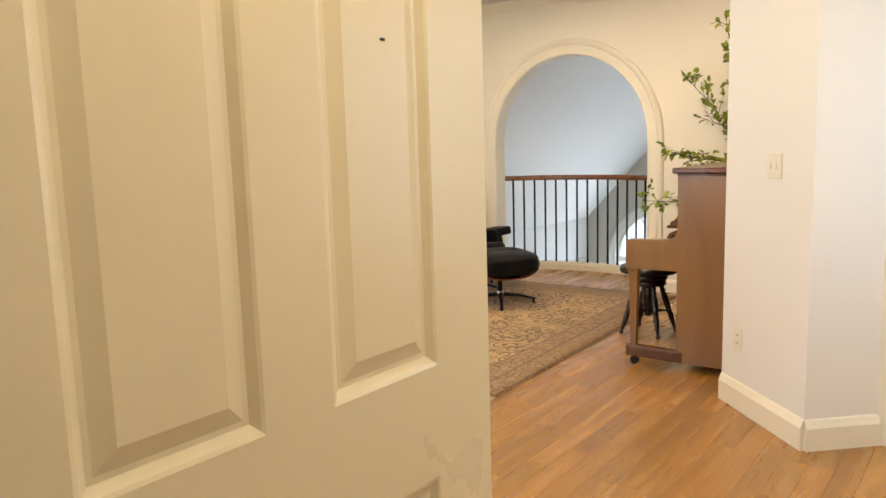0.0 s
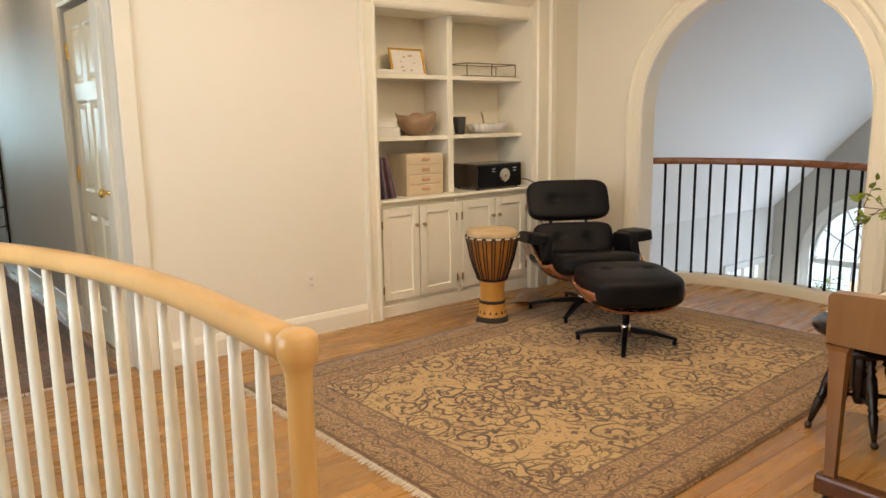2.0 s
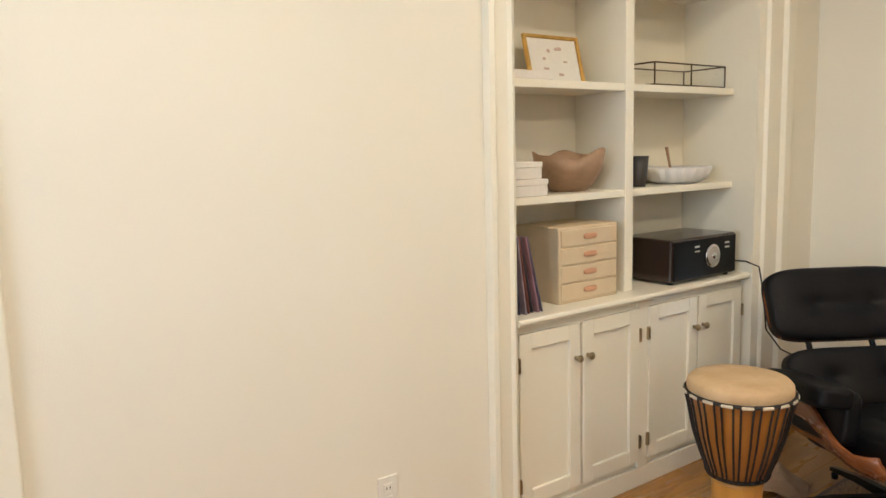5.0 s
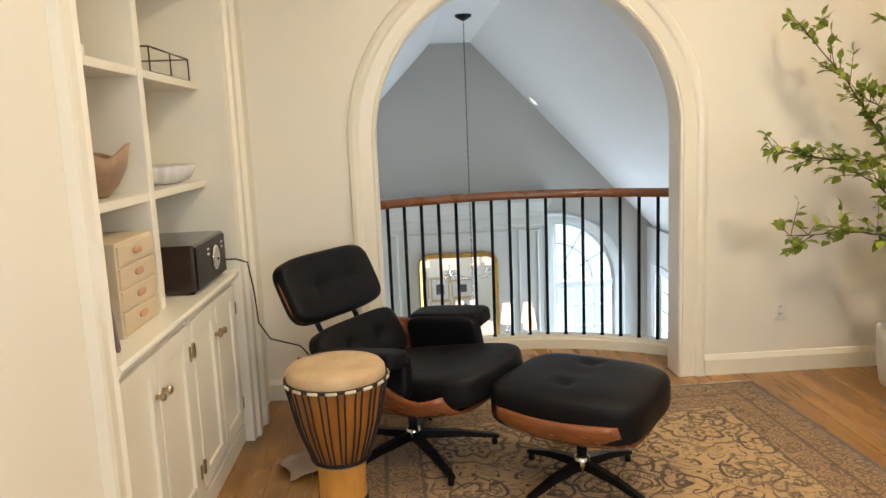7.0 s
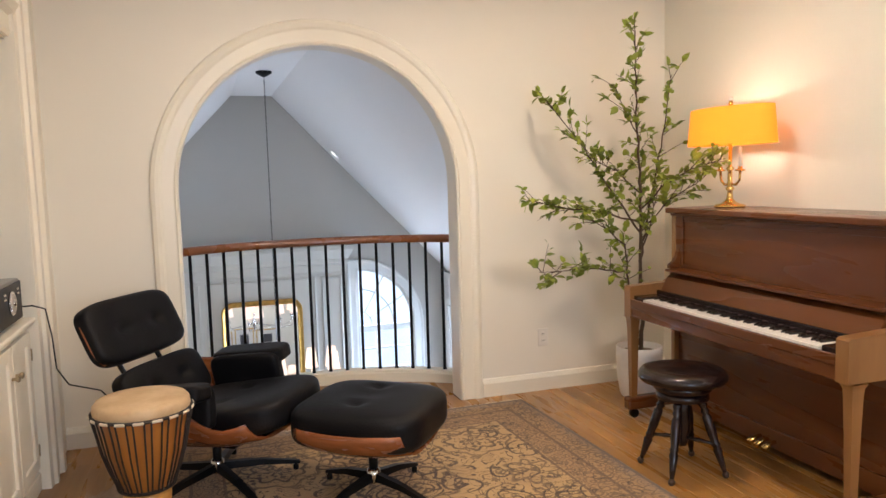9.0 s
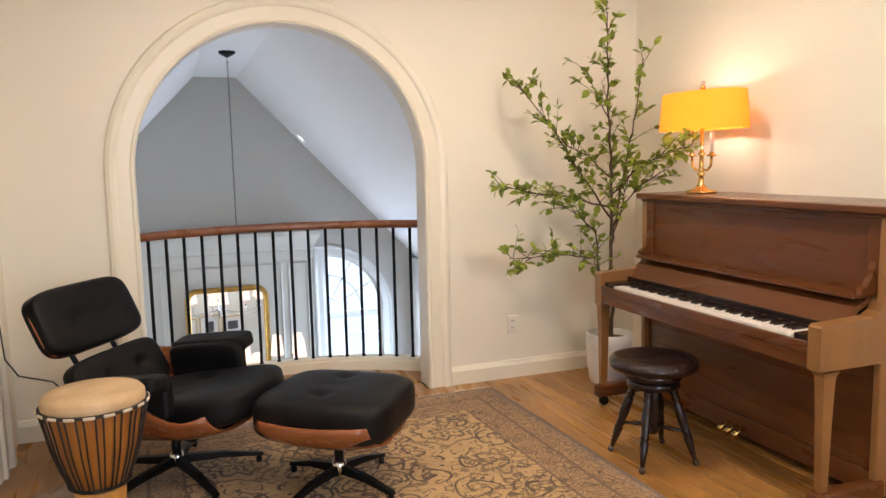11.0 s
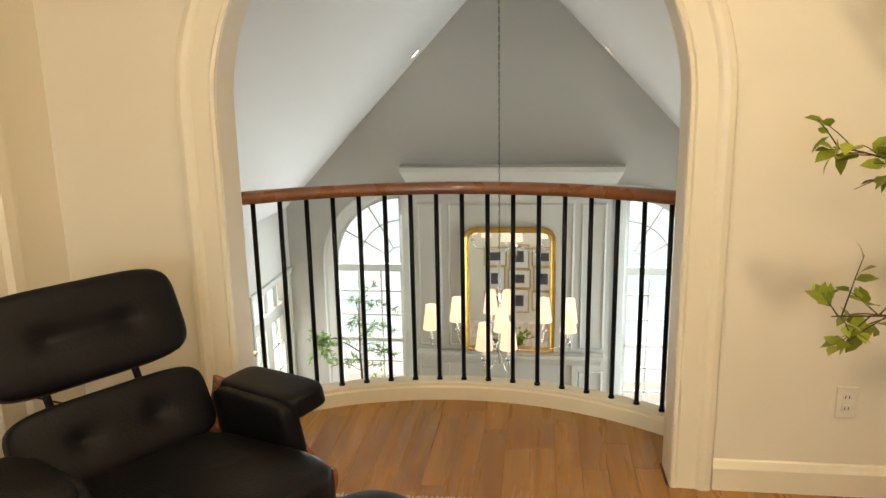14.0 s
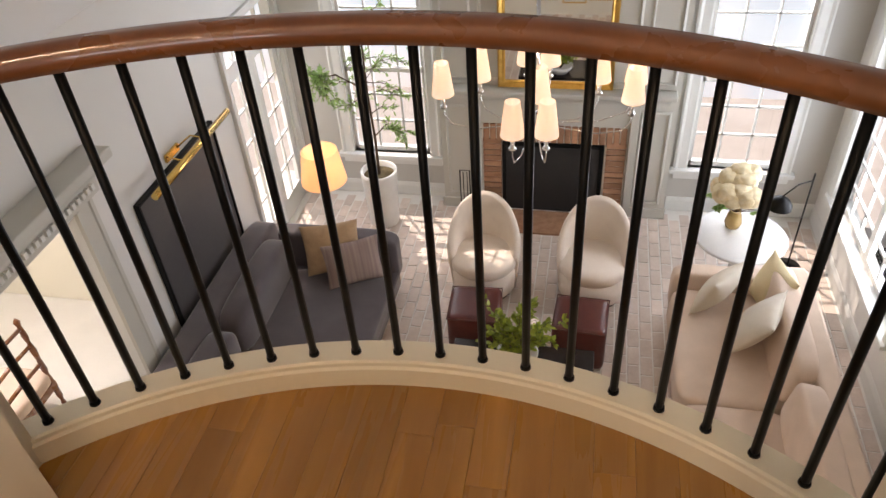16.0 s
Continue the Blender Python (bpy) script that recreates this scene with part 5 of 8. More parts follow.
def leafy(bm_leaf, bm_wood, pts, r0, r1, rnd, step, size, from_t=0.25, twig=0.12, broad=0.60):
    """A limb through points, with side twigs that carry leaves."""
    pts = [Vector(p) for p in pts]
    fine = []
    for a, b in zip(pts, pts[1:]):
        m = max(2, int((b - a).length / 0.06))
        fine += [a.lerp(b, k / m) + Vector([rnd.uniform(-1, 1) * 0.006 for _ in range(3)]) for k in range(m)]
    fine.append(pts[-1])
    n = len(fine)
    tube(bm_wood, fine, [r0 + (r1 - r0) * k / (n - 1) for k in range(n)], 6)
    length = sum((b - a).length for a, b in zip(fine, fine[1:]))
    count = int(length * (1 - from_t) / step)
    for k in range(count):
        t = from_t + (1 - from_t) * (k + rnd.random()) / max(1, count)
        i = min(n - 2, int(t * (n - 1)))
        p = fine[i].lerp(fine[i + 1], rnd.random())
        d = (fine[i + 1] - fine[i]).normalized()
        out = Vector((rnd.gauss(0, 1), rnd.gauss(0, 1), rnd.gauss(0.3, 0.7)))
        tw = (d * 0.9 + out * 0.6).normalized()
        tl = twig * rnd.uniform(0.35, 1.0)
        tube(bm_wood, [p, p + tw * tl * 0.6 + Vector((0, 0, 0.004)), p + tw * tl], [0.0022, 0.0016, 0.001], 5)
        for j in range(rnd.randint(3, 6)):
            q = p + tw * tl * rnd.uniform(0.3, 1.0)
            ld = (tw + Vector((rnd.gauss(0, 0.7), rnd.gauss(0, 0.7), rnd.gauss(0.0, 0.5)))).normalized()
            ls = size * rnd.uniform(0.65, 1.25)
            leaf_card(bm_leaf, q, ld, Vector((rnd.gauss(0, 0.5), rnd.gauss(0, 0.5), 1)), ls, ls * broad)
    return fine


def potted_plant():
    th = thing("potted_tree", (1.90, -0.34, 0.0), "airy leafy potted tree with slender brown stems", "plant")
    W = dict(world=True)
    pot = part("pot", lathe(bm_new(), [(0, 0), (0.112, 0), (0.122, 0.02), (0.136, 0.12), (0.142, 0.24), (0.143, 0.315), (0.130, 0.318), (0.126, 0.27), (0, 0.27)], 40), POT, th, "speckled white ceramic pot")
    part("soil", lathe(bm_new(), [(0, 0.285), (0.07, 0.288), (0.127, 0.276)], 24), SOIL, pot, "dry moss over soil")
    rnd = random.Random(11)
    lf, wd = bm_new(), bm_new()
    limbs = [
        ([(1.90, -0.36, 0.27), (1.885, -0.40, 0.55), (1.87, -0.40, 0.86), (1.86, -0.42, 1.30), (1.77, -0.52, 1.70), (1.71, -0.60, 2.00), (1.67, -0.66, 2.205)], 0.014, 0.003, 0.50, 0.055),
        ([(1.87, -0.40, 0.86), (1.95, -0.36, 1.15), (1.97, -0.45, 1.50), (1.94, -0.58, 1.80), (1.93, -0.63, 1.97)], 0.009, 0.002, 0.55, 0.10),
        ([(1.885, -0.39, 1.02), (1.70, -0.36, 1.30), (1.48, -0.33, 1.62), (1.28, -0.33, 1.84)], 0.007, 0.002, 0.25, 0.050),
        ([(1.88, -0.39, 1.10), (1.62, -0.37, 1.18), (1.36, -0.36, 1.21), (1.14, -0.34, 1.265)], 0.007, 0.002, 0.25, 0.038),
        ([(1.89, -0.38, 1.28), (1.70, -0.42, 1.42), (1.52, -0.45, 1.50)], 0.006, 0.002, 0.2, 0.045),
        ([(1.93, -0.32, 0.27), (1.80, -0.38, 0.55), (1.76, -0.44, 0.75), (1.70, -0.50, 0.98)], 0.010, 0.004, 0.7, 0.06),
        ([(1.77, -0.43, 0.80), (1.50, -0.55, 0.86), (1.25, -0.64, 0.88), (1.04, -0.70, 0.885)], 0.006, 0.0018, 0.2, 0.045),
        ([(1.70, -0.50, 0.98), (1.58, -0.52, 1.08), (1.48, -0.50, 1.14)], 0.005, 0.002, 0.0, 0.040),
        ([(1.88, -0.38, 1.18), (1.93, -0.55, 1.33), (1.97, -0.75, 1.42), (2.00, -0.98, 1.47)], 0.006, 0.002, 0.3, 0.055),
        ([(1.87, -0.40, 0.92), (1.93, -0.44, 1.12), (1.98, -0.42, 1.33)], 0.006, 0.002, 0.35, 0.06),
        ([(1.90, -0.38, 1.05), (1.99, -0.52, 1.24), (2.06, -0.68, 1.34), (2.08, -0.80, 1.42)], 0.005, 0.0018, 0.3, 0.05),
        ([(1.79, -0.50, 1.62), (1.73, -0.44, 1.80), (1.69, -0.42, 1.92)], 0.004, 0.0015, 0.2, 0.07),
    ]
    for pts, r0, r1, f, step in limbs:
        leafy(lf, wd, pts, r0, r1, rnd, step * 0.50, 0.056, f * 0.72, 0.175)
    part("stem", wd, BARK, th, "slender brown stems", **W)
    lv = part("foliage", lf, LEAF, th, "small glossy green leaves", **W)
    lv["kind"] = "stuff"
    return th


def table_lamp():
    th = thing("brass_lamp", (2.10, -0.93, 1.205), "brass candlestick lamp with a glowing amber oval shade", "lamp")
    part("base", lathe(bm_new(), [(0, 0), (0.080, 0), (0.084, 0.008), (0.078, 0.016), (0.050, 0.022), (0.030, 0.034), (0.018, 0.05), (0.014, 0.09), (0.024, 0.105), (0.014, 0.12), (0.012, 0.20), (0.022, 0.215), (0.010, 0.23), (0.008, 0.56), (0.014, 0.565), (0.010, 0.585), (0, 0.59)], 28), BRASS, th)
    for k in range(2):
        s = 1 if k else -1
        pts = [(0, 0, 0.13), (0, s * 0.045, 0.125), (0, s * 0.075, 0.15), (0, s * 0.08, 0.20)]
        arm = part("arm", tube(bm_new(), pts, 0.007, 10), BRASS, th)
        bm = lathe(bm_new(), [(0, 0.20), (0.026, 0.20), (0.028, 0.208), (0.012, 0.212), (0.012, 0.225), (0, 0.225)], 18, (0, s * 0.08, 0))
        part("drip_pan", bm, BRASS, arm)
        bm = lathe(bm_new(), [(0, 0.2255), (0.0105, 0.2255), (0.0105, 0.33), (0, 0.33)], 14, (0, s * 0.08, 0))
        part("candle_tube", bm, IVORY, arm, "ivory candle tube")
    part("finial", lathe(bm_new(), [(0, 0.575), (0.008, 0.58), (0.012, 0.592), (0.009, 0.604), (0, 0.608)], 14), mat("glass_finial", (0.9, 0.88, 0.82), rough=0.1), th)
    bm = bm_new()
    rings = []
    for r, z in ((0.315, 0.345), (0.292, 0.545)):
        rings.append([bm.verts.new((0.50 * r * math.cos(a), r * math.sin(a), z)) for a in [2 * math.pi * k / 56 for k in range(56)]])
    for k in range(56):
        bm.faces.new((rings[0][k], rings[0][(k + 1) % 56], rings[1][(k + 1) % 56], rings[1][k])).smooth = True
    part("shade", bm, shade_mat("amber_shade", (1.0, 0.33, 0.010), 0.62, 0.8, 0.08), th, "glowing amber shade")
    lamp_point("brass_lamp_bulb", (2.10, -0.93, 1.655), 7.5, (1.0, 0.82, 0.58), 0.02)
    return th


def radio():
    th = thing("retro_stereo", (-1.62, -0.845, 0.826), "dark espresso tabletop stereo with a round dial", "stereo")
    part("case", box(bm_new(), -0.15, 0.13, -0.235, 0.235, 0.010, 0.195, 0.010), ESPRESSO, th)
    fp = part("front_panel", box(bm_new(), 0.1301, 0.136, -0.225, 0.225, 0.018, 0.185, 0.002, 1), BLACKM, th)
    for r, d, m in ((0.052, 0.008, CHROME), (0.042, 0.012, mat("dial_face", (0.42, 0.37, 0.30), rough=0.3, scale=10)), (0.016, 0.018, CHROME)):
        bm = lathe(bm_new(), [(0, 0), (r, 0), (r, d * 0.7), (r - 0.003, d), (0, d)], 28)
        bm.transform(Matrix.Translation((0.136, 0.045, 0.105)) @ Matrix.Rotation(radians(90), 4, "Y"))
        part("dial", bm, m, fp, "round chrome-ringed dial")
    for y in (-0.07, 0.15):
        for z in (0.155, 0.135):
            part("button", box(bm_new(), 0.136, 0.141, y - 0.018, y + 0.018, z - 0.004, z + 0.004, 0.001, 1), CHROME, fp)
    for sx in (-0.12, 0.10):
        for sy in (-0.2, 0.2):
            part("foot", lathe(bm_new(), [(0, 0), (0.012, 0), (0.012, 0.0105), (0, 0.0105)], 12, (sx, sy, 0)), BLACKM, th)
    pts = [(0.10, 0.237, 0.06), (0.17, 0.252, 0.06), (0.215, 0.29, 0.035), (0.23, 0.31, -0.10), (0.235, 0.33, -0.26), (0.27, 0.40, -0.36), (0.40, 0.46, -0.42), (0.55, 0.49, -0.62), (0.58, 0.60, -0.80)]
    fine = []
    for a, b in zip(pts, pts[1:]):
        fine += [Vector(a).lerp(Vector(b), k / 4) for k in range(4)]
    part("power_cord", tube(bm_new(), fine, 0.0035, 6), BLACKM, th, "thin black power cord")
    return th


def shelf_things():
    # small chest of drawers
    th = thing("desktop_drawers", (-1.66, -1.525, 0.826), "cream four-drawer desktop chest with tan leather pulls", "drawers")
    part("case", box(bm_new(), -0.13, 0.115, -0.165, 0.165, 0, 0.295, 0.004), LINENBOX, th)
    for k in range(4):
        z = 0.012 + 0.0695 * k
        d = part("drawer", box(bm_new(), 0.10, 0.121, -0.155, 0.155, z, z + 0.063, 0.003), LINENBOX, th)
        bm = pad(bm_new(), 0.008, 0.075, 0.022, 3, 5, (0.124, 0, z + 0.034))
        part("pull", bm, TAN, d, "tan leather pull")
    # records leaning on the left
    cols = [(0.10, 0.05, 0.09), (0.30, 0.10, 0.12), (0.07, 0.08, 0.14), (0.34, 0.28, 0.33), (0.22, 0.08, 0.06), (0.05, 0.05, 0.07), (0.40, 0.22, 0.26), (0.12, 0.12, 0.20)]
    for k, c in enumerate(cols):
        th = thing("record_sleeve", (-1.66, -1.955 + 0.021 * k, 0.827), "record sleeve leaning upright on the shelf", "record", "records on the shelf")
        lean = 3 + 1.6 * k
        bm = box(bm_new(), -0.15, 0.155 - 0.006 * (k % 3), -0.003, 0.003, 0, 0.29, 0.001, 1)
        bm.transform(Matrix.Rotation(radians(lean), 4, "X"))
        part("sleeve", bm, mat("sleeve_card", c, tuple(q * 0.6 for q in c), 0.5, scale=12), th)
    # boxes
    for z, w, d in ((1.247, 0.235, 0.23), (1.311, 0.205, 0.20)):
        th = thing("keepsake_box", (-1.68, -1.84, z), "flat cream lidded box stacked on the shelf", "box", "stacked boxes")
        part("body", box(bm_new(), -d / 2, d / 2, -w / 2 + 0.002, w / 2 - 0.002, 0, 0.040, 0.002), PAPER, th)
        part("lid", box(bm_new(), -d / 2 - 0.003, d / 2 + 0.003, -w / 2, w / 2, 0.0405, 0.062, 0.003), PAPER, th)
    # root-wood bowl with a wavy rim
    th = thing("wooden_bowl", (-1.69, -1.485, 1.247), "rough carved root-wood bowl with a wavy rim", "bowl")
    bm = lathe(bm_new(), [(0, 0), (0.075, 0), (0.115, 0.03), (0.150, 0.085), (0.162, 0.145), (0.150, 0.142), (0.135, 0.085), (0.10, 0.04), (0, 0.022)], 40)
    for v in bm.verts:
        a = math.atan2(v.co.y, v.co.x)
        f = v.co.z / 0.145
        v.co.z += f * (0.018 * math.sin(3 * a + 0.6) + 0.010 * math.sin(5 * a))
        v.co.x *= (1 + 0.10 * f * math.sin(4 * a)) * 0.78
        v.co.y *= 1 + 0.06 * f * math.sin(3 * a + 1)
    part("bowl", bm, BOWLWOOD, th)
    # cup, ribbed bowl and spoon
    th = thing("dark_cup", (-1.66, -1.10, 1.247), "small dark stoneware cup on the shelf", "cup")
    part("cup", lathe(bm_new(), [(0, 0), (0.036, 0), (0.040, 0.02), (0.050, 0.13), (0.046, 0.13), (0.037, 0.02), (0, 0.012)], 26), mat("dark_stoneware", (0.03, 0.027, 0.026), rough=0.45, bump=0.2), th)
    th = thing("ribbed_bowl", (-1.69, -0.785, 1.247), "shallow ribbed white bowl", "bowl")
    n, bm = 72, bm_new()
    rings = []
    for r, z, amp in ((0.0, 0.0, 0), (0.10, 0.0, 0.0), (0.145, 0.018, 0.05), (0.172, 0.070, 0.05), (0.165, 0.075, 0.03), (0.135, 0.024, 0.0), (0.0, 0.012, 0)):
        if r == 0:
            rings.append([bm.verts.new((0, 0, z))])
        else:
            rings.append([bm.verts.new((0.82 * r * (1 + amp * (1 if k % 4 < 2 else -1)) * math.cos(2 * math.pi * k / n), r * (1 + amp * (1 if k % 4 < 2 else -1)) * math.sin(2 * math.pi * k / n), z)) for k in range(n)])
    for a, c in zip(rings, rings[1:]):
        for k in range(n):
            q = list(dict.fromkeys((a[k % len(a)], a[(k + 1) % len(a)], c[(k + 1) % len(c)], c[k % len(c)])))
            bm.faces.new(q).smooth = True
    part("bowl", bm, POT, th)
    th = thing("wooden_spoon", (-1.70, -0.80, 1.262), "slender wooden spoon standing in the bowl", "spoon")
    bm = tube(bm_new(), [(0, 0, 0.0), (-0.012, -0.012, 0.09), (-0.02, -0.02, 0.15)], [0.005, 0.006, 0.008], 8)
    part("spoon", bm, BOWLWOOD, th)
    # glass box in a metal frame
    th = thing("glass_box", (-1.69, -0.84, 1.671), "low glass display box with dark metal edges", "box")
    hx, hy, hz = 0.11, 0.25, 0.095
    cs = [(-hx, -hy), (hx, -hy), (hx, hy), (-hx, hy)]
    for z in (0.004, hz):
        for a, b in zip(cs, cs[1:] + cs[:1]):
            part("edge_bar", tube(bm_new(), [(*a, z), (*b, z)], 0.0035, 6), mat("dark_brass", (0.12, 0.09, 0.05), rough=0.4, metal=0.9) if "dark_brass" not in bpy.data.materials else bpy.data.materials["dark_brass"], th)
    for a in cs + [(hx, 0.0)]:
        part("edge_bar", tube(bm_new(), [(*a, 0.004), (*a, hz)], 0.0035, 6), bpy.data.materials["dark_brass"], th)
    for a, b in zip(cs, cs[1:] + cs[:1]):
        bm = bm_new()
        bm.faces.new([bm.verts.new(c) for c in ((*a, 0.006), (*b, 0.006), (*b, hz - 0.002), (*a, hz - 0.002))])
        g = part("pane", bm, GLASS, th)
        g.visible_shadow = False
    # leaning framed picture on a book
    th = thing("book", (-1.62, -1.79, 1.671), "pale book lying flat on the shelf", "book")
    part("cover", box(bm_new(), -0.06, 0.055, -0.11, 0.10, 0, 0.030, 0.003), PAPER, th)
    th = thing("framed_picture", (-1.70, -1.53, 1.672), "small gilt-framed pale picture leaning on the shelf back", "picture")
    tilt = Matrix.Rotation(radians(-14), 4, "Y")
    for nm, b, m in (("mat_board", (-0.004, 0.0, -0.135, 0.135, 0.012, 0.185), PAPER), ("frame_bottom", (-0.008, 0.008, -0.15, 0.15, 0.0, 0.014), PAPER), ("frame_top", (-0.008, 0.008, -0.15, 0.15, 0.183, 0.197), GOLD), ("frame_side", (-0.008, 0.008, -0.15, -0.136, 0.0142, 0.1828), GOLD), ("frame_side", (-0.008, 0.008, 0.136, 0.15, 0.0142, 0.1828), GOLD)):
        bm = box(bm_new(), *b, 0.002, 1)
        bm.transform(tilt)
        part(nm, bm, m, th)
    rnd = random.Random(3)
    for k in range(9):
        y, z = rnd.uniform(-0.10, 0.09), rnd.uniform(0.03, 0.16)
        bm = pad(bm_new(), 0.002, rnd.uniform(0.01, 0.03), rnd.uniform(0.006, 0.015), 3, 4, (0.001, y, z))
        bm.transform(tilt)
        part("drawn_mark", bm, mat("faded_ink", (0.55, 0.40, 0.33), rough=0.8) if "faded_ink" not in bpy.data.materials else bpy.data.materials["faded_ink"], th)


def carpet(name, cx, cy, hx, hy, rz, material, label, fringe_axis="y"):
    th = thing(name, (cx, cy, 0.0), label, "rug", rz=rz)
    bm = bm_new()
    nx, ny = int(hx * 24), int(hy * 24)
    rnd = random.Random(5)
    grid = [[bm.verts.new((-hx + 2 * hx * i / nx, -hy + 2 * hy * j / ny, 0.009 + 0.0012 * math.sin(i * 0.9 + j * 0.4) + rnd.uniform(0, 0.0006))) for i in range(nx + 1)] for j in range(ny + 1)]
    for j in range(ny):
        for i in range(nx):
            bm.faces.new((grid[j][i], grid[j][i + 1], grid[j + 1][i + 1], grid[j + 1][i])).smooth = True
    rim = [e for e in bm.edges if len(e.link_faces) == 1]
    ext = bmesh.ops.extrude_edge_only(bm, edges=rim)["geom"]
    for v in ext:
        if isinstance(v, bmesh.types.BMVert):
            v.co.z = 0.0012
            v.co.x *= 1.001
            v.co.y *= 1.001
    part("carpet", bm, material, th)
    bm = bm_new()
    ends = [(-1, hy, hx), (1, hy, hx)] if fringe_axis == "y" else [(-1, hx, hy), (1, hx, hy)]
    for s, along, across in ends:
        q = -across
        while q < across:
            w, ln = rnd.uniform(0.006, 0.011), rnd.uniform(0.028, 0.045)
            sk = rnd.uniform(-0.006, 0.006)
            pts = [(q, s * along, 0.006), (q + w, s * along, 0.006), (q + w * 0.8 + sk, s * (along + ln), 0.002), (q + w * 0.2 + sk, s * (along + ln), 0.002)]
            if fringe_axis == "x":
                pts = [(b, a, z) for a, b, z in pts]
            bm.faces.new([bm.verts.new(p) for p in pts])
            q += w * 1.15
    fr = part("fringe", bm, FRINGE, th, "cream knotted fringe")
    fr["kind"] = "stuff"
    return th



def crumpled_cloth():
    th = thing("crumpled_cloth", (-1.12, -0.87, 0.0), "crumpled beige cloth on the floor behind the drum", "cloth", rz=20)
    bm = bm_new()
    n = 22
    grid = []
    for j in range(n + 1):
        row = []
        for i in range(n + 1):
            u, v = -1 + 2 * i / n, -1 + 2 * j / n
            fall = max(0.0, 1 - (u * u + v * v) * 0.62)
            ruck = noise.noise(Vector((u * 1.7, v * 2.3, 3.1))) + 0.5 * abs(noise.noise(Vector((u * 4.0, v * 3.0, 7.0))))
            row.append(bm.verts.new((0.13 * u + 0.03 * noise.noise(Vector((u, v, 1.0))), 0.10 * v + 0.03 * noise.noise(Vector((v, u, 5.0))), 0.003 + fall * (0.045 + 0.06 * max(0.0, ruck + 0.3)))))
        grid.append(row)
    for j in range(n):
        for i in range(n):
            bm.faces.new((grid[j][i], grid[j][i + 1], grid[j + 1][i + 1], grid[j + 1][i])).smooth = True
    geo = bmesh.ops.extrude_face_region(bm, geom=bm.faces[:])["geom"]
    for g in geo:
        if isinstance(g, bmesh.types.BMVert):
            g.co.z += 0.004
    bmesh.ops.recalc_face_normals(bm, faces=bm.faces[:])
    part("cloth", bm, mat("beige_flannel", (0.40, 0.30, 0.21), (0.30, 0.21, 0.15), 0.95, scale=14, bump=0.5, bscale=150, vary=0.12), th)


bookcase()
crumpled_cloth()
carpet("area_rug", 0.128, -1.72, 1.075, 1.525, 1.6, rug_mat("persian_rug", (0.475, 0.305, 0.125), (0.055, 0.028, 0.013), (0.115, 0.060, 0.030), 1.075, 1.525, 0.30), "worn gold and brown oriental rug with cream fringe")
lounge_chair()
ottoman()
djembe()
piano()
stool()
potted_plant()
table_lamp()
radio()
shelf_things()
stair_railing()
balcony_railing()
outlet("wall_outlet", (1.39, -0.0005, 0.353), (0, -1), "cream duplex outlet on the wall", "outlet")
outlet("wall_outlet", (XL + 0.0005, -2.52, 0.351), (1, 0), "cream duplex outlet on the wall", "outlet")
outlet("wall_outlet", (XL + 0.0005, -3.13, 0.345), (1, 0), "almond wall plate above the baseboard", "outlet")
outlet("light_switch", (2.55, -2.8556, 1.235), (-0.7071, -0.7071), "cream double light switch plate", "switch")
outlet("wall_outlet", (2.36, -2.6656, 0.36), (-0.7071, -0.7071), "cream duplex outlet on the wall", "outlet")
# Trim rings for the assumed ceiling lights; none is in view.
for dx, dy in ASSUMED_DOWNLIGHTS:
    th = thing("assumed_downlight", (dx, dy, CEIL_Z - 0.03), "assumed small white recessed ceiling light, out of view", "ceiling light", "recessed lights")
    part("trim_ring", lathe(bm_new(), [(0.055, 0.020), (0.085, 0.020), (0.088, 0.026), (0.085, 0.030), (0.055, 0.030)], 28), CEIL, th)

# ---- the sitting room below ----
def muntin(bm, a, b, y0=6.03, y1=6.055, w=0.011):
    a, b = Vector((a[0], 0, a[1])), Vector((b[0], 0, b[1]))
    d = (b - a).normalized()
    s = Vector((-d.z, 0, d.x)) * w
    vs = [bm.verts.new((p + k * s) + Vector((0, y, 0))) for y in (y0, y1) for p, k in ((a, -1), (b, -1), (b, 1), (a, 1))]
    for f in ((0, 1, 2, 3), (7, 6, 5, 4), (0, 4, 5, 1), (1, 5, 6, 2), (2, 6, 7, 3), (3, 7, 4, 0)):
        bm.faces.new([vs[i] for i in f])


WINPAINT = mat("window_paint", (0.66, 0.66, 0.63), (0.63, 0.63, 0.60), 0.4, scale=2)


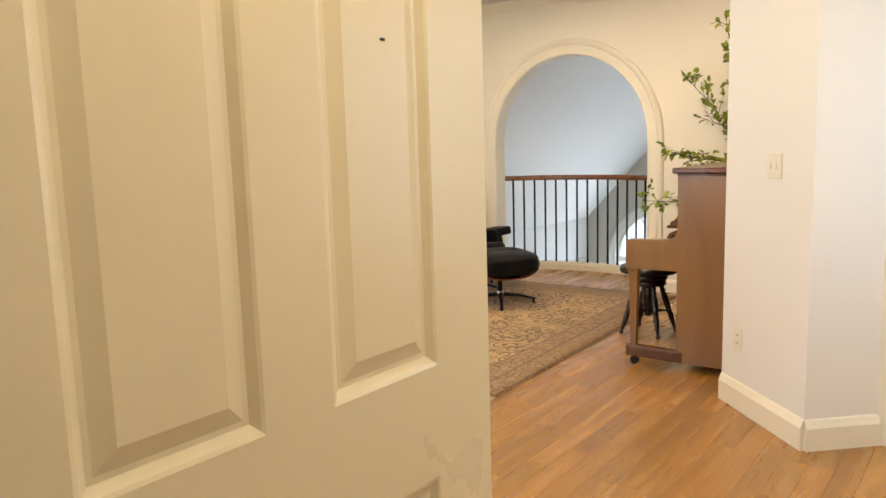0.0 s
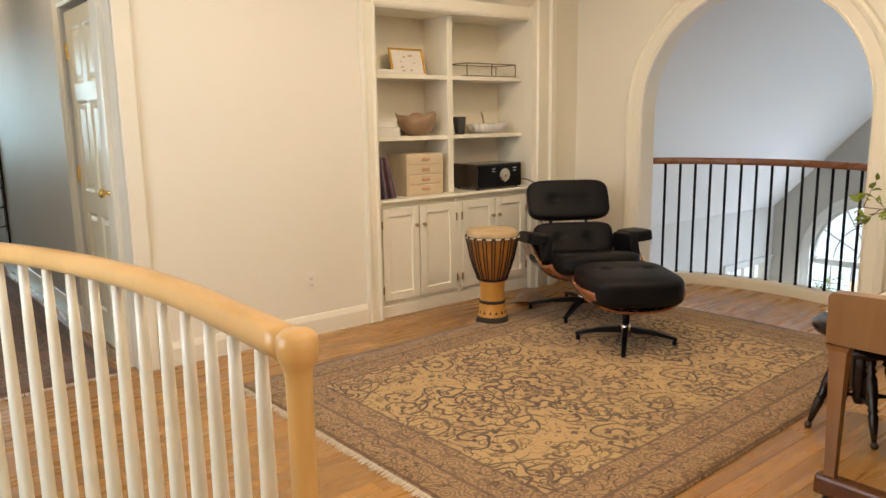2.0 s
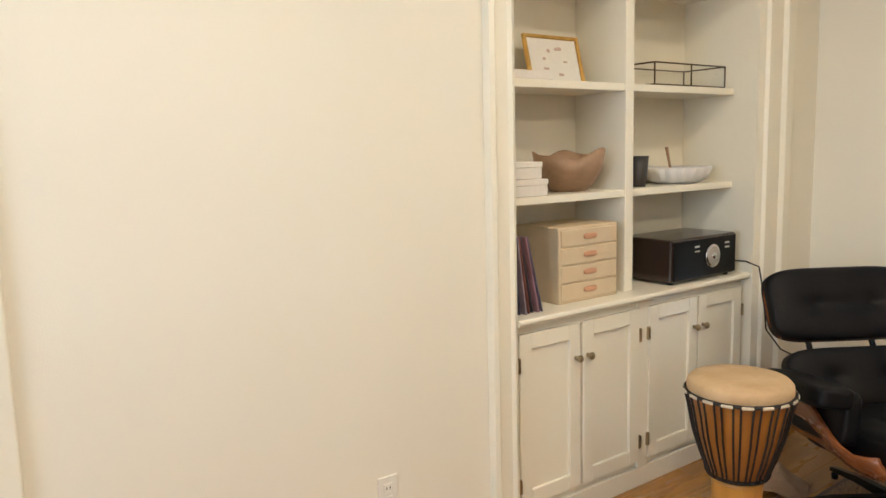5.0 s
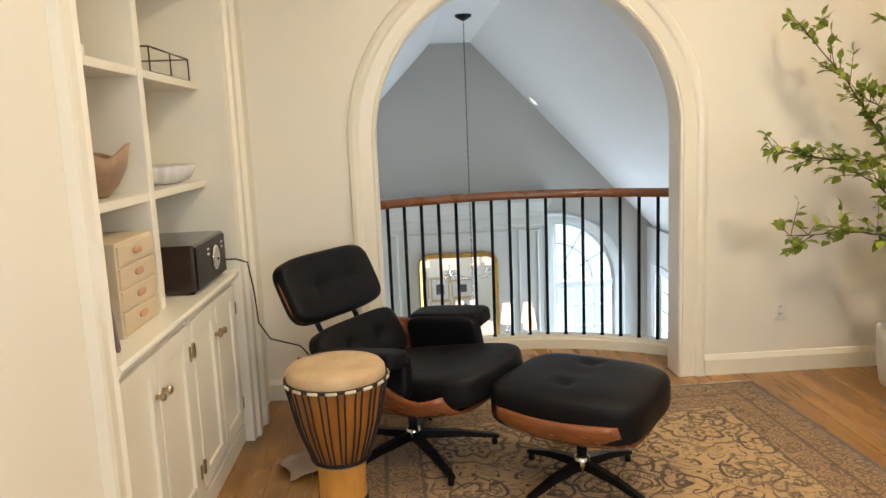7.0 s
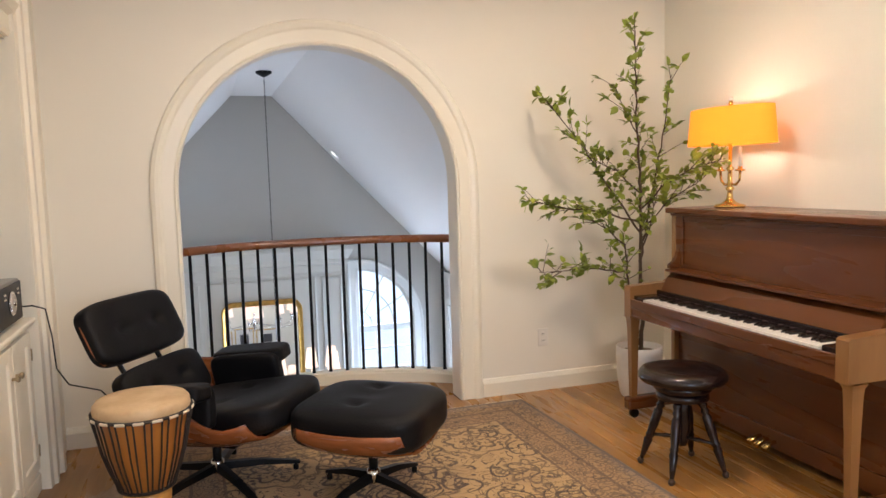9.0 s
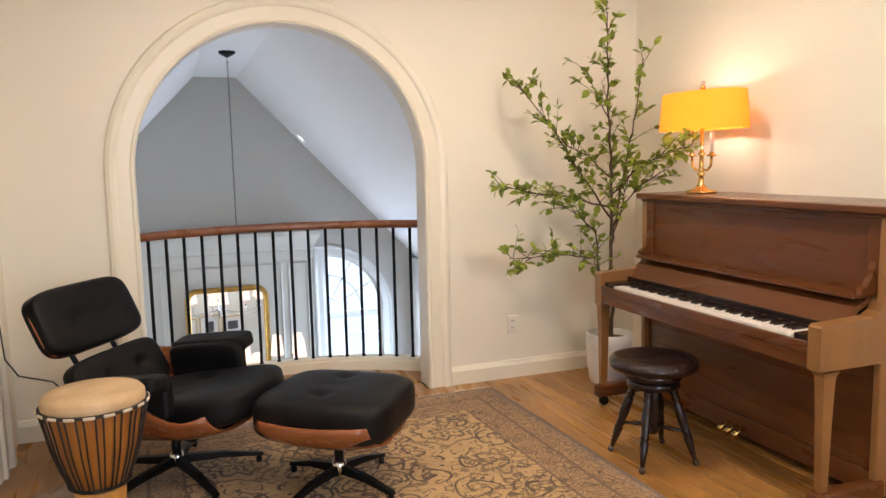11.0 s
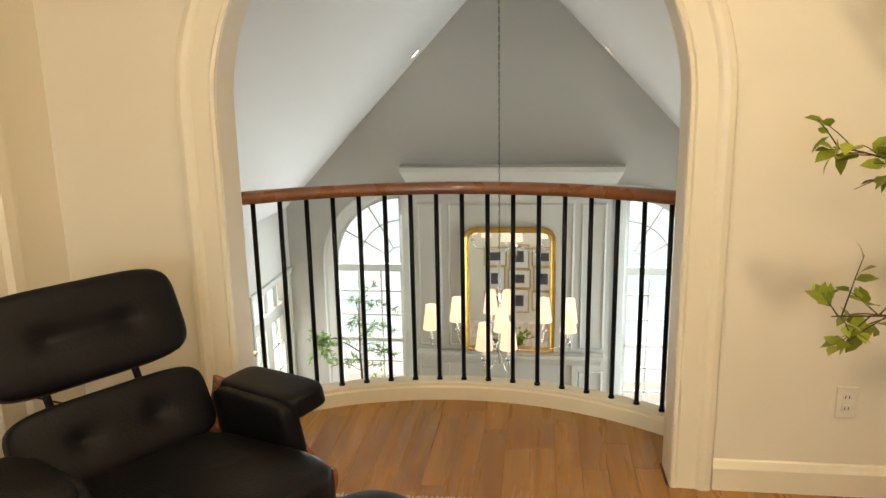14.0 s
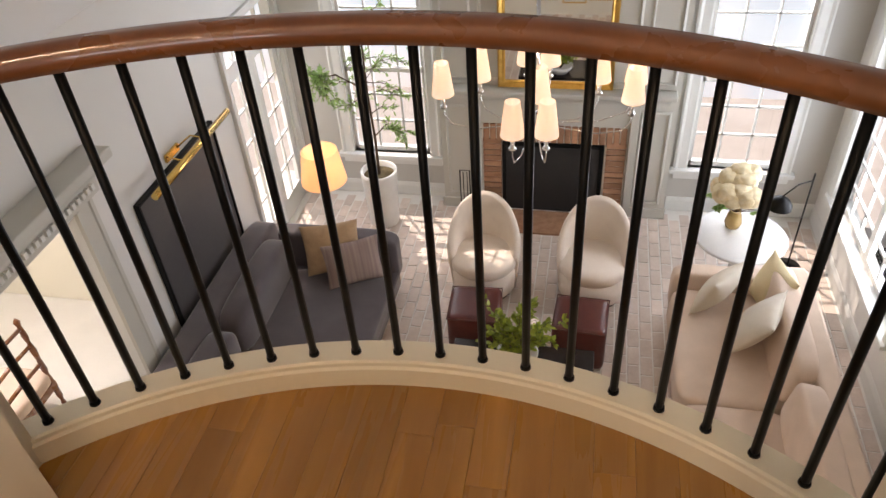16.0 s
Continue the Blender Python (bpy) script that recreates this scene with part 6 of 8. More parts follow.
def tall_window(name, cx, side):
    """side: +1 east of the chimney, -1 west; the quarter-round head springs from the outer jamb and peaks at the inner one."""
    ob = tagged(new(name), "tall divided window with a quarter-round head", "window", kind="structure")
    hw, zs, zb, z_tr = 0.42, -0.70, -2.62, -0.745
    inner = cx - side * hw
    outer = cx + side * hw
    R = 2 * hw

    def arc(r, t):
        return (inner + side * r * math.sin(t), zs + r * math.cos(t))

    n = 20
    prof = [(0.002, 0), (0.002, 0.02), (0.02, 0.028), (0.09, 0.026), (0.115, 0.04), (0.135, 0.034), (0.135, 0)]
    path = [((outer, LY1, zb), (side, 0, 0), (0, -1, 0))]
    for k in range(n + 1):
        t = math.pi / 2 * (1 - k / n)
        x, z = arc(R, t)
        path.append(((x, LY1, z), (side * math.sin(t), 0, math.cos(t)), (0, -1, 0)))
    path.append(((inner - side * 0.001, LY1, zs + R), (-side * 1.0, 0, 1.0), (0, -1, 0)))
    path.append(((inner - side * 0.001, LY1, zb), (-side, 0, 0), (0, -1, 0)))
    part("window_casing", sweep(bm_new(), path, prof), WINPAINT, ob)
    part("window_sill", box(bm_new(), cx - hw - 0.17, cx + hw + 0.17, LY1 - 0.075, LY1 + 0.10, zb - 0.045, zb, 0.008), WINPAINT, ob, "pale blue-lit sill board")
    part("apron", box(bm_new(), cx - hw - 0.13, cx + hw + 0.13, LY1 - 0.022, LY1 - 0.001, zb - 0.13, zb - 0.046, 0.006), WINPAINT, ob)
    bm = bm_new()
    for x0, x1 in ((cx - hw, cx - hw + 0.035), (cx + hw - 0.035, cx + hw)):
        box(bm, x0, x1, 6.01, 6.07, zb, zs)
    box(bm, cx - hw, cx + hw, 6.01, 6.07, zb, zb + 0.05)
    box(bm, cx - hw, cx + hw, 6.0, 6.08, z_tr - 0.045, z_tr + 0.045)
    box(bm, cx - hw, cx + hw, 6.01, 6.07, -1.70, -1.655)
    for k in range(n):
        a, b = arc(R - 0.016, math.pi / 2 * k / n), arc(R - 0.016, math.pi / 2 * (k + 1) / n)
        muntin(bm, a, b, 6.01, 6.07, 0.018)
    muntin(bm, (inner + side * 0.016, z_tr), (inner + side * 0.016, zs + R), 6.01, 6.07, 0.016)
    part("window_frame", bm, WINPAINT, ob)
    bm = bm_new()
    for k in (1, 2):
        x = cx - hw + 2 * hw * k / 3
        muntin(bm, (x, zb), (x, z_tr))
    for k in range(1, 6):
        z = zb + 0.05 + (z_tr - zb - 0.05) * k / 6
        muntin(bm, (cx - hw, z), (cx + hw, z))
    for t in (radians(30), radians(60)):
        muntin(bm, arc(0.22, t), arc(R, t), 6.035, 6.052, 0.009)
    for r in (0.22, 0.54):
        for k in range(12):
            muntin(bm, arc(r, math.pi / 2 * k / 12), arc(r, math.pi / 2 * (k + 1) / 12), 6.035, 6.052, 0.009)
    part("glazing_bars", bm, WINPAINT, ob)
    bm = bm_new()
    pts = [(outer, 6.045, zb), (inner, 6.045, zb), (inner, 6.045, zs + R)] + [(arc(R, math.pi / 2 * k / n)[0], 6.045, arc(R, math.pi / 2 * k / n)[1]) for k in range(1, n + 1)]
    bm.faces.new([bm.verts.new(p) for p in pts])
    g = part("pane", bm, GLASS, ob)
    g.visible_shadow = False
    return ob


tall_window("window_1", -1.73, -1)
tall_window("window_2", 1.75, 1)

OUT = outdoors_mat("garden_light", (0.86, 0.78, 0.75), (0.80, 0.92, 1.0), 1.55, -3.5, -2.7, (0.62, 0.76, 0.88), 0.9)
for nm, pts in (("backdrop_north", ((-6, 9.0, -4), (7, 9.0, -4), (7, 9.0, 5), (-6, 9.0, 5))), ("backdrop_east", ((6.0, 9.0, -4), (6.0, 0.5, -4), (6.0, 0.5, 4), (6.0, 9.0, 4))), ("backdrop_west", ((-6.2, 4.2, -4), (-6.2, 9.0, -4), (-6.2, 9.0, 2), (-6.2, 4.2, 2)))):
    bm = bm_new()
    bm.faces.new([bm.verts.new(p) for p in pts])
    ob = struct(nm, bm, OUT, "bright garden and sky beyond the windows", "backdrop")
    ob.visible_shadow = False
bm = box(bm_new(), -30, 30, 6.2, 60, LZ - 0.5, LZ - 0.25)
struct("ground", bm, mat("brick_terrace", (0.52, 0.47, 0.44), (0.46, 0.41, 0.38), 0.9, scale=4), "brick terrace outside", "ground")


def chimney():
    B = 5.80
    W = dict(world=True)
    ob = tagged(new("chimney_breast"), "putty-painted panelled chimney breast with a deep cornice", "chimney breast", kind="structure")
    bm = bm_new()
    box(bm, -1.14, -0.72, B, LY1 - 0.001, LZ, 0.13)
    box(bm, 0.72, 1.14, B, LY1 - 0.001, LZ, 0.13)
    box(bm, -0.72, 0.72, B, LY1 - 0.001, -2.11, 0.13)
    part("body", bm, PUTTY, ob)
    prof = [(0, 0), (0.02, 0), (0.03, 0.03), (0.03, 0.12), (0.05, 0.14), (0.06, 0.20), (0.11, 0.27), (0.15, 0.33), (0.155, 0.385), (0, 0.385)]
    up = (0, 0, 1)
    path = [((-1.14, LY1 - 0.002, 0.13), (-1, 0, 0), up), ((-1.14, B, 0.13), (-0.7, -1, 0), up), ((1.14, B, 0.13), (0.7, -1, 0), up), ((1.14, LY1 - 0.002, 0.13), (1, 0, 0), up)]
    part("cornice", sweep(bm_new(), path, prof), PUTTY, ob, "stepped grey-white cornice")
    part("cornice_top", box(bm_new(), -1.14, 1.14, B, LY1 - 0.002, 0.131, 0.515), PUTTY, ob)
    mold = [(0, 0), (0, 0.012), (0.010, 0.018), (0.022, 0.012), (0.030, 0.004), (0.030, 0)]

    def frame_mould(x0, x1, z0, z1):
        pts = [((x0, B, z0), (-1, 0, -1)), ((x0, B, z1), (-1, 0, 1)), ((x1, B, z1), (1, 0, 1)), ((x1, B, z0), (1, 0, -1))]
        part("panel_moulding", sweep(bm_new(), [(p, o, (0, -1, 0)) for p, o in pts], mold, True), PUTTY, ob)

    frame_mould(-0.70, 0.70, -1.62, 0.06)
    for s in (-1, 1):
        frame_mould(*sorted((s * 0.83, s * 1.06)), -1.62, 0.06)
        frame_mould(*sorted((s * 0.83, s * 1.06)), -2.95, -1.95)
        part("pilaster", box(bm_new(), *sorted((s * 0.725, s * 0.80)), B - 0.03, B - 0.001, LZ + 0.12, -1.86, 0.006), PUTTY, ob)
    part("mantel_shelf", box(bm_new(), -1.10, 1.10, B - 0.17, B - 0.001, -1.735, -1.69, 0.012), PUTTY, ob, "putty-painted mantel shelf")
    part("mantel_bed", sweep(bm_new(), [((x, B, -1.86), (0, -1, 0), up) for x in (-1.06, 1.06)], [(0, 0), (0.02, 0), (0.03, 0.03), (0.07, 0.08), (0.13, 0.125), (0, 0.125)]), PUTTY, ob)
    part("base_block", box(bm_new(), -1.16, -0.72, B - 0.02, B - 0.001, LZ, LZ + 0.12, 0.006), PUTTY, ob)
    part("base_block", box(bm_new(), 0.72, 1.16, B - 0.02, B - 0.001, LZ, LZ + 0.12, 0.006), PUTTY, ob)
    # brick surround, laid brick by brick
    th = thing("fireplace", (0, B, LZ), "brick fireplace with a black open hearth", "fireplace")
    bm = bm_new()
    box(bm, -0.719, -0.52, B + 0.012, B + 0.15, LZ, -2.112)
    box(bm, 0.50, 0.719, B + 0.012, B + 0.15, LZ, -2.112)
    box(bm, -0.52, 0.50, B + 0.012, B + 0.15, -2.315, -2.112)
    part("mortar", bm, MORTAR, th, world=True)
    brick = mesh_of(box(bm_new(), -0.094, 0.094, -0.012, 0.012, -0.028, 0.028, 0.004, 1), "brick", BRICK)
    half = mesh_of(box(bm_new(), -0.028, 0.028, -0.012, 0.012, -0.094, 0.094, 0.004, 1), "brick", BRICK)
    for r in range(13):
        z = LZ + 0.035 + r * 0.0665
        if z < -2.30:
            for x in (-0.617, 0.612):
                piece("brick", brick, th, pose(x, B + 0.006, z))
    for k in range(21):
        piece("brick", half, th, pose(-0.675 + 0.0674 * k, B + 0.006, -2.213))
    box_bm = bm_new()
    box(box_bm, -0.52, 0.50, B + 0.40, B + 0.43, LZ, -2.315)
    box(box_bm, -0.55, -0.52, B + 0.15, B + 0.43, LZ, -2.315)
    box(box_bm, 0.50, 0.53, B + 0.15, B + 0.43, LZ, -2.315)
    box(box_bm, -0.55, 0.53, B + 0.15, B + 0.43, -2.315, -2.28)
    part("firebox", box_bm, SOOT, th, "soot-black firebox", world=True)
    fr = bm_new()
    for a in ((-0.515, -0.475, LZ, -2.32), (0.455, 0.495, LZ, -2.32), (-0.475, 0.455, -2.365, -2.32)):
        box(fr, a[0], a[1], B - 0.002, B + 0.02, a[2], a[3], 0.003, 1)
    part("screen_frame", fr, BLACKM, th, "black metal fire screen frame", world=True)
    part("screen_mesh", box(bm_new(), -0.475, 0.455, B + 0.004, B + 0.010, LZ + 0.01, -2.366), mat("black_mesh", (0.015, 0.015, 0.016), rough=0.5, bump=0.8, bscale=400), th, world=True)
    part("hearth", box(bm_new(), -0.80, 0.78, B - 0.42, B - 0.031, LZ, LZ + 0.022, 0.004), BRICK, th, "flush brick hearth", world=True)
    # tools beside the hearth
    th = thing("fire_tool_stand", (-0.88, 5.62, LZ), "slim black fireplace tool stand", "fire tools")
    bm = tube(bm_new(), [(-0.05, 0, 0.02), (-0.05, 0, 0.58), (0.05, 0, 0.58), (0.05, 0, 0.02)], 0.007, 8)
    part("frame", bm, BLACKM, th)
    part("base", box(bm_new(), -0.09, 0.09, -0.07, 0.07, 0, 0.02, 0.004), BLACKM, th)
    for x in (-0.02, 0.02):
        part("tool", tube(bm_new(), [(x, 0.01, 0.55), (x, 0.01, 0.06)], 0.005, 6), BLACKM, th)


def gilt_mirror():
    th = thing("gilt_mirror", (-0.01, 5.77, -1.69), "tall gilt-framed mirror with rounded upper corners", "mirror")
    hw, h, r = 0.535, 1.51, 0.16
    path = []
    pts = [(-hw, 0.0, -1, -1)] + [(-hw + r - r * math.cos(a), h - r + r * math.sin(a), -math.cos(a), math.sin(a)) for a in [math.pi / 2 * k / 8 for k in range(9)]]
    pts += [(hw - r + r * math.sin(a), h - r + r * math.cos(a), math.sin(a), math.cos(a)) for a in [math.pi / 2 * k / 8 for k in range(9)]] + [(hw, 0.0, 1, -1)]
    path = [((x, 0, z), (ox, 0, oz), (0, -1, 0)) for x, z, ox, oz in pts]
    prof = [(-0.07, 0.0), (-0.07, 0.012), (-0.055, 0.02), (-0.045, 0.014), (-0.02, 0.03), (-0.008, 0.034), (0.0, 0.02), (0.0, 0.0)]
    part("frame", sweep(bm_new(), path, prof, True), GOLD, th, "moulded gilt frame")
    bm = bm_new()
    bm.faces.new([bm.verts.new((x - ox * 0.066, -0.006, z - oz * 0.066)) for x, z, ox, oz in reversed(pts)])
    part("glass", bm, MIRROR, th, "silvered mirror glass")
    part("backing", box(bm_new(), -hw + 0.05, hw - 0.05, 0.001, 0.028, 0.02, h - 0.06), DARK, th)


SHADE = shade_mat("white_silk_shade", (1.0, 0.83, 0.66), 0.8)


def chandelier():
    cx, cy = -0.01, 3.67
    th = thing("chandelier", (cx, cy, RIDGE), "many-armed chandelier with small tapered white shades", "chandelier")
    part("canopy", lathe(bm_new(), [(0, 0), (0.085, 0), (0.082, -0.02), (0.04, -0.045), (0.012, -0.06), (0, -0.06)], 26), BLACKM, th, "dark ceiling canopy")
    chain = bm_new()
    k, z = 0, -0.06
    while z > -2.62:
        ring = [(0.006 * math.cos(a) if k % 2 else 0.0, 0.0 if k % 2 else 0.006 * math.cos(a), z - 0.022 + 0.024 * math.sin(a)) for a in [2 * math.pi * q / 10 for q in range(11)]]
        tube(chain, ring, 0.0022, 5, False)
        z -= 0.036
        k += 1
    part("chain", chain, BLACKM, th, "long dark chain")
    part("stem", lathe(bm_new(), [(0, -2.62), (0.012, -2.62), (0.012, -3.0), (0.026, -3.03), (0.012, -3.06), (0.012, -3.36), (0.03, -3.40), (0.034, -3.44), (0.014, -3.48), (0.010, -3.56), (0, -3.58)], 16), CHROME, th)
    spots = [(-0.61, 0.0), (-0.40, 0.24), (-0.11, 0.50), (0.05, 0.50), (0.02, -0.02), (-0.10, -0.48), (0.10, -0.46), (0.39, 0.27), (0.60, 0.0), (0.62, 0.26)]
    for x, y in spots:
        d = Vector((x, y, 0))
        a = part("arm", tube(bm_new(), [(0, 0, -3.42), Vector((x * 0.3, y * 0.3, -3.47)), Vector((x * 0.65, y * 0.65, -3.50)), Vector((x * 0.92, y * 0.92, -3.47)), Vector((x, y, -3.40)), Vector((x, y, -3.30))] if d.length > 0.2 else [(0, 0, -3.40), (x, y, -3.36), (x, y, -3.28)], 0.0045, 8), CHROME, th)
        part("candle_cup", lathe(bm_new(), [(0, -3.36), (0.022, -3.355), (0.024, -3.34), (0.012, -3.33), (0.012, -3.26), (0, -3.26)], 14, (x, y, 0)), CHROME, a)
        bm = lathe(bm_new(), [(0.074, -3.255), (0.045, -3.035)], 24, (x, y, 0))
        part("shade", bm, SHADE, a, "lit tapered white shade")
    for x, y in ((-0.5, 0.1), (0.5, 0.1), (0.0, -0.1)):
        lamp_point("chandelier_bulb", (cx + x, cy + y, RIDGE - 2.92), 2.8, (1.0, 0.85, 0.66), 0.05)


def spots_on_slope():
    for s in (-1, 1):
        for y in (5.62,):
            x = 1.03 * s
            z = RIDGE - (RIDGE - PLATE) / (abs(LX0) - RW) * (abs(x) - RW)
            th = thing("slope_spot", (x, y, z - 0.004), "small recessed spotlight set in the vault", "ceiling light", "vault spots")
            tilt = Matrix.Rotation(radians(-s * 46.0), 4, "Y").inverted()
            bm = lathe(bm_new(), [(0.058, 0.0), (0.085, 0.0), (0.088, -0.006), (0.083, -0.011), (0.060, -0.010)], 24)
            bm.transform(tilt)
            part("trim_ring", bm, SLOPE, th)
            bm = lathe(bm_new(), [(0, -0.004), (0.058, -0.004)], 20)
            bm.transform(tilt)
            part("lens", bm, SPOT, th, "lit lamp lens")


def glazed_doors():
    ob = tagged(new("door_3"), "pair of white glazed garden doors under a transom light", "door", kind="structure")
    x0, x1 = LX0 - 0.10, LX0 - 0.06
    y0, y1, zt = 4.70, 5.90, -0.82
    bm = bm_new()
    for a, b in ((y0, y0 + 0.04), (y1 - 0.04, y1)):
        box(bm, x0 - 0.02, x1 + 0.02, a, b, LZ, zt)
    box(bm, x0 - 0.02, x1 + 0.02, y0, y1, zt - 0.04, zt)
    box(bm, x0 - 0.02, x1 + 0.02, y0, y1, -1.20, -1.13)
    part("door_frame", bm, WINPAINT, ob)
    bm = bm_new()
    for k in (1, 2, 3):
        y = y0 + (y1 - y0) * k / 4
        box(bm, x0, x1, y - 0.012, y + 0.012, -1.13, zt)
    part("transom_bars", bm, WINPAINT, ob)
    for a, b in ((y0 + 0.042, 5.298), (5.302, y1 - 0.042)):
        bm = bm_new()
        st = 0.085
        box(bm, x0, x1, a, a + st, LZ + 0.01, -1.202)
        box(bm, x0, x1, b - st, b, LZ + 0.01, -1.202)
        box(bm, x0, x1, a + st, b - st, LZ + 0.01, LZ + 0.24)
        box(bm, x0, x1, a + st, b - st, -1.29, -1.202)
        leaf = part("door_leaf", bm, WINPAINT, ob)
        bm = bm_new()
        for k in range(1, 5):
            z = LZ + 0.24 + (-1.29 - LZ - 0.24) * k / 5
            box(bm, x0 + 0.008, x1 - 0.008, a + st, b - st, z - 0.011, z + 0.011)
        ym = (a + b) / 2
        box(bm, x0 + 0.008, x1 - 0.008, ym - 0.011, ym + 0.011, LZ + 0.24, -1.29)
        part("glazing_bars", bm, WINPAINT, leaf)
    bm = bm_new()
    bm.faces.new([bm.verts.new(p) for p in ((x0 + 0.02, y0, LZ), (x0 + 0.02, y1, LZ), (x0 + 0.02, y1, zt), (x0 + 0.02, y0, zt))])
    g = part("pane", bm, GLASS, ob)
    g.visible_shadow = False
    casing_bm = sweep(bm_new(), [((LX0 + 0.001, y0, LZ), (0, -1, 0), (1, 0, 0)), ((LX0 + 0.001, y0, zt), (0, -1, 1), (1, 0, 0)), ((LX0 + 0.001, y1, zt), (0, 1, 1), (1, 0, 0))], [(0, 0), (0, 0.02), (0.02, 0.03), (0.06, 0.028), (0.075, 0.04), (0.085, 0.035), (0.085, 0)])
    part("door_casing", casing_bm, WINPAINT, ob)


def side_window():
    ob = tagged(new("window_3"), "broad divided window in the side wall", "window", kind="structure")
    x0, x1 = LX1 + 0.05, LX1 + 0.10
    bm = bm_new()
    for a, b in ((WY0, WY0 + 0.05), (WY1 - 0.05, WY1), ((WY0 + WY1) / 2 - 0.04, (WY0 + WY1) / 2 + 0.04)):
        box(bm, x0, x1, a, b, WZ0, WZ1)
    for z in (WZ0, (WZ0 + WZ1) / 2, WZ1 - 0.05):
        box(bm, x0 + 0.001, x1 - 0.001, WY0 + 0.05, WY1 - 0.05, z, z + 0.05)
    part("window_frame", bm, WINPAINT, ob)
    bm = bm_new()
    for c0 in (WY0, (WY0 + WY1) / 2):
        for k in (1, 2):
            y = c0 + (WY1 - WY0) / 2 * k / 3
            box(bm, x0 + 0.01, x1 - 0.015, y - 0.011, y + 0.011, WZ0, WZ1)
    for k in range(1, 8):
        z = WZ0 + (WZ1 - WZ0) * k / 8
        box(bm, x0 + 0.012, x1 - 0.017, WY0, WY1, z - 0.011, z + 0.011)
    part("glazing_bars", bm, WINPAINT, ob)
    part("window_sill", box(bm_new(), LX1 - 0.06, LX1 + 0.05, WY0 - 0.1, WY1 + 0.1, WZ0 - 0.045, WZ0 - 0.001, 0.008), WINPAINT, ob)
    prof = [(0, 0), (0, 0.02), (0.02, 0.03), (0.09, 0.028), (0.11, 0.04), (0.11, 0)]
    part("window_casing", sweep(bm_new(), [((LX1 - 0.001, WY1, WZ0), (0, 1, 0), (-1, 0, 0)), ((LX1 - 0.001, WY1, WZ1), (0, 1, 1), (-1, 0, 0)), ((LX1 - 0.001, WY0, WZ1), (0, -1, 1), (-1, 0, 0)), ((LX1 - 0.001, WY0, WZ0), (0, -1, 0), (-1, 0, 0))], prof), WINPAINT, ob)
    bm = bm_new()
    bm.faces.new([bm.verts.new(p) for p in ((x0 + 0.03, WY0, WZ0), (x0 + 0.03, WY1, WZ0), (x0 + 0.03, WY1, WZ1), (x0 + 0.03, WY0, WZ1))])
    g = part("pane", bm, GLASS, ob)
    g.visible_shadow = False


def cased_doorway():
    bm = box(bm_new(), LX0 + 0.001, LX0 + 0.20, 1.10, 2.80, -0.73, -0.66, 0.01)
    sweep(bm, [((LX0 + 0.001, y, -0.97), (1, 0, 0), (0, 0, 1)) for y in (1.14, 2.76)], [(0, 0), (0.03, 0), (0.035, 0.10), (0.06, 0.12), (0.10, 0.20), (0.17, 0.239), (0, 0.239)])
    head = struct("doorway_entablature", bm, PUTTY, "deep putty-painted entablature over the doorway", "trim")
    dent = mesh_of(box(bm_new(), 0, 0.022, -0.014, 0.014, -0.02, 0.02), "dentil", WINPAINT)
    y = 1.18
    while y < 2.74:
        piece("dentil", dent, head, pose(LX0 + 0.036, y, -0.90))
        y += 0.052
    for ya, yb in ((1.28, 1.45), (2.50, 2.67)):
        bm = sweep(bm_new(), [((LX0 + 0.001, ya, z), (0, 1, 0), (1, 0, 0)) for z in (LZ, -0.972)], [(0, 0), (0, 0.03), (0.03, 0.03), (0.04, 0.02), (0.13, 0.02), (0.14, 0.03), (yb - ya, 0.03), (yb - ya, 0)])
        struct("doorway_pilaster", bm, PUTTY, "putty-painted pilaster beside the doorway", "trim")
    bm = sweep(bm_new(), [((LX0 + 0.001, y, LZ), (1, 0, 0), (0, 0, 1)) for y in (2.68, 4.61)], [(p, q * 1.4) for p, q in BASE_PROF])
    struct("baseboard", bm, WINPAINT, "grey-white baseboard", "baseboard")
    bm = sweep(bm_new(), [((LX1 - 0.001, y, LZ), (-1, 0, 0), (0, 0, 1)) for y in (0.3, LY1)], [(p, q * 1.4) for p, q in BASE_PROF])
    struct("baseboard", bm, WINPAINT, "grey-white baseboard", "baseboard")
    for x0, x1 in ((LX0, -1.17), (1.17, LX1)):
        bm = sweep(bm_new(), [((x, LY1 - 0.001, LZ), (0, -1, 0), (0, 0, 1)) for x in (x0, x1)], [(p, q * 1.4) for p, q in BASE_PROF])
        struct("baseboard", bm, WINPAINT, "grey-white baseboard", "baseboard")


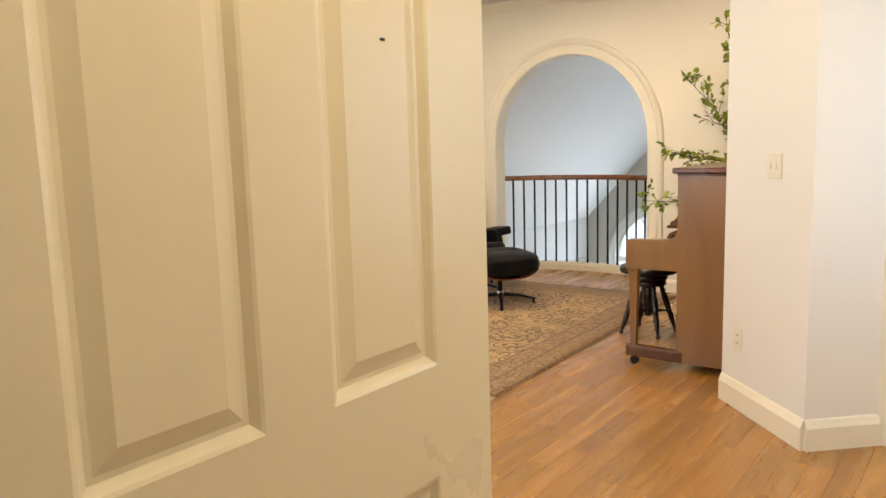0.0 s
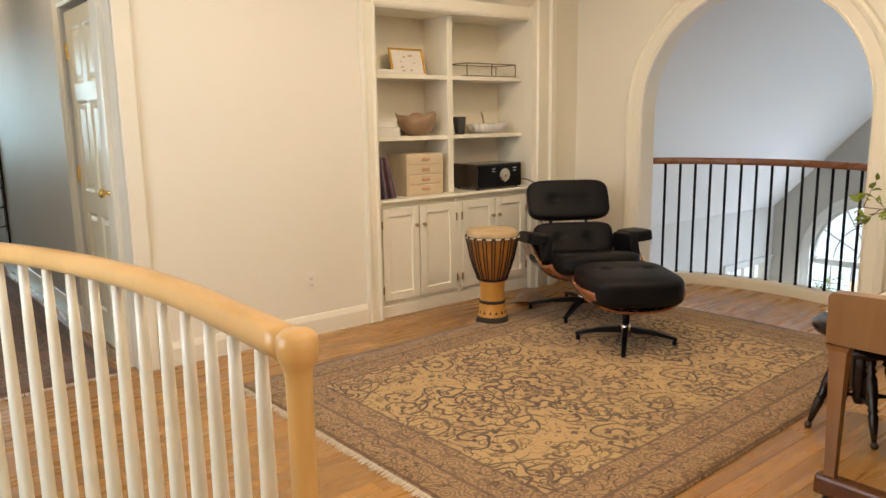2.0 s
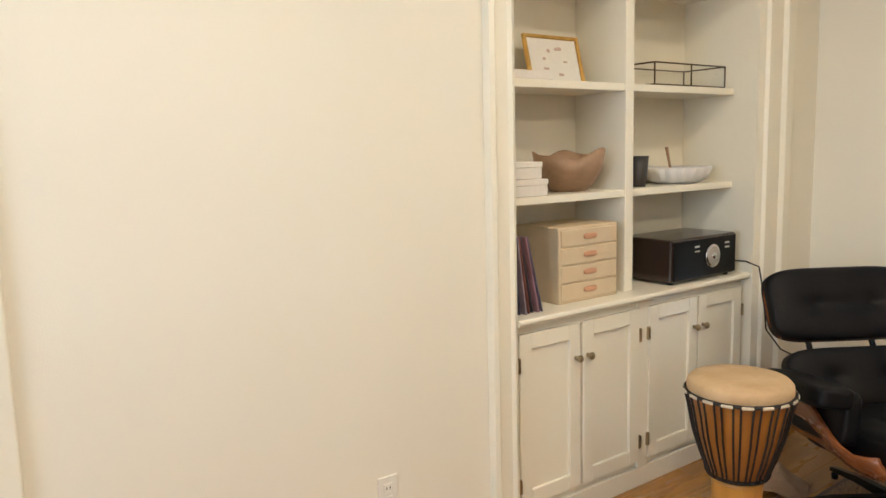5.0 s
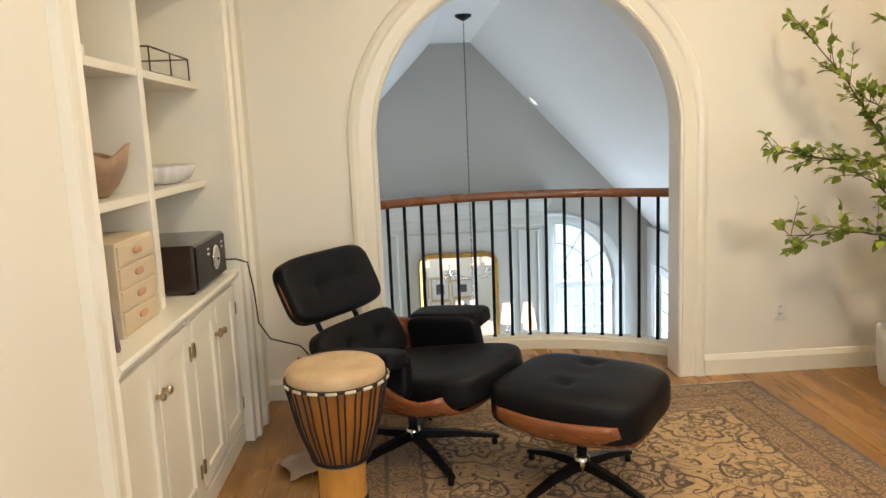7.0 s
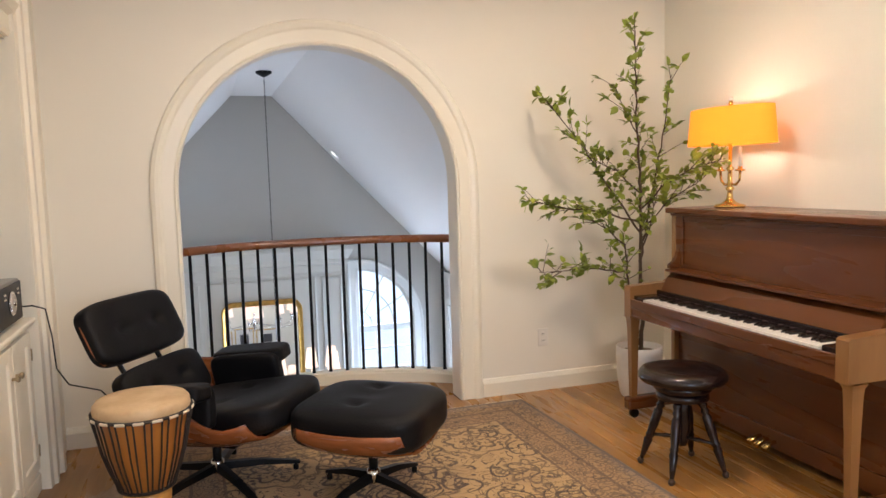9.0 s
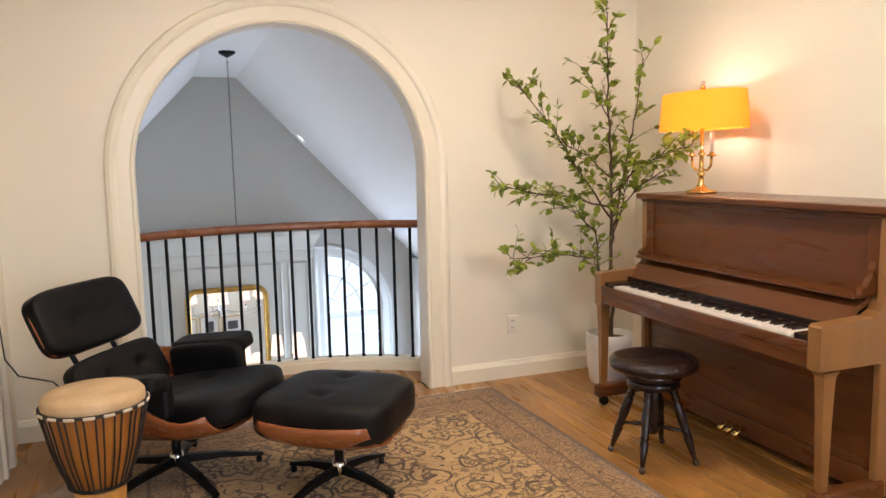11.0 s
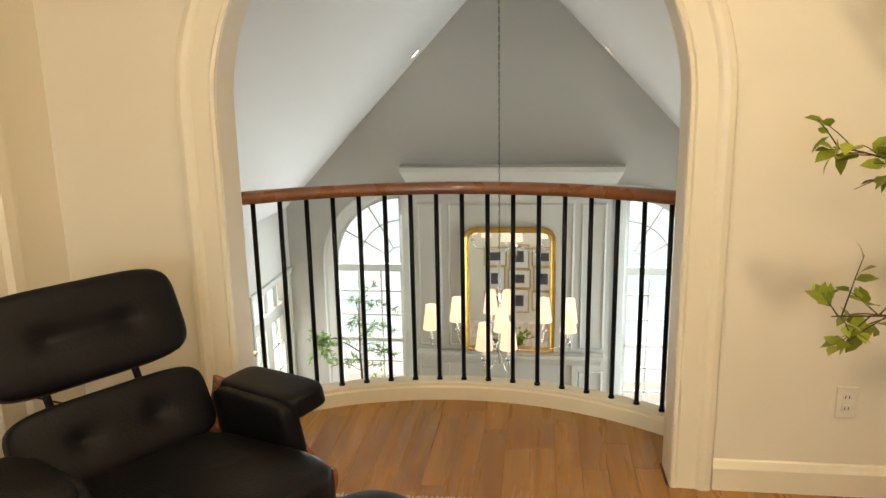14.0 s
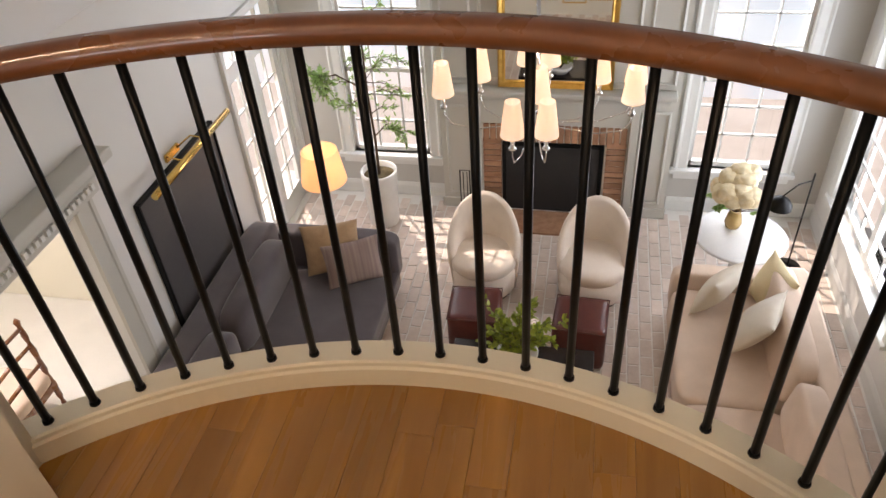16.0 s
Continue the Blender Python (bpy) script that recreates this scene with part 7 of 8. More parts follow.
def painting():
    th = thing("large_painting", (LX0 + 0.002, 3.62, -2.77), "large dark canvas in a thin black frame", "painting")
    hy, h = 0.60, 1.48
    part("canvas", box(bm_new(), 0.004, 0.030, -hy + 0.02, hy - 0.02, 0.02, h - 0.02), mat("dark_canvas", (0.055, 0.050, 0.055), (0.085, 0.075, 0.070), 0.5, scale=1.5, bump=0.2, bscale=80, vary=0.2), th)
    for b in ((-hy, -hy + 0.022, 0, h), (hy - 0.022, hy, 0, h)):
        part("frame_side", box(bm_new(), 0, 0.045, b[0], b[1], b[2], b[3], 0.004), BLACKM, th)
    for z in (0.0, h - 0.022):
        part("frame_rail", box(bm_new(), 0, 0.0445, -hy + 0.0225, hy - 0.0225, z, z + 0.022, 0.004), BLACKM, th)
    th = thing("picture_light", (LX0 + 0.002, 3.62, -1.23), "long brass picture light over the painting", "picture light")
    part("wall_plate", box(bm_new(), 0, 0.02, -0.10, 0.10, -0.03, 0.03, 0.004), BRASS, th)
    for y in (-0.16, 0.16):
        part("arm", tube(bm_new(), [(0.01, y * 0.4, 0.0), (0.10, y, 0.06), (0.19, y, 0.045)], 0.007, 8), BRASS, th)
    sh = tube(bm_new(), [(0.20, -0.60, 0.03), (0.20, 0.60, 0.03)], 0.026, 16)
    part("lamp_tube", sh, BRASS, th)


def sofa_left():
    th = thing("plum_sofa", (-1.95, 3.2, LZ), "deep plum-grey velvet sofa against the wall", "sofa")
    W = dict(world=False)
    part("base", box(bm_new(), -0.66, 0.66, -1.35, 1.17, 0.10, 0.28, 0.03), SUEDE, th)
    for k in range(2):
        y = -0.78 + 1.13 * k
        part("seat_cushion", pad(bm_new(), 1.0, 1.11, 0.20, 7, 12, (0.19, y, 0.36), -0.012), SUEDE, th)
        part("back_cushion", pad(bm_new(), 0.25, 1.09, 0.42, 5, 12, (-0.34, y, 0.62)), SUEDE, th)
    part("back_rest", pad(bm_new(), 0.26, 2.52, 0.62, 8, 14, (-0.56, -0.09, 0.50)), SUEDE, th)
    part("armrest", pad(bm_new(), 1.28, 0.20, 0.50, 8, 12, (0.02, 1.20, 0.40)), SUEDE, th)
    part("armrest", pad(bm_new(), 1.28, 0.20, 0.50, 8, 12, (0.02, -1.40, 0.40)), SUEDE, th)
    for x in (-0.55, 0.58):
        for y in (-1.3, 1.2):
            part("foot", lathe(bm_new(), [(0, 0), (0.018, 0), (0.028, 0.10), (0, 0.10)], 12, (x, y, 0)), EBONY, th)
    a = thing("throw_pillow", (-1.80, 4.10, LZ + 0.46), "square tan fur cushion propped on the sofa", "cushion")
    part("cover", pillow(bm_new(), 0.50, 0.48, 0.17, rot_y(-14), (0, 0, 0.24)), mat("tan_fur", (0.50, 0.34, 0.20), (0.40, 0.26, 0.15), 0.95, scale=12, bump=0.9, bscale=120, vary=0.15), a)
    a.rotation_euler = (0, 0, radians(-70))
    a = thing("throw_pillow", (-1.58, 3.98, LZ + 0.46), "striped grey-brown cushion propped on the sofa", "cushion")
    part("cover", pillow(bm_new(), 0.50, 0.40, 0.15, rot_y(-20), (0, 0, 0.20)), mat("striped_weave", (0.20, 0.14, 0.13), (0.33, 0.25, 0.22), 0.95, scale=5, stretch=(0.2, 6, 0.2), bump=0.4, bscale=90), a)
    a.rotation_euler = (0, 0, radians(-62))


def floor_lamp():
    th = thing("floor_lamp", (-2.06, 4.80, LZ), "slim floor lamp with a glowing cream drum shade", "lamp")
    part("base", lathe(bm_new(), [(0, 0), (0.13, 0), (0.13, 0.015), (0.02, 0.03), (0, 0.03)], 24), BRASS, th)
    part("pole", tube(bm_new(), [(0, 0, 0.02), (0, 0, 1.25)], 0.010, 10), BRASS, th)
    part("shade", lathe(bm_new(), [(0.215, 0.93), (0.165, 1.25)], 32), shade_mat("cream_drum_shade", (1.0, 0.66, 0.36), 0.45), th, "glowing cream shade")
    lamp_point("floor_lamp_bulb", (-2.06, 4.80, LZ + 1.1), 2.6, (1.0, 0.70, 0.42), 0.05)


def barrel_chair(x, y, rz):
    th = thing("barrel_chair", (x, y, LZ), "cream boucle barrel chair with a high rounded back", "armchair", "chairs by the hearth", rz=rz)
    n = 28
    bm = bm_new()
    prof_top = []
    rings = []
    for k in range(n + 1):
        a = radians(-112 + 224 * k / n)
        zt = 0.43 + 0.45 * max(0, math.cos(a * 0.80)) ** 1.1
        o = Vector((math.sin(a), math.cos(a), 0))
        ring = []
        for r, z in ((0.300, 0.06), (0.322, 0.28), (0.335, zt - 0.06), (0.322, zt - 0.012), (0.295, zt), (0.262, zt - 0.03), (0.215, 0.36), (0.215, 0.06)):
            ring.append(bm.verts.new(o * r + Vector((0, 0, z))))
        rings.append(ring)
    for a, c in zip(rings, rings[1:]):
        for q in range(8):
            bm.faces.new((a[q], a[(q + 1) % 8], c[(q + 1) % 8], c[q])).smooth = True
    bm.faces.new(rings[0])
    bm.faces.new(rings[-1])
    bmesh.ops.recalc_face_normals(bm, faces=bm.faces[:])
    part("backrest", bm, BOUCLE, th)
    part("seat", lathe(bm_new(), [(0, 0.30), (0.29, 0.30), (0.312, 0.33), (0.314, 0.39), (0.295, 0.425), (0.22, 0.445), (0, 0.452)], 32), BOUCLE, th)
    part("skirt", lathe(bm_new(), [(0, 0.05), (0.285, 0.05), (0.300, 0.07), (0.311, 0.30), (0, 0.30)], 32), BOUCLE, th)
    part("plinth", lathe(bm_new(), [(0, 0), (0.26, 0), (0.26, 0.055), (0, 0.055)], 28), EBONY, th)
    return th


def leather_cube(x, y, rz):
    th = thing("leather_cube", (x, y, LZ), "oxblood leather cube stool with welted edges", "stool", "leather cubes", rz=rz)
    part("body", pad(bm_new(), 0.44, 0.42, 0.44, 12, 12, (0, 0, 0.225)), OXBLOOD, th)
    sq = [(-0.215, -0.205), (0.215, -0.205), (0.215, 0.205), (-0.215, 0.205), (-0.215, -0.205)]
    part("welt", tube(bm_new(), [(a, b, 0.428) for a, b in sq], 0.006, 6), OXBLOOD, th)
    return th


def low_greenery():
    th = thing("coffee_table", (-0.05, 3.22, LZ), "low dark wooden table", "table")
    part("tabletop", box(bm_new(), -0.55, 0.55, -0.32, 0.22, 0.38, 0.42, 0.006), EBONY, th)
    for x in (-0.5, 0.5):
        for y in (-0.27, 0.17):
            part("leg", box(bm_new(), x - 0.025, x + 0.025, y - 0.025, y + 0.025, 0, 0.38, 0.004), EBONY, th)
    th = thing("potted_greenery", (-0.08, 3.26, LZ + 0.42), "bushy green plant in a low bowl", "plant")
    part("bowl", lathe(bm_new(), [(0, 0), (0.10, 0), (0.15, 0.06), (0.16, 0.10), (0.15, 0.10), (0.13, 0.06), (0, 0.05)], 28), POT, th)
    rnd = random.Random(8)
    lf, wd = bm_new(), bm_new()
    for k in range(30):
        a, r = rnd.uniform(0, 6.28), rnd.uniform(0.05, 0.33)
        tip = Vector((r * math.cos(a) * 1.15, r * math.sin(a) * 0.85, rnd.uniform(0.20, 0.46)))
        leafy(lf, wd, [(0, 0, 0.05), tip * 0.55 + Vector((0, 0, 0.10)), tip], 0.004, 0.0015, rnd, 0.035, 0.055, 0.3, 0.05)
    part("stem", wd, BARK, th)
    f = part("foliage", lf, LEAF, th)
    f["kind"] = "stuff"


def sofa_right():
    th = thing("linen_sofa", (1.60, 2.9, LZ), "long oat-coloured linen sofa with loose cushions", "sofa")
    part("base", box(bm_new(), -0.49, 0.48, -1.30, 1.36, 0.08, 0.28, 0.03), LINEN, th)
    for y in (-0.50, 0.72):
        part("seat_cushion", pad(bm_new(), 0.76, 1.215, 0.20, 8, 14, (-0.13, y, 0.36), -0.008), LINEN, th)
        part("back_cushion", pad(bm_new(), 0.20, 1.19, 0.40, 6, 14, (0.27, y, 0.64), 0, (), rot_y(10)), LINEN, th)
    part("back_rest", pad(bm_new(), 0.17, 2.70, 0.62, 8, 14, (0.43, 0.03, 0.49)), LINEN, th)
    part("armrest", pad(bm_new(), 0.98, 0.17, 0.46, 7, 12, (0.0, 1.42, 0.36)), LINEN, th)
    part("armrest", pad(bm_new(), 0.98, 0.17, 0.46, 7, 12, (0.0, -1.20, 0.36)), LINEN, th)
    for x in (-0.42, 0.40):
        for y in (-1.2, 1.3):
            part("foot", lathe(bm_new(), [(0, 0), (0.02, 0), (0.028, 0.08), (0, 0.08)], 12, (x, y, 0)), EBONY, th)
    cr = mat("cream_cushion", (0.70, 0.63, 0.53), (0.64, 0.57, 0.47), 0.95, scale=6, bump=0.5, bscale=160)
    for x, y, w, rz, tilt, m, lb in ((1.43, 4.00, 0.45, 140, -22, cr, "cream square scatter cushion"), (1.66, 3.62, 0.47, 160, -34, cr, "cream square scatter cushion tipped on its corner"), (1.84, 4.06, 0.43, 195, -18, mat("butter_cushion", (0.72, 0.60, 0.38), (0.66, 0.54, 0.33), 0.95, scale=6, bump=0.5, bscale=160), "butter-yellow scatter cushion")):
        a = thing("scatter_cushion", (x, y, LZ + 0.455), lb + " on the sofa", "cushion", "cushions on the linen sofa")
        part("cover", pillow(bm_new(), w, w, 0.18, rot_y(tilt), (0, 0, w * 0.5)), m, a)
        a.rotation_euler = (0, 0, radians(rz))


def round_table():
    th = thing("round_side_table", (1.72, 4.90, LZ), "white round pedestal side table", "table")
    part("tabletop", lathe(bm_new(), [(0, 0.50), (0.385, 0.50), (0.40, 0.512), (0.40, 0.525), (0.385, 0.535), (0, 0.535)], 44), mat("white_marble", (0.78, 0.77, 0.75), (0.70, 0.69, 0.68), 0.25, scale=3, distort=1.0), th)
    part("pedestal", lathe(bm_new(), [(0, 0), (0.20, 0), (0.20, 0.02), (0.05, 0.05), (0.04, 0.25), (0.05, 0.49), (0, 0.50)], 28), POT, th)
    th = thing("flower_vase", (1.66, 5.02, LZ + 0.535), "amber glass vase with a round cream bouquet", "flowers")
    part("vase", lathe(bm_new(), [(0, 0), (0.06, 0), (0.075, 0.05), (0.06, 0.13), (0.045, 0.16), (0.05, 0.18), (0.04, 0.18), (0, 0.03)], 26), mat("amber_ceramic", (0.45, 0.30, 0.12), rough=0.2), th)
    rnd = random.Random(6)
    for k in range(16):
        a, e = rnd.uniform(0, 6.28), rnd.uniform(0.1, 1.5)
        p = Vector((math.cos(a) * math.cos(e), math.sin(a) * math.cos(e), math.sin(e))) * rnd.uniform(0.15, 0.22) + Vector((0, 0, 0.34))
        bm = pad(bm_new(), 0.19, 0.19, 0.17, 2.2, 8, (0, 0, 0))
        for v in bm.verts:
            v.co *= 1 + 0.14 * noise.noise(v.co * 38)
        bm.transform(Matrix.Translation(p))
        part("blossom", bm, mat("cream_petal", (0.74, 0.64, 0.44), (0.66, 0.52, 0.30), 0.8, scale=20, bump=0.6, bscale=60) if k == 0 else bpy.data.materials["cream_petal"], th)
    lf, wd = bm_new(), bm_new()
    for k in range(7):
        a = rnd.uniform(0, 6.28)
        leafy(lf, wd, [(0, 0, 0.15), (0.10 * math.cos(a), 0.10 * math.sin(a), 0.22), (0.22 * math.cos(a), 0.22 * math.sin(a), 0.26)], 0.004, 0.002, rnd, 0.06, 0.06, 0.5, 0.04)
    part("stem", wd, BARK, th)
    f = part("leaves", lf, LEAF2, th)
    f["kind"] = "stuff"
    th = thing("reading_lamp", (2.26, 5.15, LZ), "black metal pharmacy reading lamp", "lamp")
    part("base", lathe(bm_new(), [(0, 0), (0.12, 0), (0.12, 0.012), (0.015, 0.025), (0, 0.025)], 24), BLACKM, th)
    part("pole", tube(bm_new(), [(0, 0, 0.02), (0, 0, 1.05)], 0.008, 8), BLACKM, th)
    part("arm", tube(bm_new(), [(0, 0, 0.98), (-0.13, -0.08, 0.98), (-0.26, -0.18, 0.92)], 0.006, 8), BLACKM, th)
    part("shade", lathe(bm_new(), [(0.10, 0.80), (0.095, 0.84), (0.06, 0.89), (0.02, 0.915), (0, 0.92)], 26, (-0.26, -0.18, 0)), BLACKM, th, "black dome shade")


def olive_tree():
    th = thing("olive_tree", (-1.74, 5.45, LZ), "slender indoor olive tree in a tall white planter", "tree")
    pl = part("planter", lathe(bm_new(), [(0, 0), (0.15, 0), (0.155, 0.02), (0.185, 0.60), (0.188, 0.64), (0.165, 0.64), (0.16, 0.58), (0, 0.58)], 40), POT, th, "tall tapered white planter")
    part("soil", lathe(bm_new(), [(0, 0.595), (0.162, 0.585)], 24), SOIL, pl)
    rnd = random.Random(21)
    lf, wd = bm_new(), bm_new()
    tube(wd, [(0, 0, 0.58), (0.01, 0, 1.0), (-0.01, 0.01, 1.5), (0.0, 0, 1.95), (0.01, 0, 2.2)], [0.016, 0.014, 0.012, 0.009, 0.005], 8)
    for k in range(16):
        z = rnd.uniform(1.25, 2.15)
        a = rnd.uniform(0, 6.28)
        ln = rnd.uniform(0.22, 0.50)
        tip = Vector((ln * math.cos(a), ln * math.sin(a) * 0.6, z + rnd.uniform(-0.10, 0.22)))
        leafy(lf, wd, [(0, 0, z), Vector((0, 0, z)).lerp(tip, 0.5) + Vector((0, 0, 0.06)), tip], 0.005, 0.0015, rnd, 0.018, 0.048, 0.25, 0.10, 0.30)
    for k in range(16):
        a, r = rnd.uniform(0, 6.28), rnd.uniform(0.08, 0.20)
        cx_, cz_ = (-0.46, 1.62) if k < 11 else (0.26, 1.12)
        tip = Vector((cx_ + r * math.cos(a), -0.08 + r * math.sin(a) * 0.7, cz_ + rnd.uniform(-0.24, 0.16)))
        leafy(lf, wd, [(0, 0, cz_ - 0.1), (cx_ * 0.6, -0.04, cz_ + 0.08), (cx_, -0.06, cz_ + 0.05), tip], 0.004, 0.0012, rnd, 0.016, 0.048, 0.60, 0.07, 0.32)
    part("trunk", wd, BARK, th, "thin upright trunk and limbs")
    f = part("foliage", lf, LEAF2, th)
    f["kind"] = "stuff"


def carved_chair():
    th = thing("carved_chair", (-3.90, 2.35, LZ), "carved walnut chair with a cream seat", "chair", rz=180)
    part("seat", pad(bm_new(), 0.48, 0.48, 0.12, 6, 8, (0, 0, 0.46)), LINEN, th)
    part("apron", box(bm_new(), -0.23, 0.23, -0.23, 0.23, 0.34, 0.41, 0.006), WALNUT, th)
    prof = [(0, 0.014), (0.15, 0.020), (0.18, 0.013), (0.22, 0.024), (0.40, 0.020), (0.46, 0.013), (0.5, 0.024), (0.62, 0.018), (0.70, 0.026), (0.78, 0.014), (0.84, 0.024), (0.93, 0.016), (0.97, 0.026), (1.0, 0.006)]
    for x, y, h in ((-0.21, -0.21, 1.10), (-0.21, 0.21, 1.10), (0.21, -0.21, 0.40), (0.21, 0.21, 0.40)):
        part("leg", tube(bm_new(), [(x, y, h * f) for f, r in prof], [r for f, r in prof], 12), WALNUT, th)
    for z in (0.62, 0.82, 1.0):
        part("back_rail", tube(bm_new(), [(-0.21, -0.20, z), (-0.22, 0, z + 0.02), (-0.21, 0.20, z)], 0.016, 8), WALNUT, th)


def under_balcony():
    """What the tall mirror shows: a lit wall of small framed prints below the balcony."""
    # Two assumed lights, out of view, brighten the wall in the mirror.
    for x in (-0.42, 0.42):
        th = thing("assumed_downlight", (x, 0.47, -0.349), "assumed small white recessed ceiling light, out of view", "ceiling light", "recessed lights")
        part("trim_ring", lathe(bm_new(), [(0.055, 0.0), (0.085, 0.0), (0.088, 0.010), (0.085, 0.028), (0.055, 0.028)], 24), CEIL, th)
        lamp_area("under_balcony_lamp", (x, 0.47, -0.36), (x, 0.40, -3.0), 0.11, 0.11, 11.0, WARM)
    for i in range(3):
        for j in range(3):
            w, h = (0.17, 0.22) if (i + j) % 2 else (0.20, 0.17)
            th = thing("framed_print", (-0.50 + 0.46 * i, 0.302, -2.72 + 0.44 * j), "small dark print in a pale frame on the wall", "picture", "gallery of prints")
            for x0, x1, z0, z1 in ((-w - 0.02, -w, -h - 0.02, h + 0.02), (w, w + 0.02, -h - 0.02, h + 0.02), (-w, w, h, h + 0.02), (-w, w, -h - 0.02, -h)):
                part("frame_rail", box(bm_new(), x0, x1, 0.0, 0.022, z0, z1, 0.002, 1), GOLD, th)
            part("mat_board", box(bm_new(), -w, w, 0.0, 0.008, -h, h), PAPER, th)
            part("print", box(bm_new(), -w * 0.5, w * 0.5, 0.0085, 0.010, -h * 0.5, h * 0.5), bpy.data.materials["dark_canvas"], th)


chimney()
gilt_mirror()
chandelier()
spots_on_slope()
glazed_doors()
side_window()
cased_doorway()
painting()
sofa_left()
floor_lamp()
barrel_chair(-0.53, 4.55, 6)
barrel_chair(0.46, 4.58, -4)
leather_cube(-0.50, 3.84, 3)
leather_cube(0.38, 3.82, -3)
low_greenery()
sofa_right()
round_table()
olive_tree()
carved_chair()
under_balcony()

# brick pavers in a running bond
paver = mesh_of(box(bm_new(), -0.047, 0.047, -0.097, 0.097, -0.013, 0.0, 0.003, 1), "paver", PAVER)
PAVER_J = mat("pale_brick_paver_joined", (0.68, 0.58, 0.51), (0.59, 0.48, 0.41), 0.5, scale=9, bump=0.4, bscale=60, vary=0.12, spread=0.10, island=True)
spots_ = []
row, x = 0, LX0 + 0.06
while x < LX1 - 0.04:
    y = 0.42 + (0.103 if row % 2 else 0)
    while y < 5.86:
        spots_.append((x, y))
        y += 0.206
    x += 0.106
    row += 1
inner = [p for p in spots_ if -1.25 < p[0] < 1.20 and 3.2 < p[1] < 5.75][:290]
for x, y in inner:
    piece("paver", paver, floor_low, pose(x, y, LZ))
chosen = set(inner)
verts, faces = [], []
for x, y in spots_:
    if (x, y) in chosen:
        continue
    i = len(verts)
    verts += [(x + sx * 0.047, y + sy * 0.097, z) for z in (LZ - 0.013, LZ) for sx, sy in ((-1, -1), (1, -1), (1, 1), (-1, 1))]
    faces += [[i + k for k in f] for f in ((4, 5, 6, 7), (0, 1, 5, 4), (1, 2, 6, 5), (2, 3, 7, 6), (3, 0, 4, 7))]
me = bpy.data.meshes.new("pavers")
me.from_pydata(verts, [], faces)
me.materials.append(PAVER_J)
ob = new("pavers", me)
ob.parent = floor_low
ob["kind"] = "stuff"

# ---- the corridor and the far room ----
carpet("hall_runner", -3.95, -4.12, 2.40, 0.42, 0, rug_mat("runner_rug", (0.21, 0.125, 0.075), (0.050, 0.026, 0.018), (0.28, 0.09, 0.04), 2.40, 0.42, 0.16, 1.6), "dark rust and brown corridor runner", "x")
th = thing("wall_hook_rail", (-5.3, -3.601, 0.45), "tall dark wall rack with small metal hooks", "coat rack")
part("board", box(bm_new(), -0.045, 0.045, -0.020, -0.001, -0.30, 1.25, 0.004), EBONY, th)
for k in range(8):
    z = -0.20 + 0.18 * k
    part("hook", tube(bm_new(), [(0, -0.02, z), (0, -0.07, z - 0.01), (0, -0.085, z + 0.025)], 0.009, 8), CHROME, th)

# far room shell
FX = -11.6
bm = bm_new()
segs = [(-8.2, -5.62), (-4.78, -4.72), (-3.56, -1.6)]
for a, b in segs:
    box(bm, FX - 0.15, FX, a, b, 0, 3.4)
for a, b in ((-5.62, -4.78), (-4.72, -3.56)):
    box(bm, FX - 0.15, FX, a, b, 0, 0.78)
    box(bm, FX - 0.15, FX, a, b, 3.05, 3.4)
struct("wall_far_navy", bm, NAVY, "navy-painted window wall", "wall")
bm = bm_new()
box(bm, -13.0, -6.6, -8.3, -8.2, 0, 3.4)
box(bm, -13.0, -6.6, -1.6, -1.5, 0, 3.4)
struct("wall_far_sides", bm, NAVY, "navy-painted side walls", "wall")
green = outdoors_mat("leafy_light", (0.42, 0.86, 0.66), (0.72, 1.0, 0.96), 2.3, 0.0, 3.0, (0.20, 0.55, 0.36), 1.1)
bm = bm_new()
bm.faces.new([bm.verts.new(p) for p in ((-13.2, -8.2, -1), (-13.2, -1.6, -1), (-13.2, -1.6, 4.5), (-13.2, -8.2, 4.5))])
ob = struct("backdrop_leafy", bm, green, "bright leafy garden beyond the far window", "backdrop")


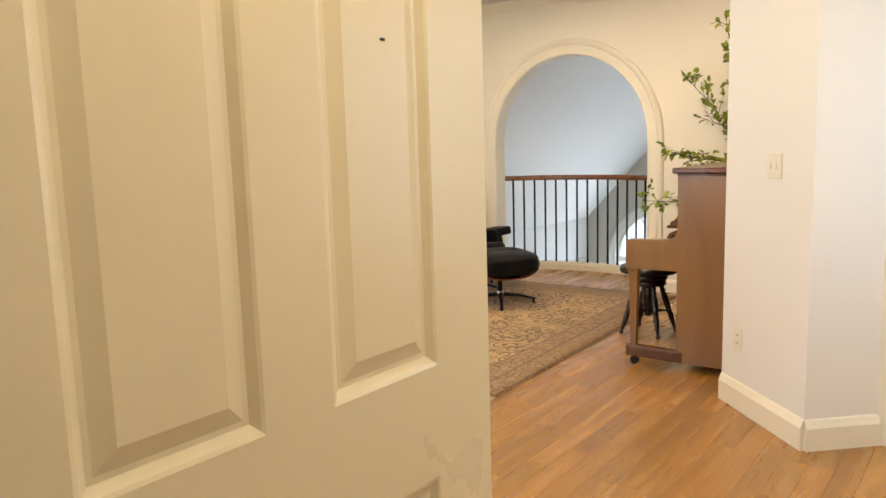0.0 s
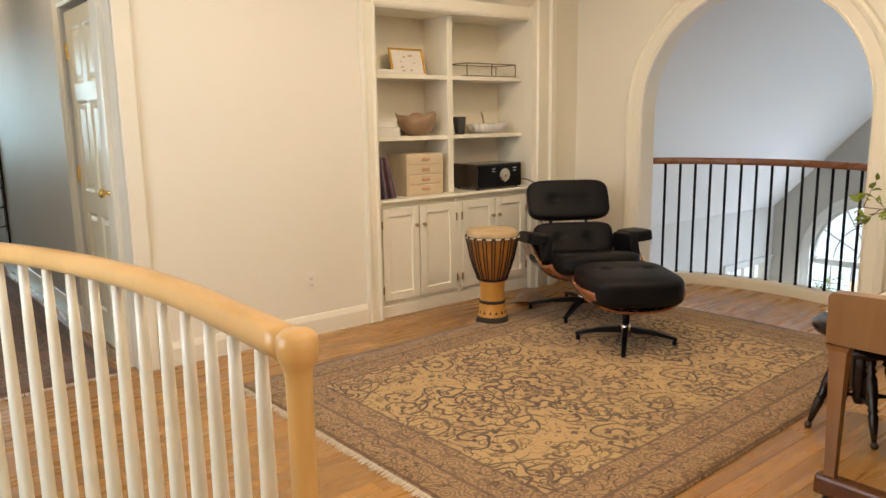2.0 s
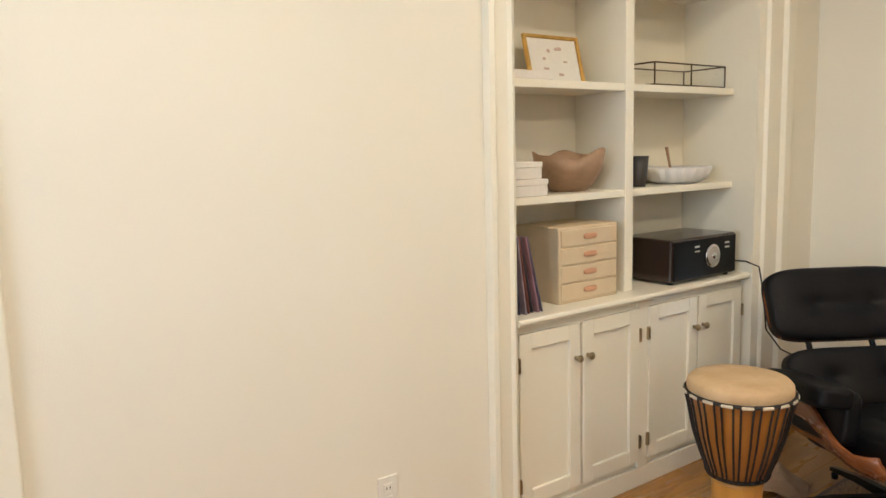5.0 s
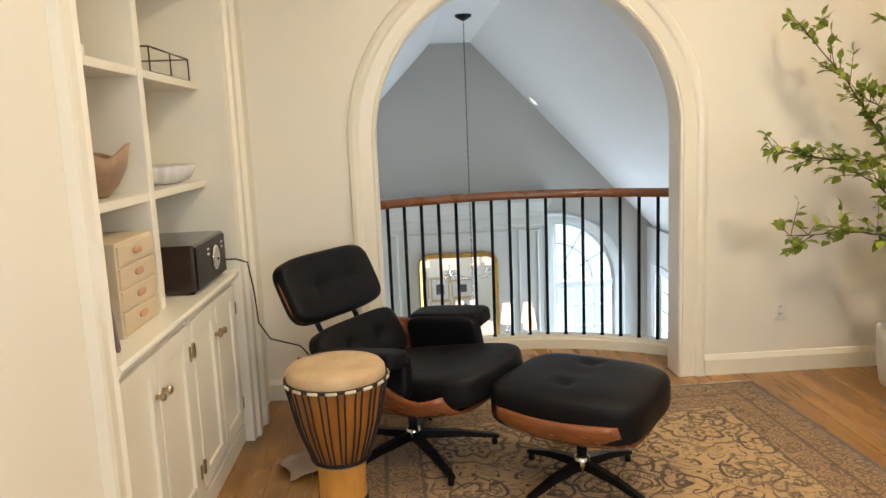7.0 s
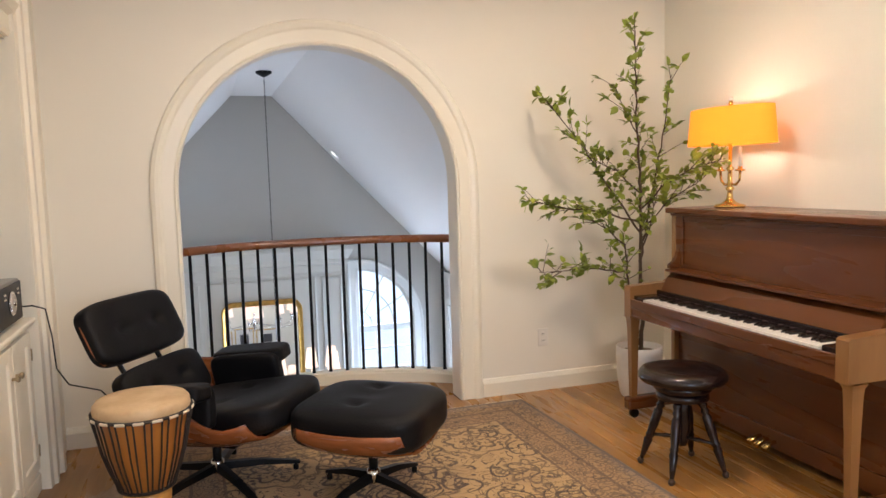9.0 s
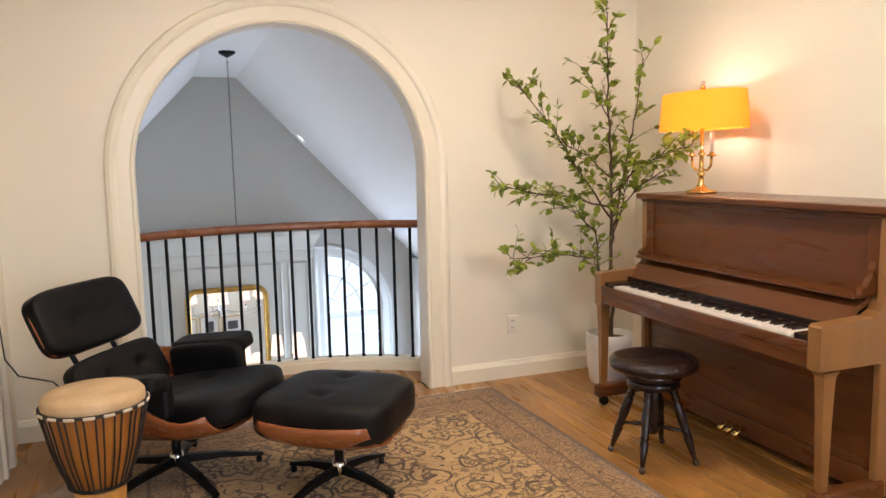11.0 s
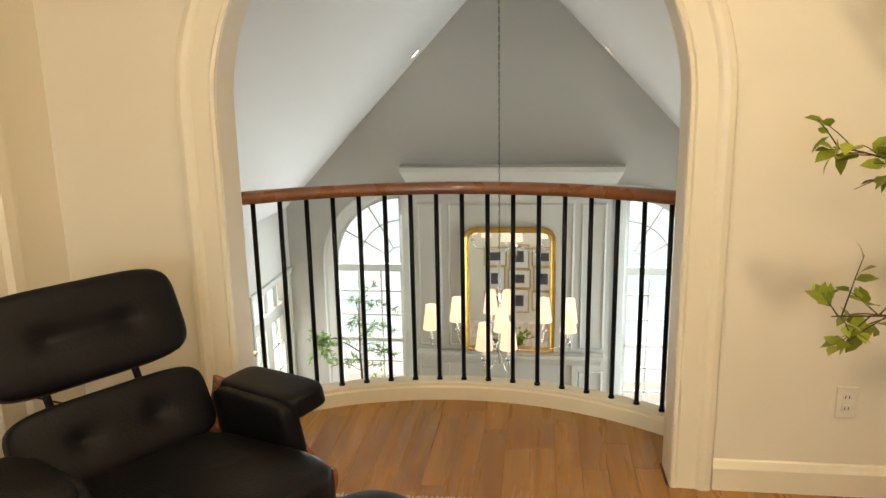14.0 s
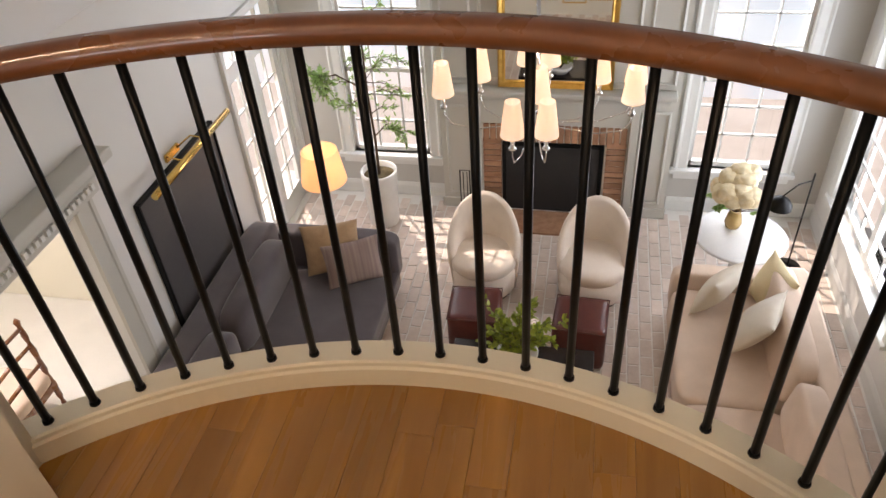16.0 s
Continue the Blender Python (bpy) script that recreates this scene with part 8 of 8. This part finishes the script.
def navy_window(name, y0, y1):
    ob = tagged(new(name), "navy-framed window with an arched head", "window", kind="structure")
    x0, x1 = FX - 0.10, FX - 0.06
    zs, zb = 2.0, 0.78
    cy, r = (y0 + y1) / 2, (y1 - y0) / 2
    bm = bm_new()
    n = 20
    # spandrels above the round head
    for k in range(n):
        a0, a1 = math.pi * k / n, math.pi * (k + 1) / n
        p = [(cy - r * math.cos(a0), zs + r * math.sin(a0)), (cy - r * math.cos(a1), zs + r * math.sin(a1))]
        prism(bm, [p[0], p[1], (p[1][0], 3.06), (p[0][0], 3.06)], FX - 0.14, FX - 0.001, "x")
    part("spandrel", bm, NAVY, ob)
    bm = bm_new()
    box(bm, x0, x1, y0, y1, zs - 0.06, zs + 0.04)
    box(bm, x0, x1, y0, y0 + 0.05, zb, zs)
    box(bm, x0, x1, y1 - 0.05, y1, zb, zs)
    box(bm, x0, x1, y0, y1, zb, zb + 0.06)
    part("window_frame", bm, NAVY, ob)
    bm = bm_new()
    for k in range(1, 5):
        y = y0 + (y1 - y0) * k / 5
        box(bm, x0 + 0.01, x1 - 0.01, y - 0.011, y + 0.011, zb, zs)
    for k in range(1, 4):
        z = zb + (zs - zb) * k / 4
        box(bm, x0 + 0.012, x1 - 0.012, y0, y1, z - 0.011, z + 0.011)
    xm = (x0 + x1) / 2
    for rr in (0.32, 0.66):
        tube(bm, [(xm, cy - rr * r * math.cos(math.pi * k / 16), zs + rr * r * math.sin(math.pi * k / 16)) for k in range(17)], 0.010, 6)
    for a in (40, 90, 140):
        a = radians(a)
        tube(bm, [(xm, cy - 0.32 * r * math.cos(a), zs + 0.32 * r * math.sin(a)), (xm, cy - r * math.cos(a), zs + r * math.sin(a))], 0.010, 6)
    part("glazing_bars", bm, NAVY, ob)


navy_window("window_4", -4.72, -3.56)
navy_window("window_5", -5.62, -4.78)
bm = box(bm_new(), FX + 0.001, FX + 0.02, -8.2, -1.6, 0, 0.14, 0.004)
struct("baseboard", bm, TRIM, "white baseboard of the far room", "baseboard")
th = thing("far_sofa", (-10.4, -4.72, 0.0), "beige upholstered sofa seen through the far doorway", "sofa")
LB = mat("beige_weave", (0.46, 0.29, 0.19), (0.40, 0.25, 0.16), 0.9, scale=5, bump=0.4, bscale=120)
part("base", box(bm_new(), -0.45, 0.45, -0.85, 0.55, 0.10, 0.40, 0.04), LB, th)
part("seat_cushion", pad(bm_new(), 0.80, 1.30, 0.20, 6, 10, (0, -0.15, 0.46)), LB, th)
part("armrest", pad(bm_new(), 0.92, 0.26, 0.62, 5, 10, (0, 0.52, 0.42)), LB, th)
part("back_rest", pad(bm_new(), 0.26, 1.40, 0.78, 5, 10, (-0.38, -0.15, 0.56)), LB, th)
for x in (-0.38, 0.38):
    part("foot", lathe(bm_new(), [(0, 0), (0.03, 0), (0.03, 0.105), (0, 0.105)], 10, (x, 0.5, 0)), EBONY, th)
    part("foot", lathe(bm_new(), [(0, 0), (0.03, 0), (0.03, 0.105), (0, 0.105)], 10, (x, -0.75, 0)), EBONY, th)
th = thing("sofa_pillow", (-10.45, -4.30, 0.56), "rust and cream pillow on the sofa", "cushion")
part("cover", pad(bm_new(), 0.16, 0.42, 0.40, 3, 9, (0, 0, 0.19), 0, (), rot_y(-15)), mat("rust_weave", (0.34, 0.17, 0.12), (0.45, 0.30, 0.22), 0.95, scale=9), th)
th = thing("folding_side_table", (-9.3, -4.70, 0.0), "black cross-legged side table", "table")
part("tabletop", box(bm_new(), -0.22, 0.22, -0.28, 0.28, 0.56, 0.585, 0.005), EBONY, th)
for x in (-0.18, 0.18):
    for s in (-1, 1):
        part("leg", tube(bm_new(), [(x, s * 0.24, 0.0), (x, -s * 0.22, 0.56)], 0.016, 8), EBONY, th)
th = thing("ceramic_lamp", (-9.3, -4.72, 0.585), "dark ceramic table lamp with a wide cream shade", "lamp")
part("body", lathe(bm_new(), [(0, 0), (0.08, 0), (0.10, 0.04), (0.17, 0.16), (0.18, 0.19), (0.04, 0.22), (0.03, 0.26), (0, 0.26)], 26), mat("dark_glaze", (0.05, 0.032, 0.025), rough=0.3), th)
part("shade", lathe(bm_new(), [(0.30, 0.26), (0.17, 0.52)], 32), mat("cream_linen_shade", (0.80, 0.72, 0.58), rough=0.9), th, "wide cream shade")
th = thing("small_rug", (-9.2, -4.75, 0.0), "pale rose rug under the side table", "rug")
part("weave", box(bm_new(), -0.9, 0.55, -0.6, 0.42, 0.0, 0.010, 0.003, 1), mat("rose_rug", (0.50, 0.37, 0.32), (0.42, 0.30, 0.26), 0.95, scale=14, bump=0.5, bscale=120), th)
